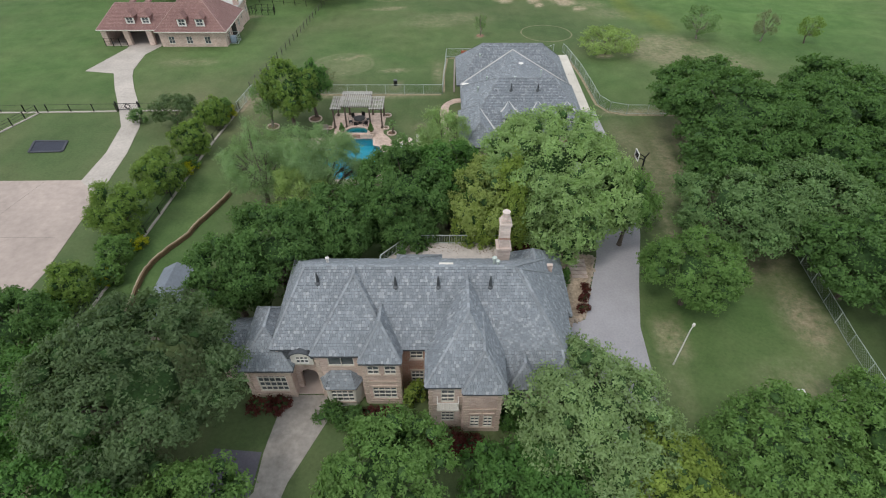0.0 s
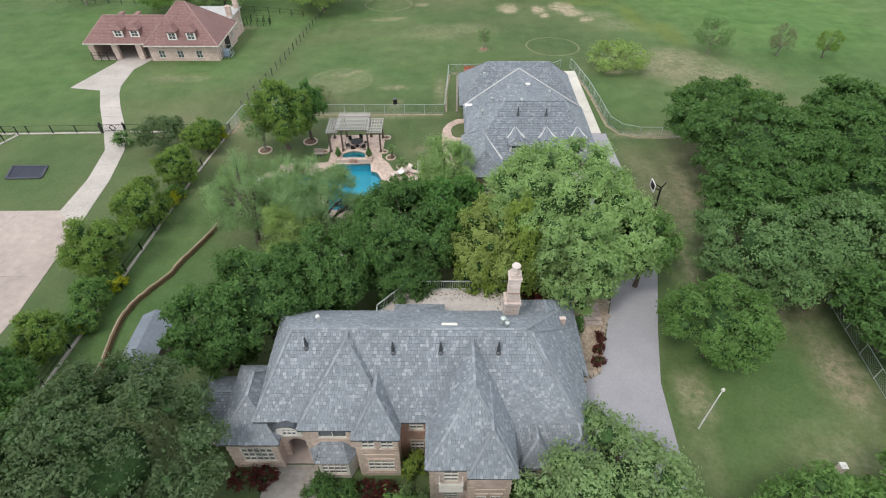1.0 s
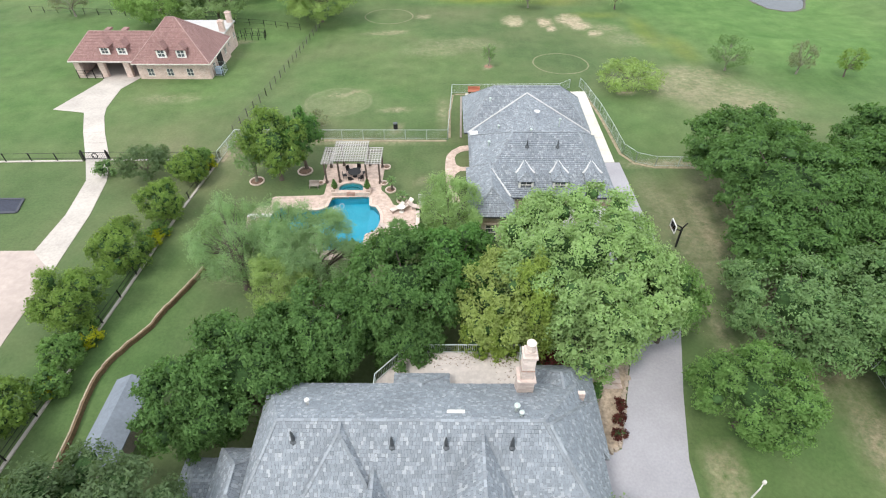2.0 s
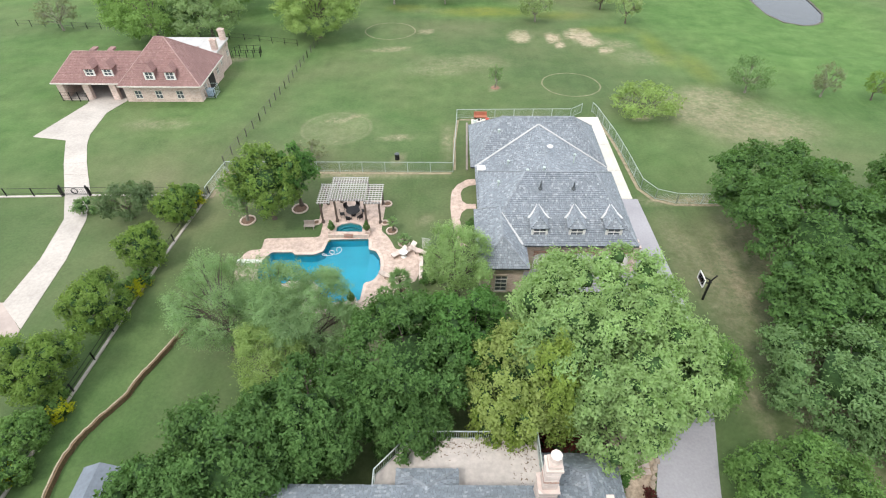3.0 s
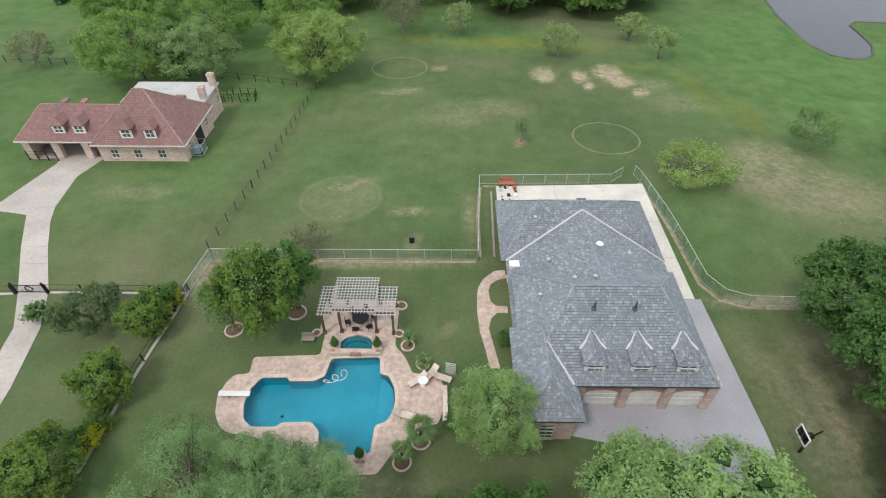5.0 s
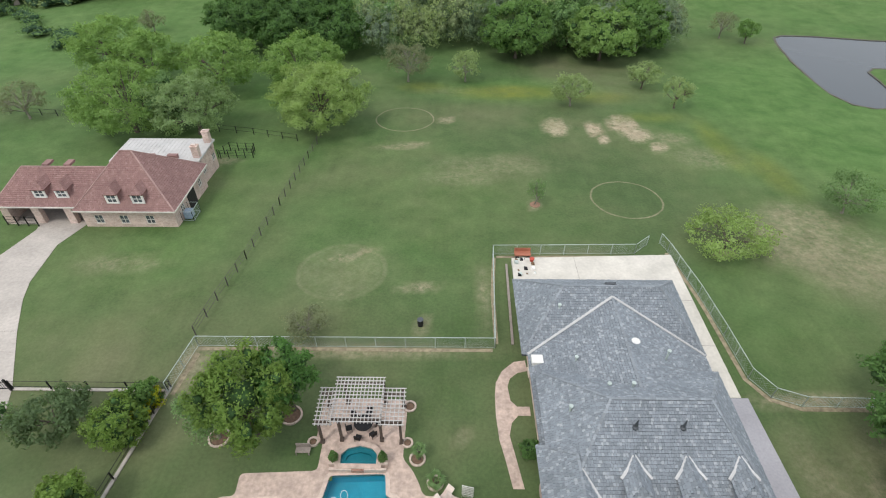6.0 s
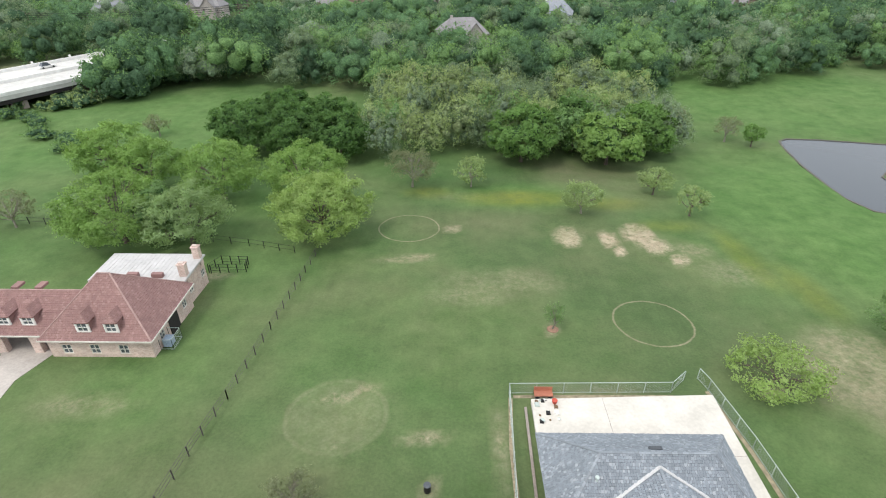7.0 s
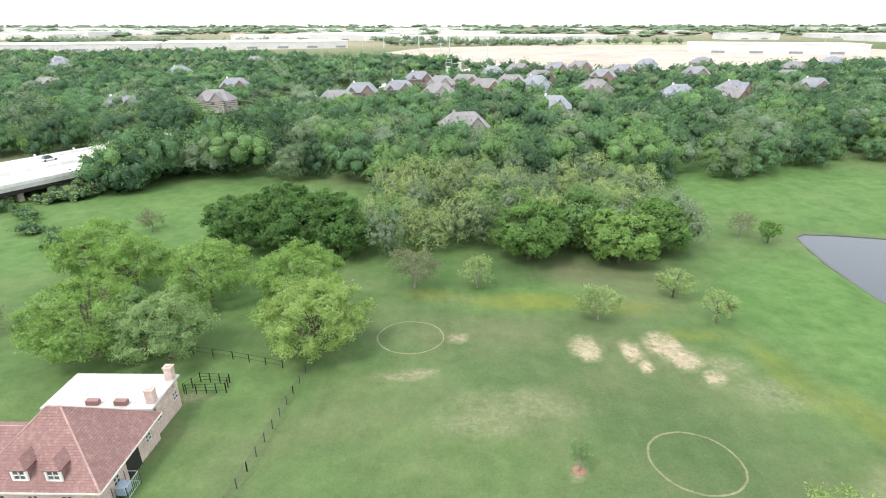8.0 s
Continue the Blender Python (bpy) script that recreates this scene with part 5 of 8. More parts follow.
# raised terrace behind the house
TERR = [(-5.8, 33.35), (5.6, 33.35), (5.6, 38.0), (-3.3, 37.95), (-5.8, 35.2)]
terrace = thing("terrace", 0, 35.5, 0, "raised pale concrete terrace with an iron railing", "terrace")
part("terrace_slab", Build().slab(TERR, 3.9, 4.15), surface("pinkish_concrete", (0.54, 0.49, 0.455), 0.85, 2.5, 0.3, 0.14), terrace)
part("terrace_wall", Build().slab([(-5.5, 33.6), (5.3, 33.6), (5.3, 37.7), (-3.2, 37.65), (-5.5, 35.1)], -0.1, 3.9), M_BRICK, terrace)
for (ax, ay), (bx, by) in (((-5.72, 33.9), (-5.72, 35.16)), ((-5.72, 35.16), (-3.27, 37.87)), ((-3.27, 37.87), (5.5, 37.9)), ((5.5, 37.9), (5.5, 34.2))):
    a, c = Vector((ax, ay, 4.15)), Vector((bx, by, 4.15))
    up = Vector((0, 0, 1))
    RAILING = part("railing", Build().bar(a + up * 1.05, c + up * 1.05, 0.07), M_GALV, terrace, "light grey iron railing")
    part("bottom_rail", Build().bar(a + up * 0.12, c + up * 0.12, 0.04), M_GALV, RAILING)
    k = max(2, int((c - a).length / 0.16))
    for i in range(k + 1):
        p = a.lerp(c, i / k)
        part("post" if i % 12 == 0 else "baluster", Build().bar(p, p + up * 1.02, 0.06 if i % 12 == 0 else 0.025), M_GALV, RAILING)
# fallen leaves and twigs along the rail
rl = random.Random(17)
litter = Build()
for k in range(260):
    x, y = rl.uniform(-3.0, 5.2), 37.6 - abs(rl.gauss(0, 0.55))
    if k % 4 == 0:
        x, y = rl.uniform(3.6, 5.3), rl.uniform(34.6, 37.6)
    t, w = rl.uniform(0, 3.14), rl.uniform(0.05, 0.14)
    dx, dy = w * math.cos(t), w * math.sin(t)
    litter.face((x - dx, y - dy, 4.156), (x + dy * 0.5, y - dx * 0.5, 4.165), (x + dx, y + dy, 4.158))
tagged(new("leaf_litter", mesh_of("leaf_litter", litter, surface("dry_leaves", (0.16, 0.11, 0.07), 0.95, 9, 1, 0.4))), "dry brown leaves scattered on the terrace", "leaves", kind="stuff")

# -- the garage house --
GAR = thing("garage_house", 10.4, 70, 0, "long garage house with a grey slate hipped roof and three dormers", "house")
roof(GAR, hip(2.0, 18.5, 73.4, 83.2, 2.95, 7.3, "x", 5.8, 14.5, 77.8), M_SLATE_BED, M_SLATE, M_CAPGREY, name="rear_roof")
roof(GAR, hip(2.5, 18.4, 62.0, 77.3, 2.95, 6.6, "y", 66.5, 77.25, 10.2), M_SLATE_BED, M_SLATE, M_CAPGREY, name="middle_roof")
roof(GAR, hip(2.7, 18.1, 58.1, 70.7, 4.2, 7.85, "x", 7.2, 14.5, 65.5), M_SLATE_BED, M_SLATE, M_CAPGREY, name="front_roof")
roof(GAR, hip(2.0, 7.0, 55.2, 64.0, 3.9, 5.9, "y", 57.6, 62.2, 4.5), M_SLATE_BED, M_SLATE, M_CAPGREY, name="porch_roof")
for a, c in (((10.2, 77.1, 6.64), (2.5, 73.4, 2.98)), ((10.2, 77.1, 6.64), (18.4, 73.4, 2.98)), ((4.6, 61.2, 5.75), (6.6, 58.15, 4.25))):
    a, c = Vector(a), Vector(c)
    cl = Build().bar(a + Vector((0, 0, 0.05)), c + Vector((0, 0, 0.06)), 0.26, 0.08)
    part("valley_flashing", cl, M_CAP, GAR, "pale metal valley flashing")

for dx in (8.3, 12.0, 15.65):
    dm, pl = dormer(GAR, dx, 59.15, 61.6, 4.55, 5.6, 6.4, 0.82, M_SLATE_BED, M_SLATE, M_CAP, M_WHITE)
    fl = Build()
    for s in (-1, 1):
        a, c = Vector((dx, 61.9, 6.34)), Vector((dx + s * 1.05, 60.6, 5.66))
        fl.bar(a, a.lerp(c, 0.5) + Vector((-s * 0.08, 0, 0.0)), 0.26, 0.08).bar(a.lerp(c, 0.5) + Vector((-s * 0.08, 0, 0.0)), c, 0.2, 0.08)
    part("flashing", fl, M_CAP, dm, "pale valley flashing")
# front wall with three arched garage doors between brick pillars
DOORS = [(1.0, 3.75), (4.6, 7.35), (8.2, 10.95)]
wall(GAR, (7.0, 58.85), (18.35, 58.85), 0, 4.1, M_BRICK, [(s0, s1, 0.0, 2.55) for s0, s1 in DOORS], 0.35, "front_wall")
for s0, s1 in DOORS:
    x0, x1 = 7.0 + s0, 7.0 + s1
    g = part("garage_door", Build().box(x0, x1, 58.96, 59.04, 0.04, 2.5), M_WHITE, GAR, "cream panelled garage door")
    for r in range(4):
        for k in range(4):
            w = (x1 - x0) / 4
            part("door_panel", Build().box(x0 + k * w + 0.07, x0 + (k + 1) * w - 0.07, 58.93, 58.962, 0.1 + r * 0.6, 0.58 + r * 0.6), M_WHITE, g)
    ar = Build()
    for k in range(8):
        t0, t1 = math.pi * k / 8, math.pi * (k + 1) / 8
        m, h = (x0 + x1) / 2, (x1 - x0) / 2
        a, c = (m + h * math.cos(t0), 2.05 + 0.5 * math.sin(t0)), (m + h * math.cos(t1), 2.05 + 0.5 * math.sin(t1))
        ar.hexa([(a[0], 58.78, a[1]), (c[0], 58.78, c[1]), (c[0], 58.84, c[1]), (a[0], 58.84, a[1])], [(a[0], 58.78, 2.75), (c[0], 58.78, 2.75), (c[0], 58.84, 2.75), (a[0], 58.84, 2.75)])
    part("brick_arch", ar, M_BRICK_RED, GAR)
for x in (7.5, 11.2, 14.75, 18.2):
    part("pillar", Build().box(x - 0.36, x + 0.36, 58.6, 58.84, 0, 3.4).box(x - 0.42, x + 0.42, 58.55, 58.84, 3.4, 3.6), M_BRICK, GAR, "red brick pillar")
wall(GAR, (18.0, 59.4), (18.0, 82.7), 0, 2.9, M_BRICK)
wall(GAR, (18.0, 82.7), (2.5, 82.7), 0, 2.9, M_BRICK)
glazed(GAR, (2.9, 82.7), (2.9, 62.6), 0, 2.9, M_BRICK, [(3, 4.2, 0.9, 2.2, 2, 3), (8.6, 9.6, 0.1, 2.2, 1, 3), (12.4, 13.6, 0.9, 2.2, 2, 3), (16, 17.2, 0.9, 2.2, 2, 3)])
glazed(GAR, (2.5, 55.8), (6.6, 55.8), 0, 3.8, M_BRICK, [(1.4, 2.6, 0.1, 2.3, 2, 4)])
wall(GAR, (2.5, 62.6), (2.5, 55.8), 0, 3.8, M_BRICK)
wall(GAR, (6.6, 55.8), (6.6, 59.4), 0, 3.8, M_BRICK)
part("skylight", Build().box(2.7, 3.7, 72.0, 72.9, 3.15, 3.55), M_WHITE, GAR, "white box skylight")
part("dish", Build().lathe(10.8, 71.6, [(0.02, 6.75), (0.03, 6.9), (0.28, 7.0), (0.36, 7.08)], 10), M_WHITE, GAR, "white satellite dish")
for vx, vy, vz in ((8.7, 63.7, 7.05), (12.1, 63.7, 7.05)):
    roof_vent(GAR, vx, vy, vz, 0.9)
for vx, vy, vz, hh in ((13.7, 71.3, 5.2, 0.9), (4.6, 65.8, 5.6, 0.7), (7.9, 67.8, 6.0, 0.4), (9.6, 67.5, 6.5, 0.4), (5.4, 76.4, 5.6, 0.6), (6.2, 71.4, 4.7, 0.4)):
    part("vent_pipe", Build().lathe(vx, vy, [(0.09, vz - 0.4), (0.09, vz + hh), (0.17, vz + hh), (0.17, vz + hh + 0.14)], 8), M_GALV, GAR, "galvanised vent pipe")
part("ridge_vent", Build().box(9.9, 10.9, 78.6, 78.9, 6.3, 6.75), M_GREYMETAL, GAR)

# -- the red-roofed stable house --
RZ = -1.1
RED = thing("stable_house", -48, 103, RZ, "brick stable house with a red tiled roof and white dormers", "house")
RT = (M_TILE_BED, M_TILE, pieces("pale_hip_tile", (0.43, 0.29, 0.26), 0.15, 0.75, 20))
DY, DZ = -0.9, 0.7
roof(RED, hip(-51.6, -38.8, 96.9 + DY, 108.2 + DY, 1.25 + DZ, 6.8 + DZ, "x", -46.0, -44.6, 102.2 + DY), *RT, course=0.27, width=0.26, thick=0.045)
roof(RED, hip(-62.2, -46.4, 97.6 + DY, 106.2 + DY, 1.35 + DZ, 4.6 + DZ, "x", -59.4, -46.8, 101.9 + DY), *RT, course=0.27, width=0.26, thick=0.045, name="wing_roof")
for dx in (-46.4, -43.2):
    dormer(RED, dx, 97.5 + DY, 100.2 + DY, 2.0 + DZ, 3.35 + DZ, 4.2 + DZ, 0.78, M_TILE_BED, M_TILE, M_TILE, M_WHITE)
for dx in (-56.0, -53.2):
    dormer(RED, dx, 98.5 + DY, 101.0 + DY, 2.1 + DZ, 3.3 + DZ, 4.1 + DZ, 0.78, M_TILE_BED, M_TILE, M_TILE, M_WHITE)
for dx in (-56.6, -53.8):
    part("rear_dormer", Build().bar((dx, 102.3 + DY, 4.5 + DZ), (dx, 103.6 + DY, 4.5 + DZ), 0.8, 0.3), M_TILE, RED)
for vx in (-46.6, -43.4):
    part("roof_vent", Build().box(vx - 0.7, vx + 0.7, 107.5, 108.1, 1.85 + DZ, 2.45 + DZ), M_TILE, RED, "low dark red roof vent")
for a, c in (((-51.65, 95.95), (-38.75, 95.95)), ((-38.75, 95.95), (-38.75, 107.3)), ((-62.25, 96.65), (-51.7, 96.65)), ((-62.25, 96.65), (-62.25, 105.3))):
    zg = (1.25 if a[0] > -52 else 1.35) + DZ - 0.08
    part("gutter", Build().bar((*a, zg), (*c, zg), 0.13, 0.15), M_TRIM, RED, "cream eaves gutter")
W0, W1 = RZ - 0.5, 1.2 + DZ
glazed(RED, (-51.2, 96.6), (-39.4, 96.6), W0, W1, M_BRICK, [(1.5, 2.6, 1.2, 2.5, 2, 2), (4.7, 5.8, 1.2, 2.5, 2, 2), (8.0, 9.1, 1.2, 2.5, 2, 2)])
glazed(RED, (-39.4, 96.6), (-39.4, 107.0), W0, W1, M_BRICK, [(2.0, 3.0, 1.4, 2.5, 2, 2), (8.0, 9.0, 1.4, 2.5, 2, 2)])
wall(RED, (-51.2, 107.0), (-51.2, 96.6), W0, W1, M_BRICK)
# dark sheet on the wall for the doorway's shade; no opening is cut
part("doorway_shade", Build().box(-39.42, -39.3, 100.8, 103.0, RZ - 0.2, 1.5), M_DARK, RED, "dark side doorway")
for px in (-61.4, -57.4, -53.2):
    part("pillar", Build().box(px - 0.5, px + 0.5, 97.2, 97.9, RZ - 0.2, 1.3 + DZ), M_BRICK, RED, "brick carport pillar")
wall(RED, (-51.2, 104.8), (-61.6, 104.8), W0, 1.3 + DZ, M_BRICK)
wall(RED, (-61.6, 104.8), (-61.6, 97.8), W0, 1.3 + DZ, M_BRICK)
part("carport_floor", Build().box(-61.6, -51.25, 95.6, 104.6, RZ - 0.6, RZ + 0.12), M_CONCRETE, RED)
# flat white-roofed back part with its two chimneys
part("flat_roof", Build().box(-52.2, -39.6, 107.0, 113.5, 1.6 + DZ, 1.85 + DZ), M_WHITEROOF, RED, "flat white metal roof")
for k in range(22):
    part("roof_seam", Build().box(-52.0 + k * 0.58, -51.965 + k * 0.58, 107.3, 113.4, 1.85 + DZ, 1.88 + DZ), M_WHITEROOF, RED)
glazed(RED, (-40.0, 107.1), (-40.0, 113.3), RZ - 1.4, 1.6 + DZ, M_BRICK, [(1.0, 2.0, 2.2, 3.3, 2, 2), (4.8, 5.8, 2.2, 3.3, 2, 2)])
wall(RED, (-40.0, 113.3), (-52.0, 113.3), RZ - 1.6, 1.6 + DZ, M_BRICK)
wall(RED, (-52.0, 113.3), (-52.0, 107.1), RZ - 1.4, 1.6 + DZ, M_BRICK)
for cy in (108.3, 112.6):
    part("chimney", Build().box(-40.65, -39.75, cy - 0.4, cy + 0.4, 1.5, 3.5 + DZ).box(-40.73, -39.67, cy - 0.48, cy + 0.48, 3.5 + DZ, 3.65 + DZ).box(-40.55, -39.95, cy - 0.2, cy + 0.2, 3.65 + DZ, 3.8 + DZ), M_BRICK, RED, "pinkish brick chimney")

# ---- the pool ----
def grown(ring, d):
    """The ring moved outwards by d."""
    area = sum(ring[i - 1][0] * ring[i][1] - ring[i][0] * ring[i - 1][1] for i in range(len(ring)))
    s = 1 if area > 0 else -1
    out = []
    for i in range(len(ring)):
        a, p, c = Vector(ring[i - 1]), Vector(ring[i]), Vector(ring[(i + 1) % len(ring)])
        e, f = (p - a).normalized(), (c - p).normalized()
        m = Vector((e.y + f.y, -e.x - f.x))
        m = m.normalized() * min(1.6, 1 / max(0.5, (m.length / 2)))
        out.append((p.x + s * m.x * d, p.y + s * m.y * d))
    return out


def fillet(ring, r=0.5, n=4):
    out = []
    for i in range(len(ring)):
        a, p, c = Vector(ring[i - 1]), Vector(ring[i]), Vector(ring[(i + 1) % len(ring)])
        k = min(r, (a - p).length * 0.45, (c - p).length * 0.45)
        s, e = p + (a - p).normalized() * k, p + (c - p).normalized() * k
        for j in range(n + 1):
            t = j / n
            q = s * (1 - t) ** 2 + p * 2 * t * (1 - t) + e * t * t
            out.append((q.x, q.y))
    return out


POOL = fillet([(-14.0, 63.4), (-9.6, 63.6), (-9.4, 61.8), (-8.6, 61.6), (-8.05, 60.5), (-7.85, 59.3), (-7.95, 58.2), (-8.4, 57.2), (-9.35, 56.8), (-9.5, 54.4), (-13.6, 54.0), (-13.9, 56.3), (-14.7, 57.1), (-17.1, 57.0), (-17.5, 56.6),
               (-19.6, 56.6), (-20.4, 57.3), (-20.75, 58.7), (-20.6, 60.1), (-19.9, 61.3), (-17.6, 61.35), (-17.35, 60.95), (-15.2, 61.0), (-14.3, 61.5)], 0.28, 3)
DECK_RING = fillet(POOL_DECK, 0.4, 3)
deck = tagged(new("pool_deck", mesh_of("pool_deck", plate(DECK_RING, [grown(POOL, 0.32)], -0.2, 0.05), M_DECKSTONE)), "mottled pink-buff stamped pool terrace", "terrace", kind="structure")
pool = thing("swimming_pool", -13.5, 59, 0, "clear blue swimming pool with buff stone coping", "pool")
part("coping", plate(grown(POOL, 0.34), [POOL], -0.3, 0.075), M_COPING, pool)
M_PLASTER = surface("pool_plaster", (0.13, 0.44, 0.53), 0.7, 3, 0.3, 0.1)
M_SPAPLASTER = surface("teal_spa_plaster", (0.07, 0.23, 0.25), 0.7, 3, 0.3, 0.1)
# paler to stand in for the brighter light through shallow water
M_PLASTERPALE = surface("shallow_pool_plaster", (0.17, 0.45, 0.56), 0.7, 3, 0.3, 0.1)
shell = Build()
NP = len(POOL)
for i in range(NP):
    j = (i + 1) % NP
    shell.face((*POOL[i], 0.0), (*POOL[j], 0.0), (*POOL[j], -1.15), (*POOL[i], -1.15))
shell.face(*[(x, y, -1.15) for x, y in POOL])
part("basin", shell, M_PLASTER, pool, "blue plastered pool basin")
# its shallowness is put into the plaster's paler colour
part("step_ledge", Build().slab([(-8.9, 61.5), (-8.2, 60.6), (-7.95, 59.3), (-8.05, 58.2), (-8.5, 57.3), (-9.3, 57.0), (-9.3, 61.6)], -1.1, -0.45), M_PLASTERPALE, pool, "pale shallow ledge")


def water_material(name, tint):
    n = Nodes(name)
    tr = n.add("ShaderNodeBsdfTransparent")
    tr.inputs[0].default_value = linear(tint)
    gl = n.add("ShaderNodeBsdfGlossy")
    gl.inputs["Roughness"].default_value = 0.06
    bp = n.add("ShaderNodeBump")
    bp.inputs["Strength"].default_value = 0.12
    n.link(n.noise(1.6, 3), bp.inputs["Height"])
    n.link(bp.outputs[0], gl.inputs["Normal"])
    fr = n.add("ShaderNodeFresnel")
    fr.inputs["IOR"].default_value = 1.33
    ms = n.add("ShaderNodeMixShader")
    n.link(fr.outputs[0], ms.inputs[0])
    n.link(tr.outputs[0], ms.inputs[1])
    n.link(gl.outputs[0], ms.inputs[2])
    n.link(ms.outputs[0], n.out.inputs[0])
    return n.m


M_WATER = water_material("pool_water", (0.42, 0.86, 0.93))
wb = Build()
wb.face(*[(x, y, -0.1) for x, y in (POOL if sum(POOL[i - 1][0] * POOL[i][1] - POOL[i][0] * POOL[i - 1][1] for i in range(NP)) > 0 else POOL[::-1])])
part("water", wb, M_WATER, pool, "clear turquoise pool water")
part("floor_drain", Build().lathe(-17.6, 58.2, [(0.14, -1.145), (0.14, -1.12)], 10), M_BLACKMETAL, pool)
# diving board
div = thing("diving_board", -21.8, 59.4, 0.05, "white diving board on a low stand", "diving board")
part("board", Build().box(-23.0, -20.3, 59.15, 59.65, 0.48, 0.55), M_WHITE, div)
for x0, x1 in ((-22.7, -22.2), (-21.7, -21.5)):
    part("stand", Build().box(x0, x1, 59.2, 59.6, 0.05, 0.48), M_GALV, div)
# raised spa
SPA = [(-13.3, 64.15), (-10.35, 64.15), (-10.35, 65.0), (-10.8, 65.5), (-11.8, 65.75), (-12.8, 65.5), (-13.3, 65.0)]
spa = thing("spa", -11.8, 64.8, 0.05, "raised stone spa with teal water", "spa")
part("spa_wall", plate(grown(SPA, 0.35), [SPA], 0.0, 0.5), M_COPING, spa)
part("spa_coping", plate(grown(SPA, 0.4), [grown(SPA, -0.02)], 0.5, 0.56), M_DECKSTONE, spa)
part("spa_floor", Build().slab(grown(SPA, 0.05), 0.0, 0.08), M_SPAPLASTER, spa)
part("spa_ledge", plate(grown(SPA, 0.0), [grown(SPA, -0.4)], 0.08, 0.25), M_SPAPLASTER, spa)
sw = Build()
sw.face(*[(x, y, 0.42) for x, y in grown(SPA, 0.02)])
part("spa_water", sw, M_WATER, spa)
part("spillway", Build().box(-12.3, -11.3, 63.62, 63.85, 0.02, 0.46), M_BRICK_RED, spa, "red brick spillway")
for x0, x1 in ((-14.1, -12.32), (-11.28, -9.55)):
    part("spa_front", Build().box(x0, x1, 63.65, 63.85, 0.0, 0.52), M_COPING, spa)


def planter(x, y, z=0.05, h=1.1):
    """A stone block with a pot and a clipped cone."""
    ob = thing("potted_cone", x, y, z, "dark clipped cone shrub in a stone planter", "planter", "pool planters")
    part("block", Build().box(x - 0.4, x + 0.4, y - 0.4, y + 0.4, z, z + 0.5), M_COPING, ob)
    part("pot", Build().lathe(x, y, [(0.2, z + 0.5), (0.3, z + 0.8), (0.33, z + 0.82)], 10), M_RUST, ob)
    rng = np.random.default_rng(int(abs(x * 31 + y * 7)))
    n = 420
    t = rng.random(n) ** 0.6
    ang = rng.random(n) * 2 * np.pi
    r = 0.36 * t + 0.04
    pts = np.stack([r * np.cos(ang), r * np.sin(ang), h * (1 - t)], 1)
    nrm = np.stack([np.cos(ang), np.sin(ang), np.full(n, 0.4)], 1)
    co, q = cards(rng, pts, nrm, 0.09)
    me = quad_mesh("cone", co, np.zeros((0, 4), dtype=np.int32), q)
    me.materials.append(L_OAK)
    c = new("cone", me)
    c.parent = ob
    c.location = (0, 0, 0.82)
    return ob


planter(-13.8, 64.5)
planter(-9.85, 64.5)
planter(-10.2, 54.0)

# arbour over the table
M_POST = surface("dark_timber", (0.11, 0.085, 0.07), 0.85, 12, 1, 0.25)
arb = thing("pergola", -11.8, 68.4, 0.05, "open pergola with white lattice slats on dark posts", "pergola")
for px, py in ((-13.5, 66.5), (-10.15, 66.5), (-15.1, 66.3), (-8.5, 66.3), (-13.5, 70.1), (-10.15, 70.1), (-15.1, 69.7), (-8.5, 69.7)):
    top = 3.15 if -14 < px < -9.5 else 2.75
    part("post", Build().box(px - 0.1, px + 0.1, py - 0.1, py + 0.1, 0.05, top).box(px - 0.17, px + 0.17, py - 0.17, py + 0.17, 0.05, 0.3), M_POST, arb, "dark timber post")
M_SLAT = pieces("bleached_slats", (0.58, 0.56, 0.54), 0.2, 0.8)
for x0, x1, y0, y1, z in ((-14.0, -10.1, 66.0, 70.4, 3.15), (-15.3, -14.05, 66.0, 69.6, 2.75), (-10.05, -8.3, 66.0, 69.6, 2.75)):
    for y in (y0 + 0.45, y1 - 0.5):
        part("beam", Build().box(x0, x1, y - 0.07, y + 0.07, z, z + 0.2), M_POST, arb)
    n = int((x1 - x0) / 0.3)
    for k in range(n + 1):
        x = x0 + (x1 - x0) * k / n
        part("rafter", Build().box(x - 0.028, x + 0.028, y0, y1, z + 0.2, z + 0.34), M_SLAT, arb)
    n = int((y1 - y0) / 0.36)
    for k in range(n + 1):
        y = y0 + 0.08 + (y1 - y0 - 0.16) * k / n
        part("slat", Build().box(x0 - 0.15, x1 + 0.15, y - 0.036, y + 0.036, z + 0.34, z + 0.4), M_SLAT, arb)


def patio_chair(x, y, turn, mat, label, group):
    ob = thing("patio_chair", 0, 0, 0, label, "chair", group)
    part("seat", Build().box(-0.25, 0.25, -0.25, 0.25, 0.4, 0.46), mat, ob)
    part("backrest", Build().box(-0.25, 0.25, 0.22, 0.28, 0.46, 0.95), mat, ob)
    for lx in (-0.22, 0.22):
        for ly in (-0.22, 0.22):
            part("leg", Build().bar((lx, ly, 0), (lx, ly, 0.4), 0.04), mat, ob)
    ob.location = (x, y, 0.05)
    ob.rotation_euler = (0, 0, radians(turn))
    return ob


def round_table(x, y, r, mat, label, z=0.05):
    ob = thing("patio_table", x, y, z, label, "table")
    part("tabletop", Build().lathe(x, y, [(r, z + 0.7), (r * 1.02, z + 0.72), (r, z + 0.74)], 18), mat, ob)
    part("pedestal", Build().lathe(x, y, [(0.3, z), (0.28, z + 0.05), (0.05, z + 0.1), (0.05, z + 0.7)], 10), mat, ob)
    return ob


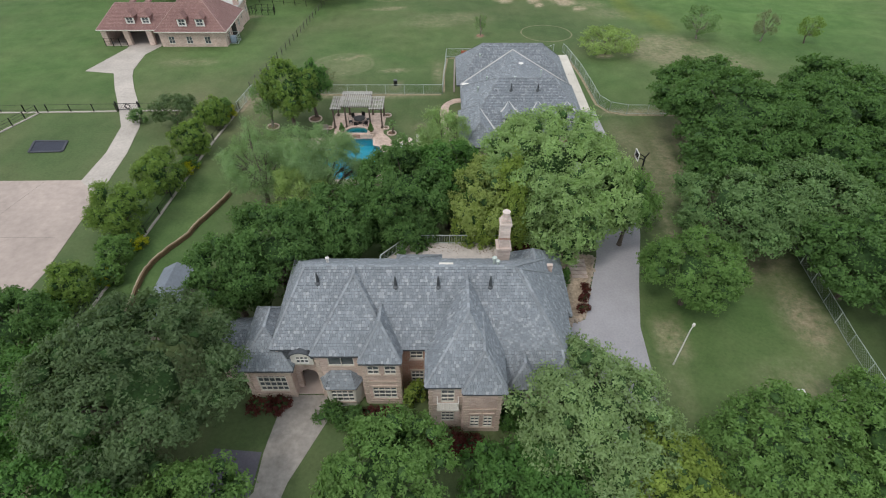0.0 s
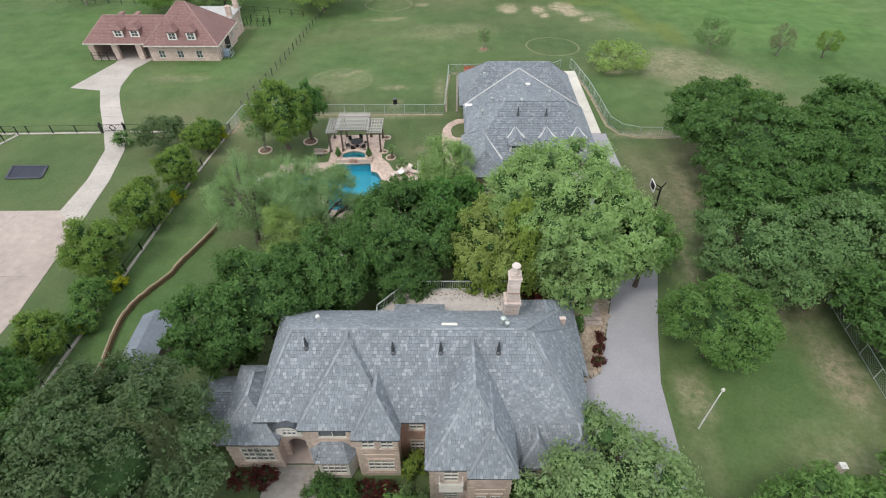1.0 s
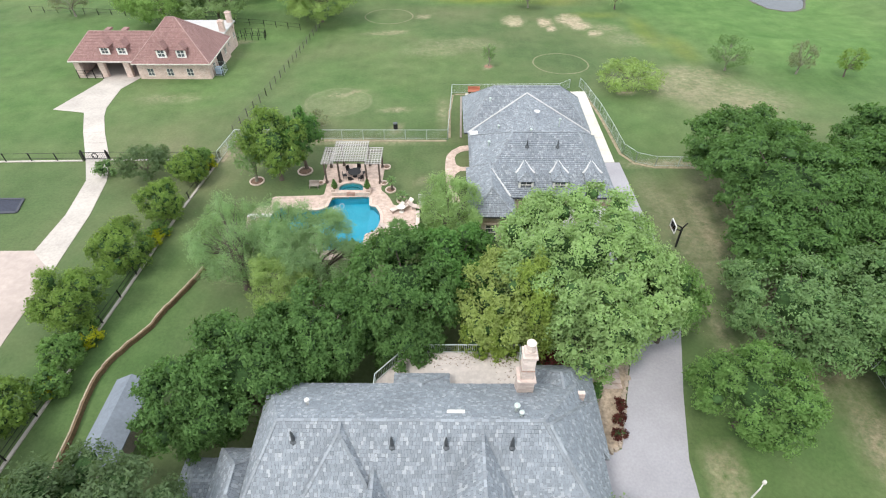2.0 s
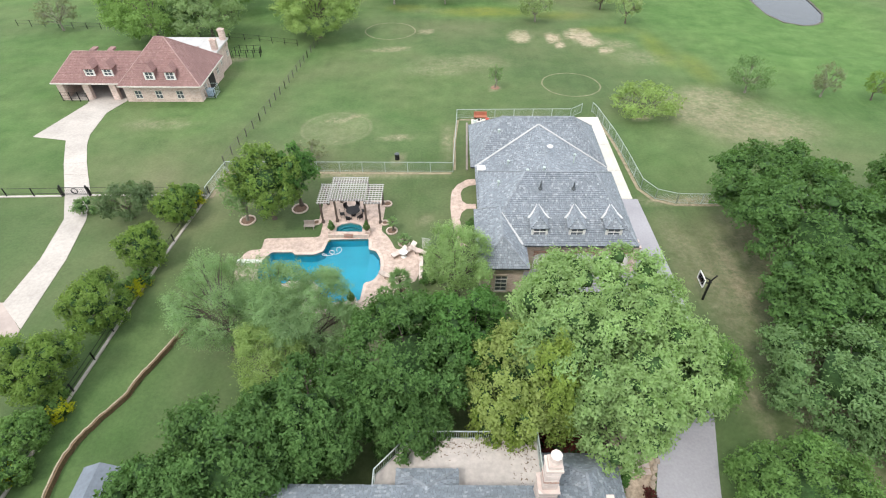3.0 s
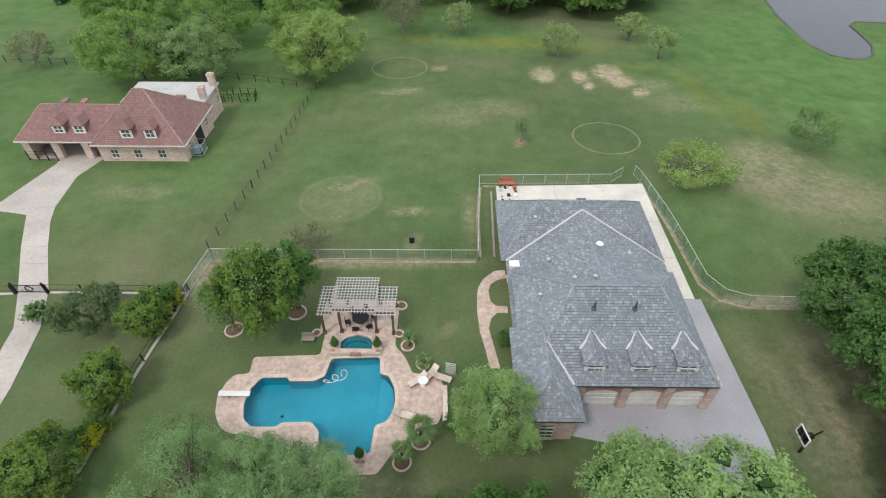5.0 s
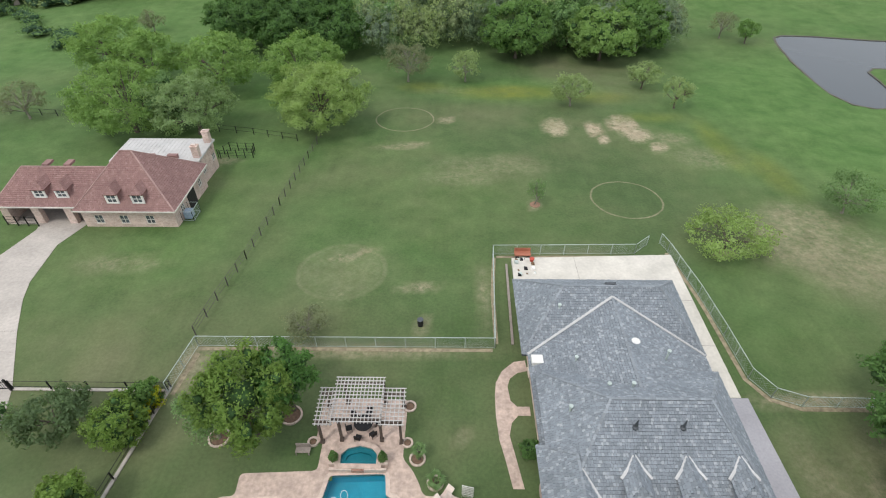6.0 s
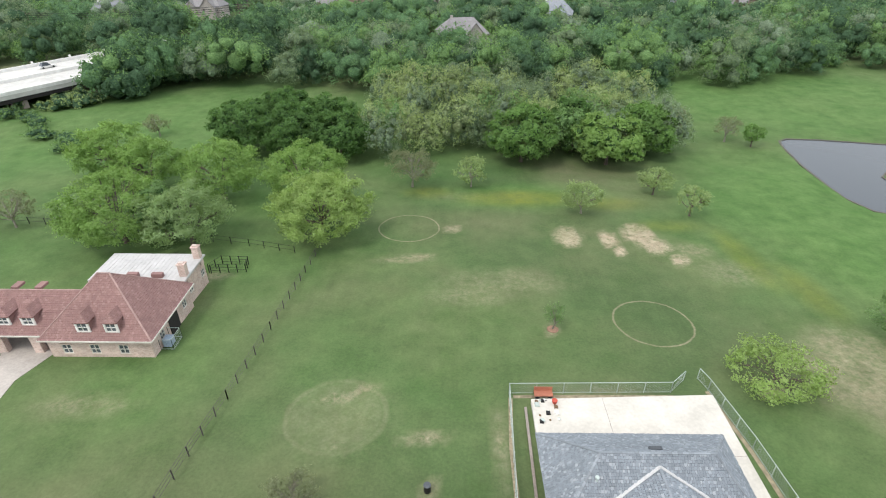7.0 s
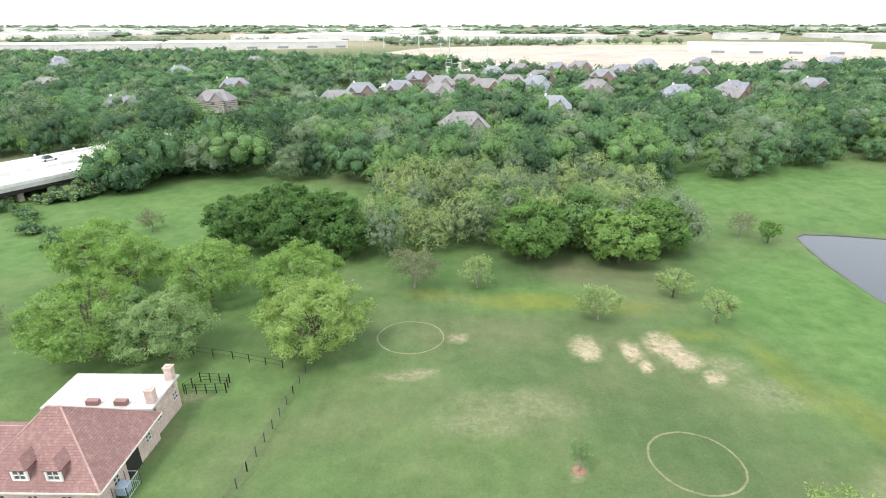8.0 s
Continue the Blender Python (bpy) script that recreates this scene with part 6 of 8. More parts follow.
round_table(-11.8, 67.7, 0.8, M_BLACKMETAL, "round dark iron dining table under the pergola")
for k in range(6):
    t = 60 * k + 15
    patio_chair(-11.8 + 1.25 * math.sin(radians(t)), 67.7 + 1.25 * math.cos(radians(t)), -t, M_BLACKMETAL, "dark iron chair round the dining table", "chairs under the pergola")
round_table(-5.5, 60.7, 0.45, M_WHITE, "small round white terrace table")


def lounger(x, y, turn, label):
    ob = thing("sun_lounger", 0, 0, 0, label, "lounger", "sun loungers")
    part("mattress", Build().hexa([(-0.3, -0.9, 0.32), (0.3, -0.9, 0.32), (0.3, 0.35, 0.32), (-0.3, 0.35, 0.32)], [(-0.3, -0.9, 0.4), (0.3, -0.9, 0.4), (0.3, 0.35, 0.4), (-0.3, 0.35, 0.4)]), M_STONE, ob)
    part("backrest", Build().hexa([(-0.3, 0.36, 0.32), (0.3, 0.36, 0.32), (0.3, 0.95, 0.72), (-0.3, 0.95, 0.72)], [(-0.3, 0.32, 0.4), (0.3, 0.32, 0.4), (0.3, 0.91, 0.8), (-0.3, 0.91, 0.8)]), M_STONE, ob)
    for lx in (-0.27, 0.27):
        for ly in (-0.8, 0.3):
            part("leg", Build().bar((lx, ly, 0), (lx, ly, 0.32), 0.05), M_WOOD, ob)
    ob.location = (x, y, 0.05)
    ob.rotation_euler = (0, 0, radians(turn))


lounger(-6.0, 61.0, -55, "buff cushioned sun lounger on the pool terrace")
lounger(-4.9, 61.6, -40, "buff cushioned sun lounger beside the white table")
lounger(-6.9, 57.6, 80, "buff cushioned sun lounger under the palm")
lounger(-3.9, 61.3, 70, "buff cushioned sun lounger by the trellis")
# bench on the grass
bench = thing("garden_bench", -16.5, 65.3, 0, "weathered grey wooden bench on the lawn", "bench")
part("seat", Build().box(-17.1, -15.9, 65.1, 65.6, 0.4, 0.46), M_WOOD, bench)
part("backrest", Build().box(-17.1, -15.9, 65.6, 65.67, 0.46, 0.95), M_WOOD, bench)
for lx in (-17.05, -16.02):
    for ly in (65.13, 65.6):
        part("leg", Build().bar((lx, ly, 0), (lx, ly, 0.4), 0.07), M_WOOD, bench)
# white trellis panels and low terrace walls
tre = thing("trellis", -3.3, 61.2, 0, "white wooden garden trellis", "trellis")
for k in range(9):
    part("slat", Build().bar((-3.5 + 0.1 * k, 61.9 - 0.02 * k, 0), (-3.5 + 0.1 * k, 61.9 - 0.02 * k, 1.7), 0.04), M_WHITE, tre)
for k in range(6):
    part("slat", Build().bar((-3.55, 61.94, 0.35 + 0.26 * k), (-2.65, 61.76, 0.35 + 0.26 * k), 0.04), M_WHITE, tre)
solid("terrace_wall", Build().hexa([(-3.75, 60.4, 0), (-3.4, 60.4, 0), (-3.3, 57.2, 0), (-3.75, 57.0, 0)], [(-3.75, 60.4, 0.5), (-3.4, 60.4, 0.5), (-3.3, 57.2, 0.5), (-3.75, 57.0, 0.5)]), M_STONE, "low buff stone seat wall edging the terrace", "wall")
# cleaner hose afloat in the pool
hose = Build()
pts = []
for k in range(60):
    t = k / 59
    a = 2 * math.pi * 2.6 * t
    pts.append((-13.5 + 1.1 * t - 0.8 * (1 - t) + 0.45 * math.cos(a), 60.9 + 1.0 * t + 0.4 * math.sin(a) * (0.4 + t), -0.06))
hose.tube(pts, 0.03, 5)
solid("pool_hose", hose, M_WHITE, "white coiled cleaner hose floating in the pool", "hose")


def stone_ring(x, y, r, group="planting rings"):
    b = Build()
    for k in range(18):
        a, c = 2 * math.pi * k / 18, 2 * math.pi * (k + 0.92) / 18
        q = [(x + rr * math.cos(t), y + rr * math.sin(t)) for rr, t in ((r - 0.08, a), (r + 0.08, a), (r + 0.08, c), (r - 0.08, c))]
        b.hexa([(px, py, -0.05) for px, py in q], [(px, py, 0.14) for px, py in q])
    ob = thing("planting_ring", x, y, 0, "round bed of dark mulch edged with pale stones", "bed", group)
    part("edging", b, M_COPING, ob)
    part("mulch", Build().lathe(x, y, [(r - 0.14, -0.05), (r - 0.14, 0.06), (0.05, 0.1)], 16), M_SOIL, ob)


for rx, ry, rr in ((-23.9, 66.6, 0.85), (-18.3, 68.8, 0.9), (-7.1, 64.9, 0.6), (-5.6, 62.9, 0.6), (-5.5, 55.5, 0.75), (-6.9, 53.7, 0.7), (-8.0, 69.8, 0.5), (-15.9, 66.3, 0.4), (-8.0, 66.3, 0.4)):
    stone_ring(rx, ry, rr)


def palm(x, y, h, n, r, label, group="palms"):
    """A short palm: a rough stem and arching fronds of narrow leaflets."""
    rng = np.random.default_rng(int(abs(x * 13 + y * 17)))
    ob = thing("palm", x, y, 0, label, "palm", group)
    part("stem", Build().tube([(x, y, 0), (x + 0.05, y, h * 0.6), (x, y, h)], [0.16, 0.12, 0.15], 8), M_BARK, ob)
    for k in range(n):
        a = 2.4 * k + rng.uniform(-0.2, 0.2)
        rise = 1.25 - 1.7 * (k + 0.5) / n
        d = Vector((math.cos(a) * math.cos(rise), math.sin(a) * math.cos(rise), math.sin(rise)))
        s = Vector((-math.sin(a), math.cos(a), 0))
        up = d.cross(s)
        c = Vector((x, y, h))
        hub = c + d * r * 0.42
        b = Build().tube([c, hub], 0.015, 4)
        for i in range(9):
            t = (i - 4) / 4 * 1.25
            e = (d * math.cos(t) + s * math.sin(t)).normalized()
            w = e.cross(up).normalized() * 0.045 * r
            tip = hub + e * r * (0.62 - 0.06 * abs(i - 4)) + Vector((0, 0, -0.16 * r))
            m = hub.lerp(tip, 0.5) + Vector((0, 0, 0.05 * r))
            b.face(hub, m + w, tip, m - w)
        part("frond", b, L_OLIVE, ob)


palm(-5.5, 55.5, 2.0, 22, 1.5, "bushy green fan palm in a stone ring")
palm(-6.9, 53.9, 1.7, 16, 1.05, "small green palm in a stone ring")
palm(-6.95, 64.9, 1.5, 16, 0.75, "small palm beside the pool terrace")
palm(-5.55, 62.9, 0.6, 16, 0.95, "low cycad in a stone ring")


# ---- fences ----
M_MESHWIRE = surface("wire_mesh", (0.36, 0.41, 0.38), 0.5, 20, 2, 0.1, 0.5)


def chain_fence(pts, h, label, group="wire fences", step=3.0, top=True):
    """Galvanised posts and top rail with woven wire between."""
    ob = thing("wire_fence", *pts[0], land(*pts[0]), label, "fence", group)
    for (ax, ay), (bx, by) in zip(pts, pts[1:]):
        run = math.hypot(bx - ax, by - ay)
        n = max(1, round(run / step))
        wire = Build()
        for k in range(n + 1):
            t = k / n
            x, y = ax + (bx - ax) * t, ay + (by - ay) * t
            g = land(x, y)
            part("post", Build().tube([(x, y, g - 0.2), (x, y, g + h)], 0.045, 6), M_GALV, ob)
        for hh, w in ((h, 0.05), (0.12, 0.03)):
            part("rail", Build().bar((ax, ay, land(ax, ay) + hh), (bx, by, land(bx, by) + hh), w), M_GALV, ob)
        m = max(2, int(run / 0.3))
        for k in range(m):
            for s in (-1, 1):
                t0, t1 = k / m, min(max((k + s * 4.5) / m, 0), 1)
                f = abs(t1 - t0) * m / 4.5
                p = (ax + (bx - ax) * t0, ay + (by - ay) * t0)
                q = (ax + (bx - ax) * t1, ay + (by - ay) * t1)
                wire.bar((*p, land(*p) + 0.12), (*q, land(*q) + 0.12 + (h - 0.12) * f), 0.012)
        tagged(part("wire", wire, M_MESHWIRE, ob, "woven wire"), kind="stuff")
    return ob


chain_fence([(-30.0, 71.0), (-29.2, 76.4), (-0.1, 76.5), (0.6, 91.2), (17.6, 91.6), (19.6, 93.4)], 1.5, "galvanised wire fence with an open gate leaf")
chain_fence([(21.3, 93.8), (21.7, 92.0), (22.5, 84.2), (22.9, 78.3), (23.2, 73.2), (24.4, 71.1), (26.7, 70.2), (32.6, 70.1), (44, 70.0)], 1.5, "galvanised wire fence along the field")
chain_fence([(37.2, 42), (36.6, 34), (36.2, 29), (35.9, 20), (36.2, 10)], 1.5, "galvanised wire fence beside the side lawn")
# worn earth under the wire fences
M_WORN = surface("worn_earth", (0.29, 0.245, 0.165), 0.95, 2.0, 0.5, 0.4, 0, 0.5)
for ring in ([(-29.0, 76.1), (-20, 76.2), (-9, 76.15), (-0.3, 76.2)], [(0.1, 77), (0.15, 84), (0.7, 90.6)], [(1.0, 90.75), (9, 90.9), (17.8, 91.0)], [(21.5, 91.8), (22.25, 84.2), (22.6, 78.3), (22.9, 73.1), (24.2, 70.9), (26.6, 69.95), (34.8, 69.9)], [(-29.6, 70.8), (-28.9, 75.5)]):
    line = [(a[0] + (c[0] - a[0]) * k / 6, a[1] + (c[1] - a[1]) * k / 6) for a, c in zip(ring, ring[1:]) for k in range(6)] + ring[-1:]
    strip = Build().ribbon(line, 0.42, -0.25, 0.02)
    strip.v = [(x, y, z + land(x, y)) for x, y, z in strip.v]
    tagged(new("worn_strip", mesh_of("worn_strip", strip, M_WORN)), "trodden bare earth under the wire fence", "earth", kind="structure")


def iron_fence(pts, h, step, label, rails=(0.35, 0.7, 1.0), kerb=False, w=0.05, group="iron fences", metal=None):
    ob = thing("iron_fence", *pts[0], land(*pts[0]), label, "fence", group)
    for (ax, ay), (bx, by) in zip(pts, pts[1:]):
        n = max(1, round(math.hypot(bx - ax, by - ay) / step))
        for k in range(n + 1):
            t = k / n
            x, y = ax + (bx - ax) * t, ay + (by - ay) * t
            part("post", Build().box(x - w, x + w, y - w, y + w, land(x, y) - 0.3, land(x, y) + h), metal or M_BLACKMETAL, ob)
            if k < n:
                x2, y2 = ax + (bx - ax) * (k + 1) / n, ay + (by - ay) * (k + 1) / n
                for r in rails:
                    part("rail", Build().bar((x, y, land(x, y) + h * r), (x2, y2, land(x2, y2) + h * r), 0.032), metal or M_BLACKMETAL, ob)
        if kerb:
            part("kerb", Build().bar((ax, ay, 0.03), (bx, by, 0.03), 0.28, 0.16), M_CONCRETE, ob, "pale concrete kerb")
    return ob


M_PIPE = surface("weathered_pipe", (0.085, 0.078, 0.07), 0.7, 12, 1, 0.3)
iron_fence([(-30.0, 77.8), (-28.6, 90.0), (-27.7, 102.0), (-26.8, 116.0), (-26.3, 123.5)], 1.35, 2.45, "dark pipe fence across the field", w=0.045, metal=M_PIPE)
iron_fence([(-30.0, 71.6), (-30.7, 66), (-31.4, 59.8), (-32.3, 47.2), (-33.4, 34.4), (-34.0, 27)], 1.15, 3.2, "low dark iron fence on a concrete kerb", (0.5, 0.95), True)
iron_fence([(-44.3, 71.2), (-30.1, 71.2)], 1.3, 3.5, "dark iron fence on a concrete kerb", (0.35, 0.95), True)
iron_fence([(-75, 70.6), (-61.0, 70.6), (-47.8, 71.0)], 1.3, 3.2, "dark iron fence beyond the lawn", (0.35, 0.95), True)
iron_fence([(-59.0, 70.4), (-61.5, 65.0), (-66, 57)], 1.3, 2.2, "dark iron fence round the lawn corner", (0.35, 0.65, 0.95), True)
iron_fence([(-41.0, 116.0), (-40.0, 118.6), (-36.0, 118.4), (-35.6, 116.2), (-40.6, 115.8)], 1.5, 1.4, "small dark pipe corral beside the stable", (0.3, 0.6, 0.95))
iron_fence([(-92, 134), (-70, 131.5), (-38.0, 124.6), (-30, 122.2)], 1.3, 3.2, "dark pipe fence behind the stable", (0.4, 0.95))
iron_fence([(-61.6, 96.8), (-57.4, 96.5)], 1.5, 1.4, "dark iron gate before the carport", (0.3, 0.6, 0.95))
# the drive gate with its round emblem
gate = thing("drive_gate", -46, 71.1, 0, "closed dark iron drive gate with a round emblem", "gate")
for gx in (-47.6, -44.4):
    part("gate_post", Build().box(gx - 0.08, gx + 0.08, 71.0, 71.16, 0, 1.6), M_BLACKMETAL, gate)
for gz in (0.3, 1.25):
    part("gate_rail", Build().bar((-47.5, 71.08, gz), (-44.5, 71.08, gz), 0.06), M_BLACKMETAL, gate)
em = Build()
for k in range(16):
    a, c = 2 * math.pi * k / 16, 2 * math.pi * (k + 1) / 16
    em.bar((-46 + 0.36 * math.cos(a), 71.05, 0.78 + 0.36 * math.sin(a)), (-46 + 0.36 * math.cos(c), 71.05, 0.78 + 0.36 * math.sin(c)), 0.08)
part("emblem", em, M_BLACKMETAL, gate)
for k in range(13):
    part("gate_bar", Build().bar((-47.4 + 0.235 * k, 71.08, 0.3), (-47.4 + 0.235 * k, 71.08, 1.25), 0.025), M_BLACKMETAL, gate)

# curved rusty retaining wall
RW = [(-25.3, 51.2), (-25.6, 50.1), (-26.6, 47.2), (-27.4, 45.2), (-27.8, 43.4), (-28.9, 41.6), (-29.9, 39.6), (-30.2, 38.0), (-30.1, 35.5), (-29.6, 31.6), (-29.3, 27)]
rng_w = random.Random(31)
RWF = []
for (ax, ay), (bx, by) in zip(RW, RW[1:]):
    RWF += [(ax + (bx - ax) * k / 6 + rng_w.uniform(-0.05, 0.05), ay + (by - ay) * k / 6) for k in range(6)]
RWF.append(RW[-1])
solid("retaining_wall", Build().ribbon(RWF, 0.26, -0.1, 0.5), M_RUST, "low curved rust-brown stone retaining wall", "wall")
solid("wall_coping", Build().ribbon([(x - 0.07 + rng_w.uniform(-0.02, 0.02), y) for x, y in RWF], 0.12, 0.5, 0.56), surface("wall_cap_stone", (0.40, 0.34, 0.245), 0.9, 5, 0.7, 0.25), "pale stone coping on the retaining wall", "coping")

# shed with a blue-grey roof
shed = thing("shed", -25.6, 33, 0, "long shed with a blue-grey metal roof", "shed")
part("shed_wall", Build().box(-26.6, -24.4, 29.5, 36.2, 0, 2.2), M_WOOD, shed)
part("shed_roof", Build().hexa([(-27.0, 29.0, 2.1), (-25.5, 29.0, 2.9), (-25.5, 36.5, 2.9), (-27.0, 36.5, 2.1)], [(-27.0, 29.0, 2.2), (-25.5, 29.0, 3.02), (-25.5, 36.5, 3.02), (-27.0, 36.5, 2.2)]).hexa([(-25.5, 29.0, 2.9), (-24.0, 29.0, 2.1), (-24.0, 36.5, 2.1), (-25.5, 36.5, 2.9)], [(-25.5, 29.0, 3.02), (-24.0, 29.0, 2.2), (-24.0, 36.5, 2.2), (-25.5, 36.5, 3.02)]), M_BLUEGREYROOF, shed)

# sunken trampoline
tramp = thing("trampoline", -52.8, 61.5, 0, "dark sunken rectangular trampoline in the lawn", "trampoline")
TR = [(-55.3, 62.8), (-50.9, 62.8), (-50.3, 60.3), (-54.6, 60.1)]
part("mat", Build().slab(TR, 0.0, 0.08), surface("trampoline_mat", (0.03, 0.035, 0.055), 0.7), tramp)
tf = Build()
for i in range(4):
    tf.bar((*TR[i - 1], 0.1), (*TR[i], 0.1), 0.3, 0.1)
part("pad", tf, surface("trampoline_pad", (0.06, 0.065, 0.08), 0.7), tramp)

# basketball hoop
hoop = thing("basketball_hoop", 24.4, 54.9, 0, "basketball hoop with a clear board on a black post", "basketball hoop")
part("post", Build().bar((24.6, 54.9, 0), (24.5, 54.9, 2.6), 0.16), M_BLACKMETAL, hoop)
part("arm", Build().bar((24.5, 54.8, 2.4), (23.4, 54.5, 3.0), 0.1).bar((24.5, 55.0, 2.7), (23.4, 54.7, 3.5), 0.1).bar((24.5, 54.7, 2.6), (24.5, 55.2, 2.6), 0.12).bar((24.5, 54.9, 2.6), (24.9, 54.9, 3.4), 0.1), M_BLACKMETAL, hoop)
bd_ = Build()
for a, c in (((23.35, 53.95, 2.75), (23.35, 55.3, 2.75)), ((23.35, 53.95, 3.7), (23.35, 55.3, 3.7)), ((23.35, 53.95, 2.75), (23.35, 53.95, 3.7)), ((23.35, 55.3, 2.75), (23.35, 55.3, 3.7))):
    bd_.bar(a, c, 0.09)
BRD = part("board_frame", bd_, M_WHITE, hoop)
part("board", Build().box(23.335, 23.355, 53.97, 55.28, 2.78, 3.67), water_material("clear_acrylic", (0.86, 0.9, 0.9)), BRD, "clear acrylic board")
rim_ = Build()
for k in range(14):
    a, c = 2 * math.pi * k / 14, 2 * math.pi * (k + 1) / 14
    rim_.bar((23.05 + 0.23 * math.cos(a), 54.6 + 0.23 * math.sin(a), 3.05), (23.05 + 0.23 * math.cos(c), 54.6 + 0.23 * math.sin(c), 3.05), 0.03)
part("rim", rim_, M_RUST, hoop)

# lamp post on the side lawn
lamp = thing("lamp_post", 19.95, 26.9, 0, "thin white lamp post on the side lawn", "lamp post")
part("pole", Build().tube([(19.95, 26.9, 0), (19.95, 26.95, 4.8)], [0.07, 0.05], 8), M_WHITE, lamp)
part("arm", Build().bar((19.95, 26.95, 4.6), (20.2, 27.2, 5.0), 0.06), M_WHITE, lamp)
part("head", Build().lathe(20.2, 27.2, [(0.07, 4.92), (0.13, 5.0), (0.11, 5.2), (0.03, 5.28)], 10), M_TRIM, lamp)
# white caps of the boundary posts
for px in (28.6, 32.4):
    ob = thing("boundary_post", px, 23.2, 0, "buff stone boundary post with a white cap", "post", "boundary posts")
    part("shaft", Build().box(px - 0.22, px + 0.22, 23.0, 23.44, 0, 1.5), M_STONE, ob)
    part("cap", Build().box(px - 0.24, px + 0.24, 22.98, 23.46, 1.5, 1.62).hexa([(px - 0.18, 23.04, 1.62), (px + 0.18, 23.04, 1.62), (px + 0.18, 23.40, 1.62), (px - 0.18, 23.40, 1.62)], [(px - 0.05, 23.17, 1.8), (px + 0.05, 23.17, 1.8), (px + 0.05, 23.27, 1.8), (px - 0.05, 23.27, 1.8)]), M_WHITE, ob)

# gravel bed beside the house
BED = [(11.1, 31.25), (11.6, 31.3), (13.2, 32.1), (13.9, 34.0), (14.8, 36.9), (15.9, 40.1), (13.4, 41.0), (11.3, 40.4), (11.1, 37.4)]
paving("gravel_bed", fillet(BED, 0.6, 3), surface("bed_gravel", (0.46, 0.37, 0.28), 0.95, 4, 0.5, 0.35, 0, 0.8), "pale gravel bed beside the drive", "bed", 0.07, 0.3)
rk = random.Random(12)
for k in range(46):
    t = k / 46
    i = int(t * 5)
    a, c = Vector(BED[1 + i]), Vector(BED[2 + i])
    p = a.lerp(c, t * 5 - i) + Vector((rk.uniform(-0.25, 0.05), rk.uniform(-0.15, 0.15)))
    s = rk.uniform(0.14, 0.3)
    q = [(p.x + s * rk.uniform(0.7, 1.2) * math.cos(j * 1.047), p.y + s * rk.uniform(0.7, 1.2) * math.sin(j * 1.047)) for j in range(6)]
    solid("edging_stone", Build().hexa([(x, y, 0.02) for x, y in q], [(p.x + (x - p.x) * 0.6, p.y + (y - p.y) * 0.6, 0.07 + s * 0.7) for x, y in q]), M_GRAVEL, "pale rounded edging stone of the gravel bed", "stone", "edging stones")
for k in range(5):
    solid("garden_step", Build().box(13.0 - 0.05 * k, 14.6, 37.2 + 0.5 * k, 37.6 + 0.5 * k, 0.0, 0.12 + 0.06 * k), M_STONE, "buff stone garden step in the gravel", "step", "garden steps")


def shrub(x, y, h, r, leaf, label, group="", size=0.1, z=0.0, dens=1.0):
    return tree(x, y, h, r, leaf, label, size, dens, base=0.02, lobes=9, limbs=3, category="shrub", name="shrub", group=group, z=z)


for sx, sy in ((14.0, 35.5), (13.6, 34.1), (13.2, 32.9)):
    shrub(sx, sy, 0.8, 0.5, L_RED, "small maroon shrub in the gravel bed", "maroon shrubs", z=0.05)
shrub(12.0, 36.2, 1.9, 0.6, L_OAKMID, "clipped green column shrub by the wall", z=0.05)
shrub(8.6, 38.6, 2.6, 1.5, L_RED, "dark maroon shrub behind the house")
shrub(7.2, 38.8, 2.4, 1.3, L_RED, "dark maroon shrub beside the terrace")
# front planting
shrub(-2.2, 23.4, 2.4, 0.8, L_YELLOW, "bright yellow-green conifer by the front wall")
shrub(-2.3, 20.6, 1.1, 1.3, L_GREY, "clipped pale green round shrub")
shrub(-5.4, 21.6, 1.0, 0.9, L_RED, "dark red shrub under the front window", "front red shrubs")
shrub(-4.0, 21.6, 1.1, 0.8, L_RED, "dark red shrub under the front window", "front red shrubs")
shrub(0.2, 19.4, 1.3, 1.2, L_RED, "dark red shrub before the front wing", "front red shrubs")
shrub(2.0, 19.2, 1.2, 1.0, L_RED, "dark red shrub before the front wing", "front red shrubs")
shrub(-14.6, 22.7, 0.8, 0.9, L_RED, "dark red shrub under the arched window", "front red shrubs")
shrub(-13.1, 22.8, 0.8, 0.8, L_RED, "dark red shrub under the arched window", "front red shrubs")
shrub(-9.0, 21.9, 1.2, 1.0, L_OAK, "dark green shrub beside the entrance")
shrub(-7.4, 21.6, 1.5, 1.1, L_OAK, "dark green shrub under the bay window")
shrub(4.9, 21.6, 1.4, 1.0, L_OAKMID, "green shrub beside the front wing")
shrub(6.6, 21.4, 1.6, 1.2, L_OAKMID, "green shrub under the east window")
# garage planting
shrub(2.0, 65.6, 1.3, 0.8, L_OAK, "dark rounded shrub beside the garage wall")
shrub(-2.9, 57.0, 1.1, 0.7, L_OAK, "dark shrub by the terrace wall")
# yellow broom along the hedge
for fx, fy in ((-31.6, 56.2), (-32.0, 54.6), (-32.6, 41.8), (-31.0, 68.6), (-30.8, 70.0), (-33.4, 36.4)):
    shrub(fx, fy, 1.3, 0.9, M_FLOWER, "broom shrub with yellow blossom along the hedge", "yellow broom", size=0.09, dens=0.6)
    shrub(fx - 0.4, fy + 0.5, 1.5, 1.1, L_BRIGHT, "green broom shrub along the hedge", "green broom", size=0.1)
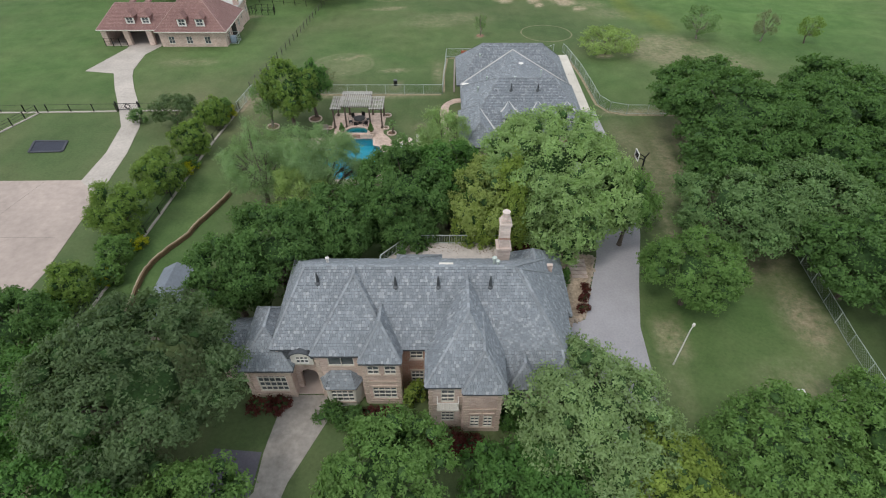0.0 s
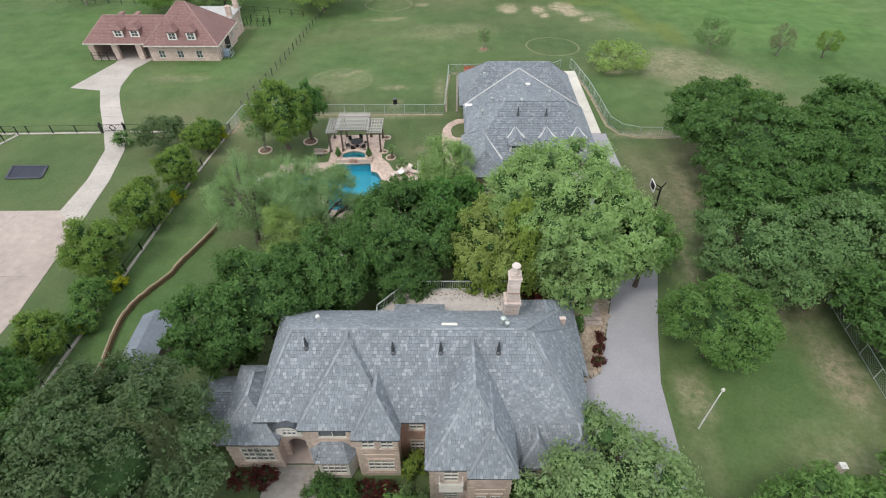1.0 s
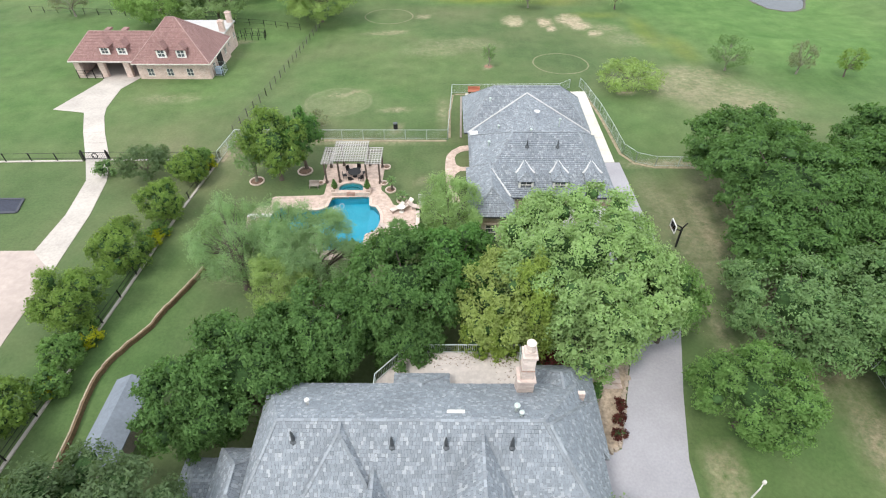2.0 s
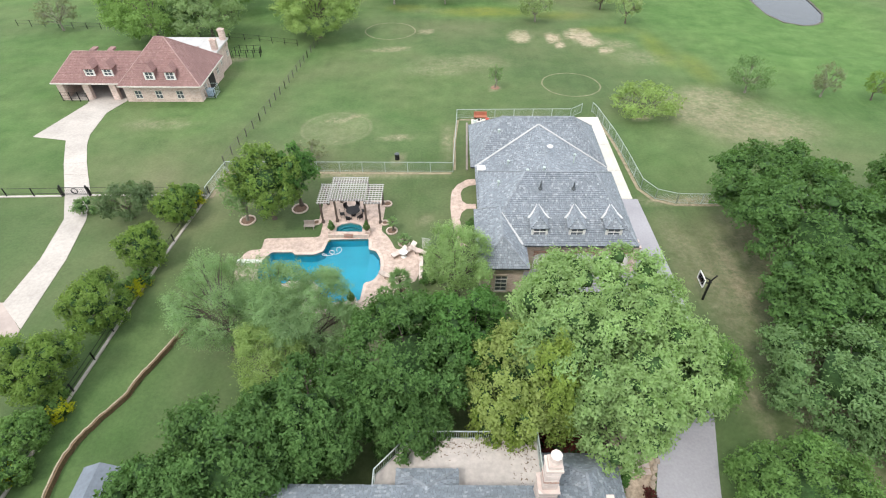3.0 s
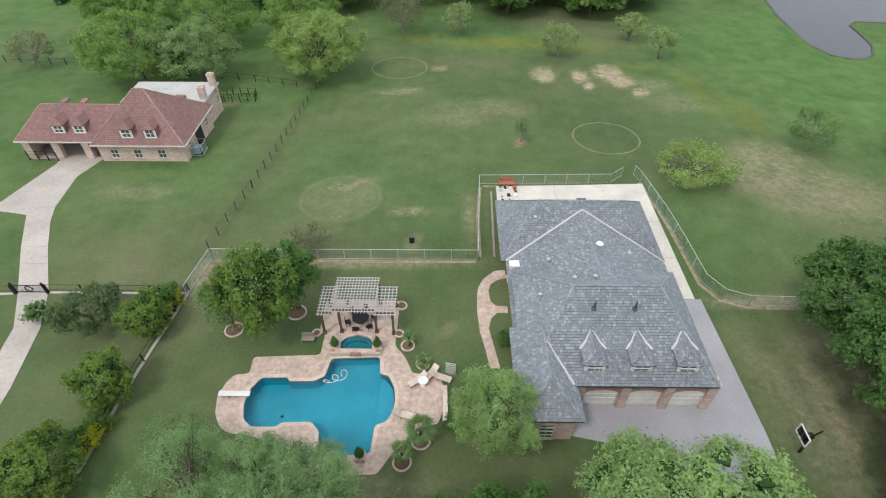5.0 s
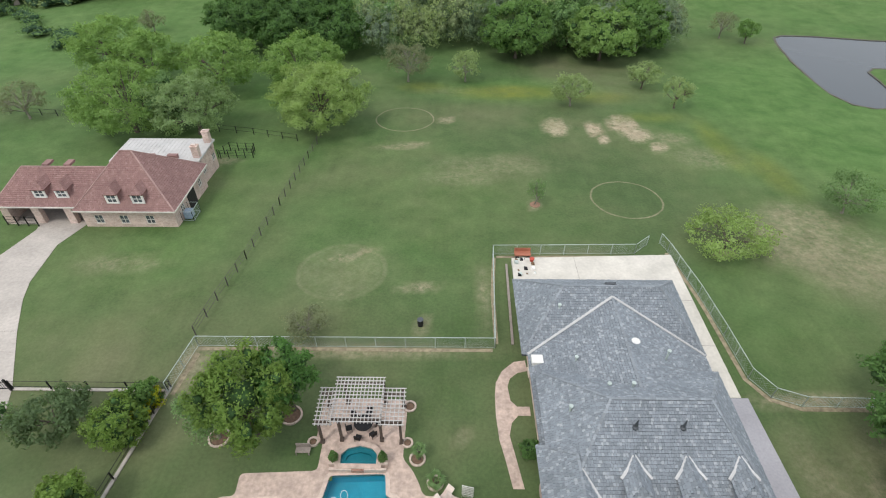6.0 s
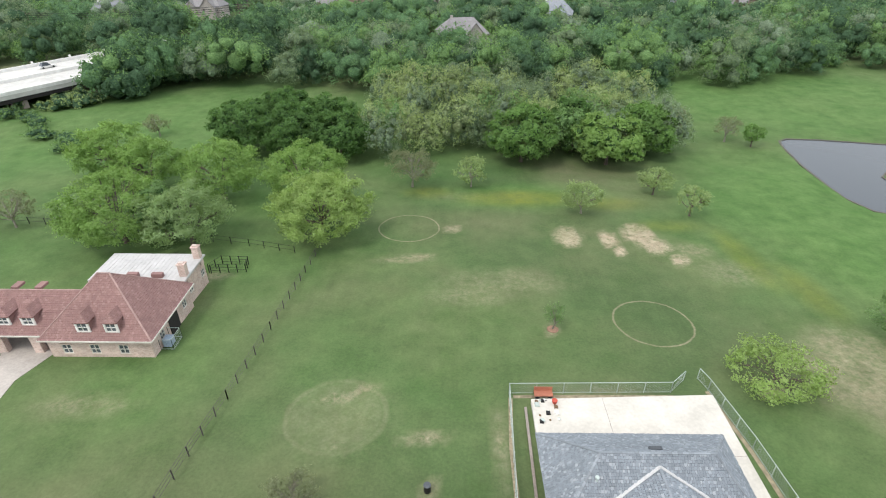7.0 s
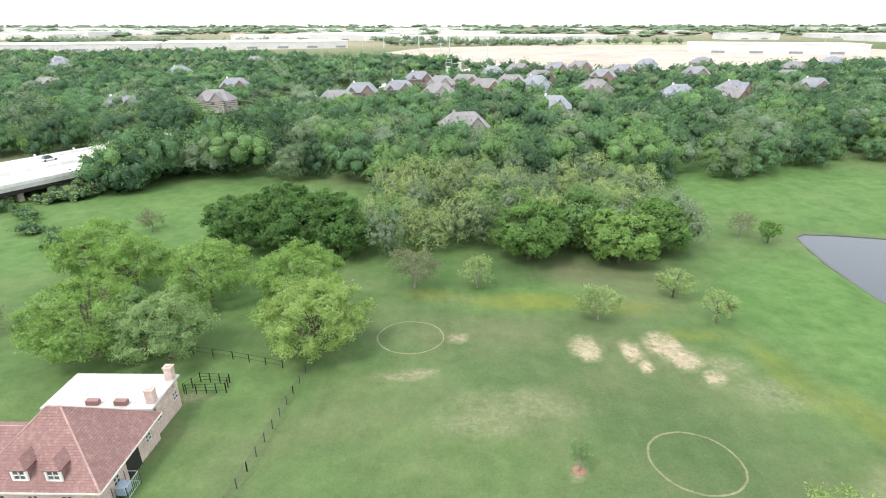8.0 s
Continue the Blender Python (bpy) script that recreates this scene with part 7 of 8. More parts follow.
# small things on the lawns
solid("mulch_ring", Build().lathe(7.1, 102.6, [(0.75, land(7, 102.6) - 0.1), (0.7, land(7, 102.6) + 0.08), (0.1, land(7, 102.6) + 0.14)], 14), surface("red_mulch", (0.27, 0.165, 0.115), 0.95), "ring of red mulch round the sapling", "mulch")
brl = thing("barrel", -7.5, 79.4, 0, "dark metal feed barrel on the grass", "barrel")
part("drum", Build().lathe(-7.5, 79.4, [(0.3, 0), (0.3, 0.3), (0.32, 0.32), (0.3, 0.34), (0.3, 0.75), (0.26, 0.8)], 12), M_BLACKMETAL, brl)
part("lid", Build().lathe(-7.5, 79.4, [(0.33, 0.8), (0.33, 0.86), (0.05, 0.92)], 12), M_GREYMETAL, brl)
cart = thing("garden_cart", 4.0, 90.5, -0.4, "rust-red flatbed cart beside the patio", "cart")
part("bed", Build().box(3.1, 5.0, 90.2, 91.0, 0.1, 0.2).box(3.1, 5.0, 90.95, 91.0, 0.2, 0.7), surface("cart_red", (0.42, 0.16, 0.10), 0.7), cart)
for cx in (3.4, 4.7):
    part("wheel", Build().tube([(cx, 90.1, -0.2), (cx, 90.2, -0.2)], 0.28, 12), M_BLACKMETAL, cart)
    part("wheel", Build().tube([(cx, 91.0, -0.2), (cx, 91.1, -0.2)], 0.28, 12), M_BLACKMETAL, cart)
rk = random.Random(5)
for k in range(16):
    x, y = 3.2 + 2.0 * rk.random() ** 1.5, 89.8 - 3.2 * rk.random() ** 2
    s = rk.uniform(0.08, 0.26)
    solid("yard_clutter", Build().hexa([(x - s, y - s, 0.05), (x + s, y - s, 0.05), (x + s * 0.9, y + s, 0.05), (x - s, y + s * 0.8, 0.05)], [(x - s * 0.7, y - s * 0.6, 0.05 + s), (x + s * 0.8, y - s, 0.05 + s * 0.8), (x + s * 0.6, y + s * 0.6, 0.05 + s), (x - s, y + s * 0.6, 0.05 + s * 1.2)]),
          [M_BLACKMETAL, M_WHITE, M_GALV, M_RUST][k % 4], "small box of odds and ends on the patio", "clutter", "patio clutter")
solid("planter_pot", Build().lathe(5.0, 89.4, [(0.2, 0.05), (0.28, 0.4), (0.3, 0.45)], 10), surface("red_pot", (0.5, 0.08, 0.05), 0.6), "red plastic pot on the patio", "pot")
# timber left of the slab
solid("timber_strip", Build().bar((1.7, 76.9, 0.1), (2.0, 88.8, 0.05), 0.25, 0.12), M_WOOD, "long weathered timber laid along the slab", "timber")
# wire cage round the AC unit beside the stable
cage = thing("ac_cage", -38.6, 99.0, -1.1, "small wire kennel with a blue-grey cover", "kennel")
for kx in (-39.4, -37.9):
    for ky in (98.0, 100.2):
        part("cage_post", Build().bar((kx, ky, -1.3), (kx, ky, 0.5), 0.06), M_BLACKMETAL, cage)
kr = Build()
for z in (-0.9, 0.45):
    for a, c in (((-39.4, 98.0), (-37.9, 98.0)), ((-37.9, 98.0), (-37.9, 100.2)), ((-39.4, 100.2), (-37.9, 100.2))):
        kr.bar((*a, z), (*c, z), 0.05)
for k in range(9):
    kr.bar((-37.9, 98.0 + 0.27 * k, -1.1), (-37.9, 98.0 + 0.27 * k, 0.45), 0.025)
part("cage_panel", kr, M_GALV, cage)
part("cover", Build().box(-39.2, -38.3, 98.3, 99.4, -0.9, 0.1), surface("ac_unit_blue", (0.32, 0.40, 0.50), 0.5), cage)
# tyre swing glimpsed through the trees
tyr = Build()
for k in range(18):
    a, c = 2 * math.pi * k / 18, 2 * math.pi * (k + 1) / 18
    tyr.bar((-11.4 + 1.1 * math.cos(a), 45.2 + 1.1 * math.sin(a), 0.25), (-11.4 + 1.1 * math.cos(c), 45.2 + 1.1 * math.sin(c), 0.25), 0.3, 0.45)
solid("round_trough", tyr, M_STONE, "round stone fire ring among the trees", "fire ring")

# ---- far woods, roads and the town ----
def scatter(seed, y0, y1, step, keep):
    rng = random.Random(seed)
    out = []
    y = y0
    while y < y1:
        half = 0.92 * (y - 40) + 20
        x = -half
        while x < half:
            px, py = x + rng.uniform(-0.42, 0.42) * step, y + rng.uniform(-0.42, 0.42) * step
            if keep(px, py):
                out.append((px, py))
            x += step
        y += step
    return out


CLEAR = []


def wooded(px, py):
    if py < wood_edge(px) + 1.5:
        return False
    if abs(px - road_x(py)) < (20 if py < 290 else 15):
        return False
    return all(abs(px - cx) > 13 or not (-r < py - cy < 9) for cx, cy, r in CLEAR)


TOWN = [(-183, 352, 20), (-449, 692, 0), (-312, 478, 10), (-1, 296, 12), (48, 355, -12), (-66, 426, 8), (-42, 440, 6), (-15, 421, -8), (19, 472, 10), (41, 503, 0), (56, 473, 14), (96, 610, 0), (121, 533, -15), (93, 447, 12),
        (171, 419, 25), (284, 548, 0), (414, 693, 10), (250, 458, -20), (-161, 455, 15), (-146, 384, 0), (-77, 400, 10), (-368, 837, 0), (138, 414, 0), (184, 440, 30), (-33, 510, 20), (-14, 473, -5), (5, 505, 0), (70, 545, 20), (30, 560, -10),
        (150, 580, 5), (210, 560, -12), (330, 620, 8), (360, 520, 0), (470, 640, 12), (-250, 560, 0), (-400, 620, 15), (-520, 640, -10), (-230, 700, 5), (130, 660, 0), (60, 620, 10), (200, 660, 0), (270, 690, 20)]
CLEAR.extend((hx, hy, 28.0 if hy < 440 else 15.0) for hx, hy, _ in TOWN)

# the kinds of wood, in the haze-tinted colours
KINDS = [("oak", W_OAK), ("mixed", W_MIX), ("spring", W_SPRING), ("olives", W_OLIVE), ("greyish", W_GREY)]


def sized(points, h0, h1, k0, k1):
    """Give every spot a height and a reach; a few trees stand well over the rest."""
    out = []
    for x, y in points:
        rng = random.Random(int(x * 37 + y * 101))
        h = h0 + (h1 - h0) * rng.random() ** 1.3
        if -70 < x < 240 and 385 < y < 640:
            h *= 0.8
        out.append((x, y, h, h * rng.uniform(k0, k1)))
    return out


def share(spots, seed, weights):
    rng = random.Random(seed)
    bins = [[] for _ in weights]
    for s in spots:
        bins[rng.choices(range(len(weights)), weights)[0]].append(s)
    return bins


near = sized(scatter(1, 210, 345, 11.2, wooded), 10.0, 17.0, 0.50, 0.62)
edge = [p for p in near if p[1] < wood_edge(p[0]) + 38]
deep = [p for p in near if p[1] >= wood_edge(p[0]) + 38]
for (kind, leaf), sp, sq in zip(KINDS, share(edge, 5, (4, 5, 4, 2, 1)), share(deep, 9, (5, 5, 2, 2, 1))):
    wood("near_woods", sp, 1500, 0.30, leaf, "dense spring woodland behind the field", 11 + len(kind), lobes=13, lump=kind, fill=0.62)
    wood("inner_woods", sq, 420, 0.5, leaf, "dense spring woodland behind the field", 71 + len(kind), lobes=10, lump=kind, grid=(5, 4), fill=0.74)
spots = sized(scatter(2, 345, 530, 13.2, wooded), 7.0, 14.0, 0.52, 0.72)
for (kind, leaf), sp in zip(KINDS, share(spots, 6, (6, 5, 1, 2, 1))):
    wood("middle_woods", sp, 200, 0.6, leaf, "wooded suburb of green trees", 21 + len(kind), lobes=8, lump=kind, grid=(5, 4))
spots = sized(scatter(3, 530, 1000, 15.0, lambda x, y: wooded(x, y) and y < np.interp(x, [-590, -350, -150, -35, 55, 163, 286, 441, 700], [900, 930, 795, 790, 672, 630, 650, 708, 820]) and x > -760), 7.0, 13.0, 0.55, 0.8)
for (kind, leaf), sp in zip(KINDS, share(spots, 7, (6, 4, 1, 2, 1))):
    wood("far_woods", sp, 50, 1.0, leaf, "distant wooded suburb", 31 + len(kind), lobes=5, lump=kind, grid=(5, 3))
# pale thicket before the woods
rng_p = random.Random(77)
pale = [(rng_p.uniform(-26, 48), rng_p.uniform(169, 217), rng_p.uniform(8.5, 12.5), rng_p.uniform(3.8, 5.8)) for _ in range(84)]
# tall trees between the bridge and the meadow
side_trees = [[], []]
for k in range(34):
    p = Vector((-145, 213, 0)) + Vector((0.48, 0.877, 0)) * (20 + 2.3 * k + rng_p.uniform(-2, 2)) + Vector((0.877, -0.48, 0)) * rng_p.uniform(21, 32)
    side_trees[k % 2].append((p.x, p.y, rng_p.uniform(12.5, 18) if k > 2 else 11.5, rng_p.uniform(5, 7)))
wood("bridge_woods", side_trees[0], 650, 0.55, W_MIX, "trees growing beside the highway bridge", 44, lobes=10, lump="mixed")
wood("bridge_woods", side_trees[1], 650, 0.55, W_OAK, "dark trees growing beside the highway bridge", 45, lobes=10, lump="oak")
for key, leaf, lump, cut in (("pale_thicket", L_THICKET, "pale", (0, 38)), ("grey_thicket", W_GREY, "greyish", (38, 54)), ("olive_thicket", W_OLIVE, "olives", (54, 74)), ("green_thicket", W_SPRING, "spring", (74, 84))):
    wood(key, pale[cut[0]:cut[1]], 1500, 0.24, leaf, "budding spring thicket before the woods", 41 + cut[0], lobes=14, lump=lump, fill=0.42)


def ramp_slab(ring, lift, thick):
    """A plate that follows the far ground's gentle rise."""
    area = sum(ring[i - 1][0] * ring[i][1] - ring[i][0] * ring[i - 1][1] for i in range(len(ring)))
    ring = ring if area > 0 else ring[::-1]
    return Build().hexa([(x, y, land(x, y) + lift - thick) for x, y in ring], [(x, y, land(x, y) + lift) for x, y in ring])


M_FIELD = surface("graded_earth", (0.44, 0.375, 0.31), 0.95, 0.05, 0.008, 0.18)
M_FIELDGREEN = surface("pale_pasture", (0.30, 0.31, 0.17), 0.95, 0.05, 0.008, 0.2)
M_ROADCON = surface("highway_concrete", (0.58, 0.57, 0.54), 0.85, 0.6, 0.08, 0.1)
tagged(new("building_land", mesh_of("building_land", ramp_slab([(-120, 1020), (10, 830), (80, 700), (180, 655), (330, 680), (508, 745), (820, 940), (760, 1260), (218, 1340), (-60, 1180)], 0.3, 2.0), M_FIELD)), "bare pale graded building land", "earth", kind="structure")
tagged(new("far_pasture", mesh_of("far_pasture", ramp_slab([(230, 1345), (760, 1265), (900, 1420), (300, 1520)], 0.4, 2.0), M_FIELDGREEN)), "pale dry pasture", "pasture", kind="structure")
for ring in ([(260, 880), (500, 815), (505, 822), (262, 890)], [(130, 905), (280, 1090), (290, 1086), (140, 900)], [(300, 1000), (700, 1110), (700, 1118), (298, 1010)]):
    tagged(new("dirt_track", mesh_of("dirt_track", ramp_slab(ring, 0.5, 1.0), M_PALECON)), "pale dirt track", "track", kind="structure")

# highway: a bridge over the creek, then a road through the suburb
hw = thing("highway_bridge", -145, 213, -5.4, "white concrete highway bridge with parapets", "bridge")
DIRV = Vector((0.48, 0.877, 0)).normalized()
SIDE = Vector((DIRV.y, -DIRV.x, 0))
C0 = Vector((-145, 213, 0))
P0, P1 = C0 - DIRV * 75, C0 + DIRV * 78


def along(b, a, c, s0, s1, z0, z1):
    q = [a + SIDE * s0, a + SIDE * s1, c + SIDE * s1, c + SIDE * s0]
    return b.hexa([(p.x, p.y, z0) for p in q][::-1], [(p.x, p.y, z1) for p in q][::-1])


part("deck", along(Build(), P0, P1, -16, 16, -1.4, -0.2), M_ROADCON, hw)
for s in (-16.2, -0.3, 15.6):
    part("parapet", along(Build(), P0, P1, s, s + 0.6, -0.2, 0.8), M_WHITE, hw)
# girders near-black: the shade under the deck put into their colour
part("girder", along(along(Build(), P0, P1, 14.6, 15.6, -2.6, -1.4), P0, P1, -15.6, -14.6, -2.6, -1.4), M_DARK, hw)
for k in range(7):
    p = P0.lerp(P1, (k + 0.5) / 7)
    part("pier", along(Build(), p - DIRV * 0.8, p + DIRV * 0.8, -14, 14, -6.5, -1.4), M_CONCRETE_OLD, hw)
for k in range(12):
    p = P0.lerp(P1, (k + 0.5) / 12) - SIDE * 16
    part("lamp_standard", Build().bar((p.x, p.y, 0.6), (p.x, p.y, 1.5), 0.5), M_WHITE, hw)
lane = Build()
for s in (-12, -8.2, -4.4, 3.6, 7.4, 11.2):
    for k in range(24):
        a, c = P0.lerp(P1, k / 24), P0.lerp(P1, (k + 0.4) / 24)
        along(lane, a, c, s - 0.1, s + 0.1, -0.2, -0.192)
part("lane_line", lane, M_WHITE, hw)
street = Build()
for (ax, ay), (bx, by) in zip(ROAD[3:], ROAD[4:]):
    a, c = Vector((ax, ay, 0)), Vector((bx, by, 0))
    n = (c - a).normalized()
    s = Vector((n.y, -n.x, 0)) * 7
    e = n * 3
    q = [a - s - e, a + s - e, c + s + e, c - s + e]
    street.hexa([(p.x, p.y, land(p.x, p.y) - 1) for p in q][::-1], [(p.x, p.y, land(p.x, p.y) + 0.25) for p in q][::-1])
tagged(new("suburb_road", mesh_of("suburb_road", street, M_ROADCON)), "pale concrete suburban road", "road", kind="structure")


def motor(x, y, z, turn, paint, label, long=4.5, high=1.5, name="car"):
    ob = thing(name, 0, 0, 0, label, name)
    h = long / 2
    part("body", Build().hexa([(-0.9, -h, 0.3), (0.9, -h, 0.3), (0.9, h, 0.3), (-0.9, h, 0.3)], [(-0.85, -h, 0.85), (0.85, -h, 0.85), (0.85, h, 0.8), (-0.85, h, 0.8)]), paint, ob)
    part("cabin", Build().hexa([(-0.8, -h * 0.75, 0.86), (0.8, -h * 0.75, 0.86), (0.8, h * 0.4, 0.86), (-0.8, h * 0.4, 0.86)], [(-0.65, -h * 0.55, high), (0.65, -h * 0.55, high), (0.65, h * 0.1, high), (-0.65, h * 0.1, high)]), M_GLASS, ob)
    for wx in (-0.85, 0.85):
        for wy in (-h * 0.62, h * 0.62):
            part("wheel", Build().tube([(wx - 0.1, wy, 0.32), (wx + 0.1, wy, 0.32)], 0.32, 10), M_BLACKMETAL, ob)
    ob.location = (x, y, z)
    ob.rotation_euler = (0, 0, radians(turn))


motor(*(C0 + DIRV * -8 - SIDE * 6).to_tuple()[:2], -0.19, -28, surface("red_car_paint", (0.45, 0.04, 0.04), 0.3, 30, 1, 0.05), "red car driving on the bridge", name="car")
motor(*(C0 + DIRV * 22 - SIDE * 10).to_tuple()[:2], -0.19, -28, M_WHITE, "white pickup on the bridge", 5.4, 1.8, "pickup")

# houses of the suburb
M_ROOFS = [surface("suburb_roof_grey", (0.245, 0.255, 0.28), 0.85, 1.5, 0.2, 0.15), surface("suburb_roof_brown", (0.25, 0.24, 0.245), 0.85, 1.5, 0.2, 0.15), surface("suburb_roof_blue", (0.27, 0.29, 0.32), 0.85, 1.5, 0.2, 0.15)]
M_WALLS = [surface("suburb_brick", (0.27, 0.195, 0.170), 0.85, 3, 0.4, 0.15), surface("suburb_siding_blue", (0.42, 0.47, 0.52), 0.8, 3, 0.4, 0.08), surface("suburb_buff_brick", (0.37, 0.34, 0.315), 0.85, 3, 0.4, 0.12)]


def suburb_house(w, d, h, roof_mat, wall_mat, front_mat, label):
    ob = thing("suburban_house", 0, 0, 0, label, "house", "suburban houses")
    x, y = w / 2, d / 2
    wins = [(1.0, 2.4, h - 2.1, h - 0.8, 2, 2), (w - 2.6, w - 1.2, h - 2.1, h - 0.8, 2, 2), (w / 2 - 0.8, w / 2 + 0.8, 1.0, 2.4, 2, 2)]
    glazed(ob, (-x, -y), (x, -y), 0, h, front_mat, wins)
    glazed(ob, (x, -y), (x, y), 0, h, wall_mat, [(2.0, 3.4, h - 2.1, h - 0.8, 2, 2)])
    glazed(ob, (x, y), (-x, y), 0, h, wall_mat, [])
    glazed(ob, (-x, y), (-x, -y), 0, h, wall_mat, [(2.0, 3.4, h - 2.1, h - 0.8, 2, 2)])
    o = 0.5
    zr = h + d * 0.42
    planes = hip(-x - o, x + o, -y - o, y + o, h, zr, "x", -x + d * 0.36, x - d * 0.36, 0)
    b = Build()
    for q in planes:
        b.face(*q)
        b.face((q[0][0], q[0][1], q[0][2] - 0.25), (q[1][0], q[1][1], q[1][2] - 0.25), q[1], q[0])
    b.face(*[(px, py, pz - 0.25) for px, py, pz in [planes[0][0], planes[3][0], planes[2][0], planes[1][0]]])
    part("roof", b, roof_mat, ob)
    # two front gables, the broad one over the bay
    for g0, g1, gy, gz in ((-x * 0.02, x * 0.78, -y - 2.2, h + d * 0.33), (-x * 0.86, -x * 0.36, -y - 0.15, h + d * 0.22)):
        gm = (g0 + g1) / 2
        part("gable", Build().hexa([(g0, gy, h), (g1, gy, h), (gm, gy, gz)][::-1], [(g0, gy + 0.25, h), (g1, gy + 0.25, h), (gm, gy + 0.25, gz)][::-1]), front_mat, ob)
        r = Build()
        e, back = 0.45, 0.0
        for sx, side in ((g0 - e, 1), (g1 + e, -1)):
            drop = (gz - h) * e / (gm - g0)
            a, c = (sx, gy - e, h - drop), (gm, gy - e, gz + 0.06)
            low, high = [a, c, (gm, back, gz + 0.06), (sx, back, h - drop)], [(p[0], p[1], p[2] + 0.22) for p in (a, c, (gm, back, gz + 0.06), (sx, back, h - drop))]
            r.hexa(low[::side], high[::side])
        part("gable_roof", r, roof_mat, ob)
    wall(ob, (-x * 0.02, -y - 2.2), (x * 0.78, -y - 2.2), 0, h, front_mat, [(1.2, 2.8, h - 2.2, h - 0.7)], name="bay_wall")
    wall(ob, (x * 0.78, -y - 2.2), (x * 0.78, -y), 0, h, front_mat, name="bay_wall")
    wall(ob, (-x * 0.02, -y), (-x * 0.02, -y - 2.2), 0, h, front_mat, name="bay_wall")
    part("chimney", Build().box(-x * 0.5, -x * 0.5 + 1.0, -0.5, 0.4, h, h + d * 0.38 + 1.4), M_WHITE if wall_mat != M_WALLS[2] else wall_mat, ob)
    return ob


MODELS = [suburb_house(21, 14, 6.6, M_ROOFS[0], M_WALLS[0], M_WALLS[0], "two-storey red brick suburban house with a grey roof"), suburb_house(19, 14, 6.8, M_ROOFS[2], M_WALLS[1], M_WALLS[1], "pale blue suburban house with a grey roof"),
          suburb_house(23, 14, 4.6, M_ROOFS[1], M_WALLS[2], M_WALLS[0], "low buff suburban house with a brown roof"), suburb_house(20, 14, 6.6, M_ROOFS[1], M_WALLS[2], M_WALLS[2], "two-storey buff suburban house with a brown roof")]
for k, (hx, hy, turn) in enumerate(TOWN):
    m = pose(hx, hy, land(hx, hy) + 0.8, 0, 0, turn)
    if k < 4:
        MODELS[k].matrix_basis = m
    else:
        copy_thing(MODELS[(k * 7 + k // 3) % 4], m)

# warehouses
M_WARE = surface("warehouse_white", (0.80, 0.79, 0.77), 0.6, 0.2, 0.02, 0.05)
M_WAREWALL = surface("warehouse_wall", (0.66, 0.64, 0.62), 0.7, 0.2, 0.02, 0.08)
M_DOCK = surface("dock_door", (0.25, 0.27, 0.30), 0.6)


def warehouse(x, y, w, d, h, turn, label="wide white flat-roofed warehouse"):
    ob = thing("warehouse", 0, 0, 0, label, "warehouse", "warehouses")
    part("wall_block", Build().box(-w / 2, w / 2, -d / 2, d / 2, -3, h), M_WAREWALL, ob)
    part("flat_roof", Build().box(-w / 2 - 0.5, w / 2 + 0.5, -d / 2 - 0.5, d / 2 + 0.5, h, h + 0.8), M_WARE, ob)
    n = max(3, int(w / 26))
    for k in range(n):
        cx = -w / 2 + (k + 0.5) * w / n
        if k % 2:
            part("dock_door", Build().box(cx - w / n * 0.35, cx + w / n * 0.35, -d / 2 - 0.3, -d / 2 + 0.02, 1, 4.5), M_DOCK, ob)
    ob.location = (x, y, land(x, y))
    ob.rotation_euler = (0, 0, radians(turn))


warehouse(-720, 1090, 330, 150, 12, 24)
warehouse(-400, 1210, 330, 190, 12, 22)
warehouse(520, 1010, 250, 90, 15, -18, "new white warehouse with dark dock doors")
warehouse(240, 1420, 60, 40, 14, 0)
warehouse(-130, 1640, 260, 120, 12, 5)
warehouse(130, 1600, 220, 100, 12, -4)
rw_ = random.Random(9)
for k in range(46):
    y = rw_.uniform(1500, 3300)
    x = rw_.uniform(-0.95, 0.95) * y * 0.85
    if x > 300 and y > 1900 and rw_.random() < 0.6:
        continue
    warehouse(x, y, rw_.uniform(120, 420), rw_.uniform(70, 180), rw_.uniform(11, 17), rw_.uniform(-12, 12))
# shelter belts far off
rb = random.Random(4)
belt = []
for k in range(26):
    x0, y0, n = rb.uniform(-1900, 1900), rb.uniform(1180, 3600), rb.randint(14, 34)
    for i in range(n):
        belt.append((x0 + i * rb.uniform(11, 16), y0 + rb.uniform(-14, 14), rb.uniform(9, 15), rb.uniform(8, 13)))
for i in range(60):
    belt.append((-150 + i * 6.8 + rb.uniform(-4, 4), 1290 + rb.uniform(-18, 18), rb.uniform(8, 14), rb.uniform(6, 9)))
for i in range(760):
    y0 = rb.uniform(1900, 4700)
    belt.append((rb.uniform(-0.9, 0.9) * y0, y0, rb.uniform(10, 22), rb.uniform(20, 46)))
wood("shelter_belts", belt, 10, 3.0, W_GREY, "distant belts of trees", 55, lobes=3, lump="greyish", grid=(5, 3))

# power poles and lines
for px, py, h in ((-56, 924, 38), (-9, 714, 32), (-141, 1193, 32), (-153, 998, 40), (908, 1477, 44), (-20, 760, 26), (40, 800, 24)):
    g = land(px, py)
    ob = thing("power_pylon", px, py, g, "tall pale steel power pole", "pylon", "power poles")
    part("mast", Build().tube([(px, py, g), (px, py, g + h)], [0.9, 0.45], 6), M_GALV, ob)
    part("crossarm", Build().bar((px - 4, py, g + h * 0.93), (px + 4, py, g + h * 0.93), 0.5).bar((px - 3, py, g + h * 0.82), (px + 3, py, g + h * 0.82), 0.5), M_GALV, ob)
poles = [(-330, 268), (-190, 300), (-108, 330), (-118, 372), (-92, 470), (-60, 560)]
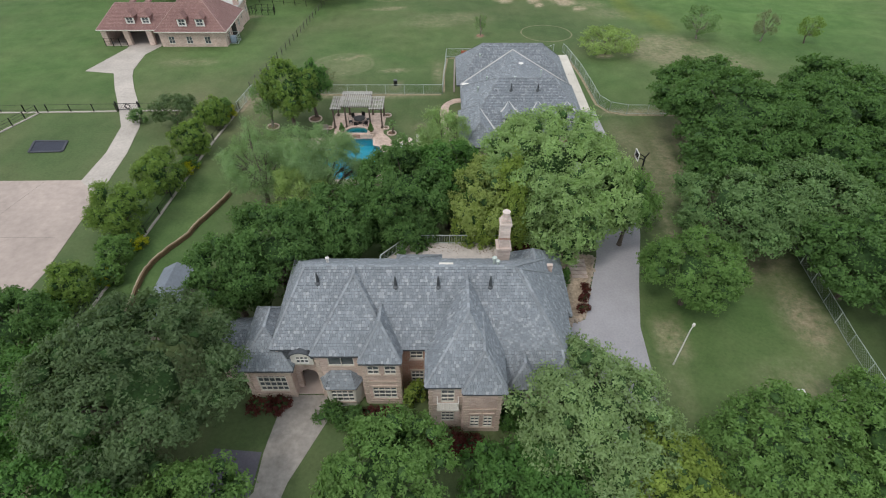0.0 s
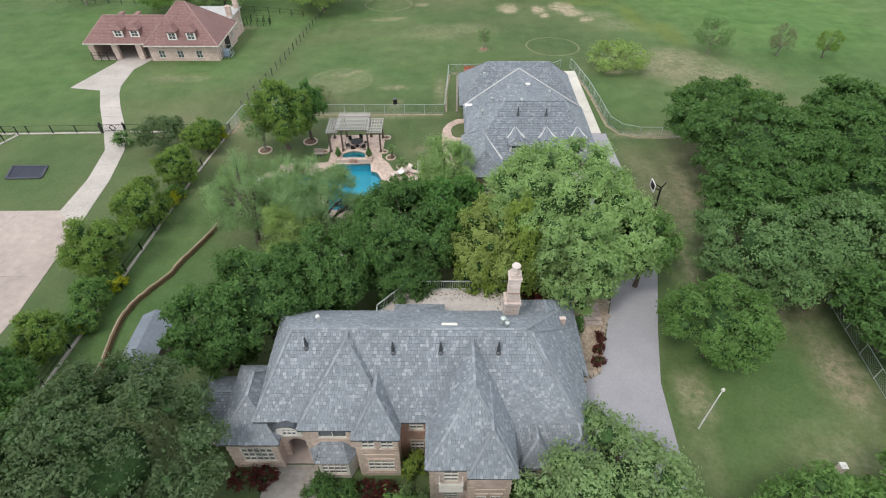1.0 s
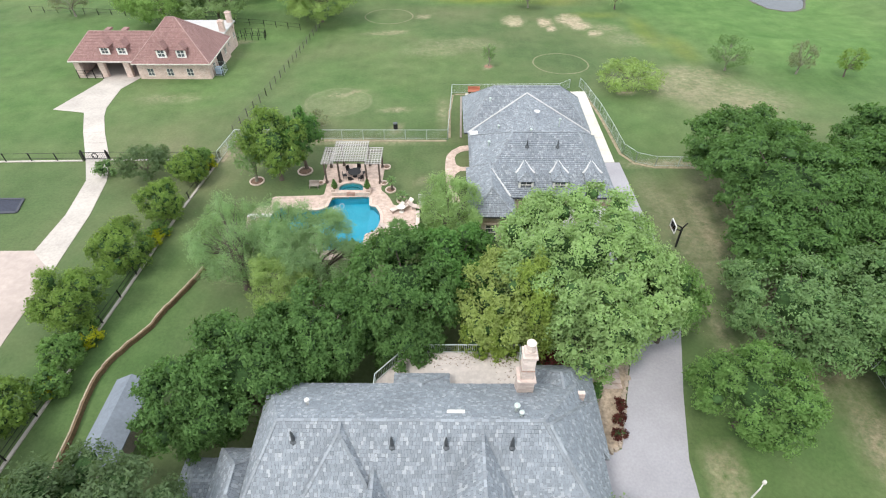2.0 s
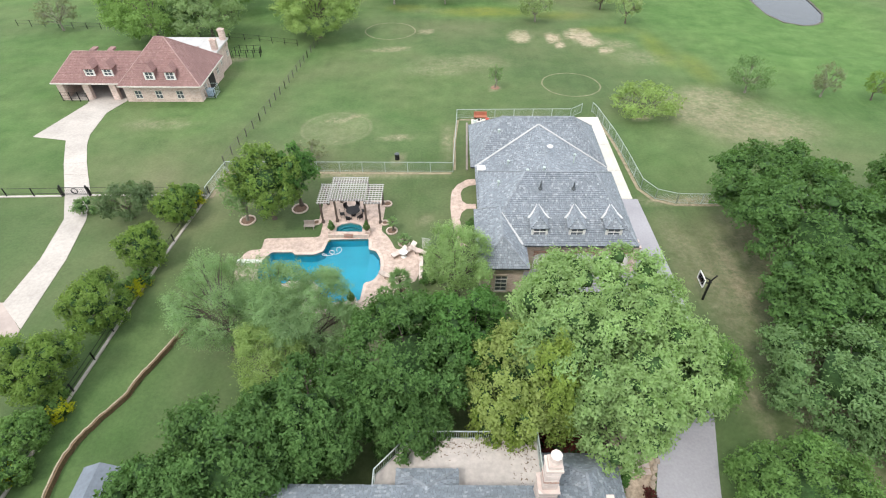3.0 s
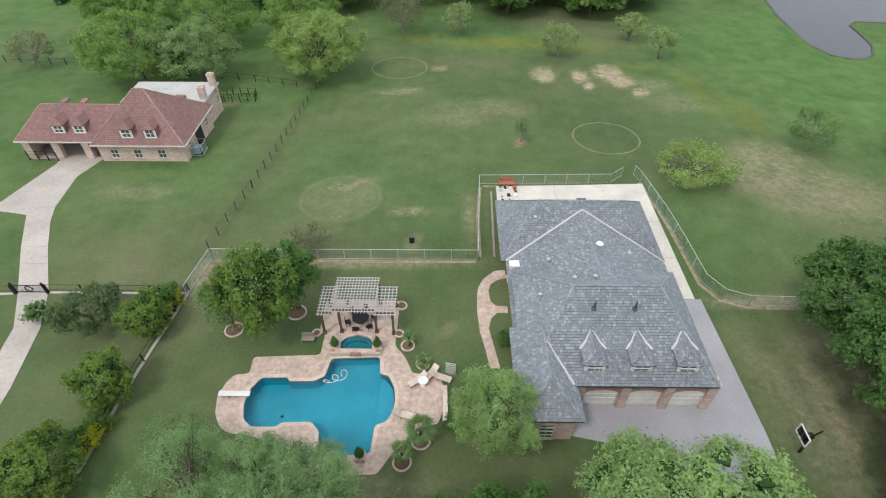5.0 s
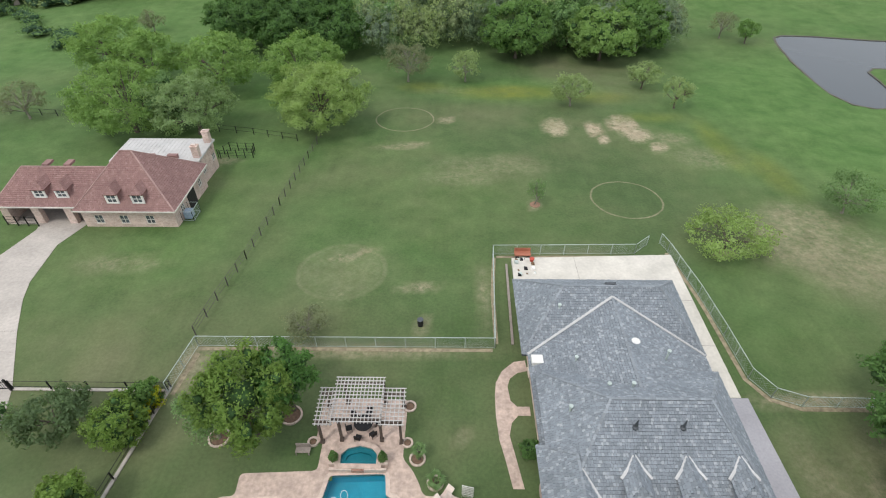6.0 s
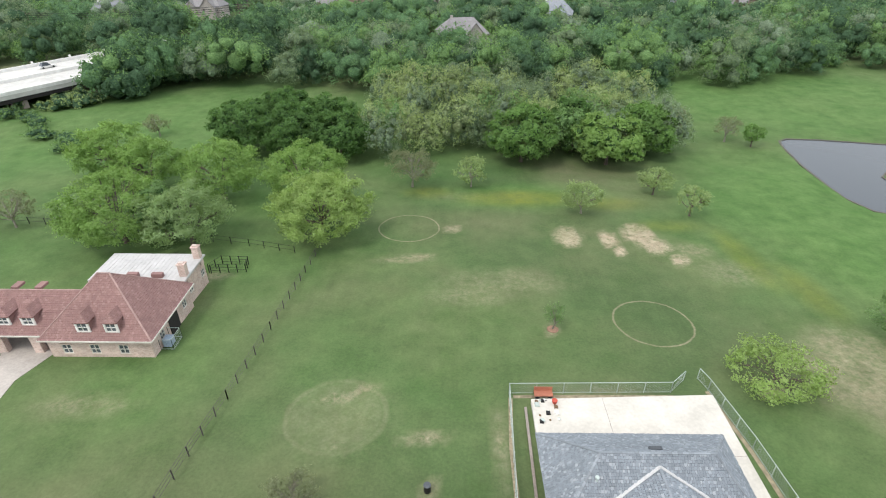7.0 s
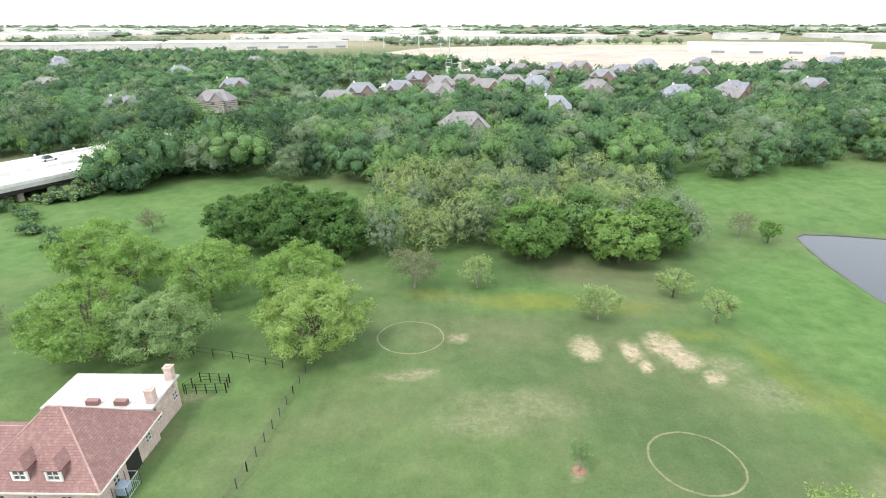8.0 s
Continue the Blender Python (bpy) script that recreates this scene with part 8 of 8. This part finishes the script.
for px, py in poles:
    g = land(px, py)
    ob = thing("utility_pole", px, py, g, "brown wooden utility pole", "pole", "utility poles")
    part("pole", Build().tube([(px, py, g - 1), (px, py, g + 15)], 0.2, 6), M_BARK, ob)
    part("crossarm", Build().bar((px - 1.6, py, g + 14), (px + 1.6, py, g + 14), 0.2), M_BARK, ob)
for (ax, ay), (bx, by) in zip(poles, poles[1:]):
    for k, hz in enumerate((14.2, 13.2, 12.2, 11.4)):
        w_ = Build()
        q = []
        for i in range(9):
            t = i / 8
            q.append((ax + (bx - ax) * t, ay + (by - ay) * t + 0.5 * k, land(ax, ay) * (1 - t) + land(bx, by) * t + hz - 6 * t * (1 - t)))
        w_.tube(q, 0.09, 4)
        solid("power_line", w_, M_BLACKMETAL, "black sagging power line between poles", "wire", "power lines")
# substation yard
rs = random.Random(8)
for k in range(26):
    x, y = rs.uniform(-12, 120), rs.uniform(640, 780)
    g = land(x, y)
    w, h = rs.uniform(1.5, 5), rs.uniform(3, 9)
    ob = thing("switchgear", x, y, g, "pale steel switchgear of the substation", "switchgear", "switchgear")
    part("cabinet", Build().box(x - w, x + w, y - 1.5, y + 1.5, g, g + h * 0.5), M_WHITE, ob)
    part("gantry", Build().bar((x - w, y, g), (x - w, y, g + h + 3), 0.4).bar((x + w, y, g), (x + w, y, g + h + 3), 0.4).bar((x - w, y, g + h + 3), (x + w, y, g + h + 3), 0.4), M_GALV, ob)

# scrub along the meadow's left fence
rsb = random.Random(23)
scrub = [(-136 + 42 * t + rsb.uniform(-2, 2), 206 - 36 * t + rsb.uniform(-2, 2), rsb.uniform(1.2, 3.0), rsb.uniform(1.4, 2.8)) for t in [i / 18 for i in range(19)]]
wood("fence_scrub", scrub, 160, 0.3, L_OLIVE, "low scrub along the meadow fence", 61)
reeds = [(rsb.uniform(-128, -112), rsb.uniform(205, 222), rsb.uniform(2.0, 3.6), rsb.uniform(2.0, 3.2)) for _ in range(16)]
wood("reeds", reeds, 170, 0.3, L_PALE, "pale dry reeds below the bridge", 62)
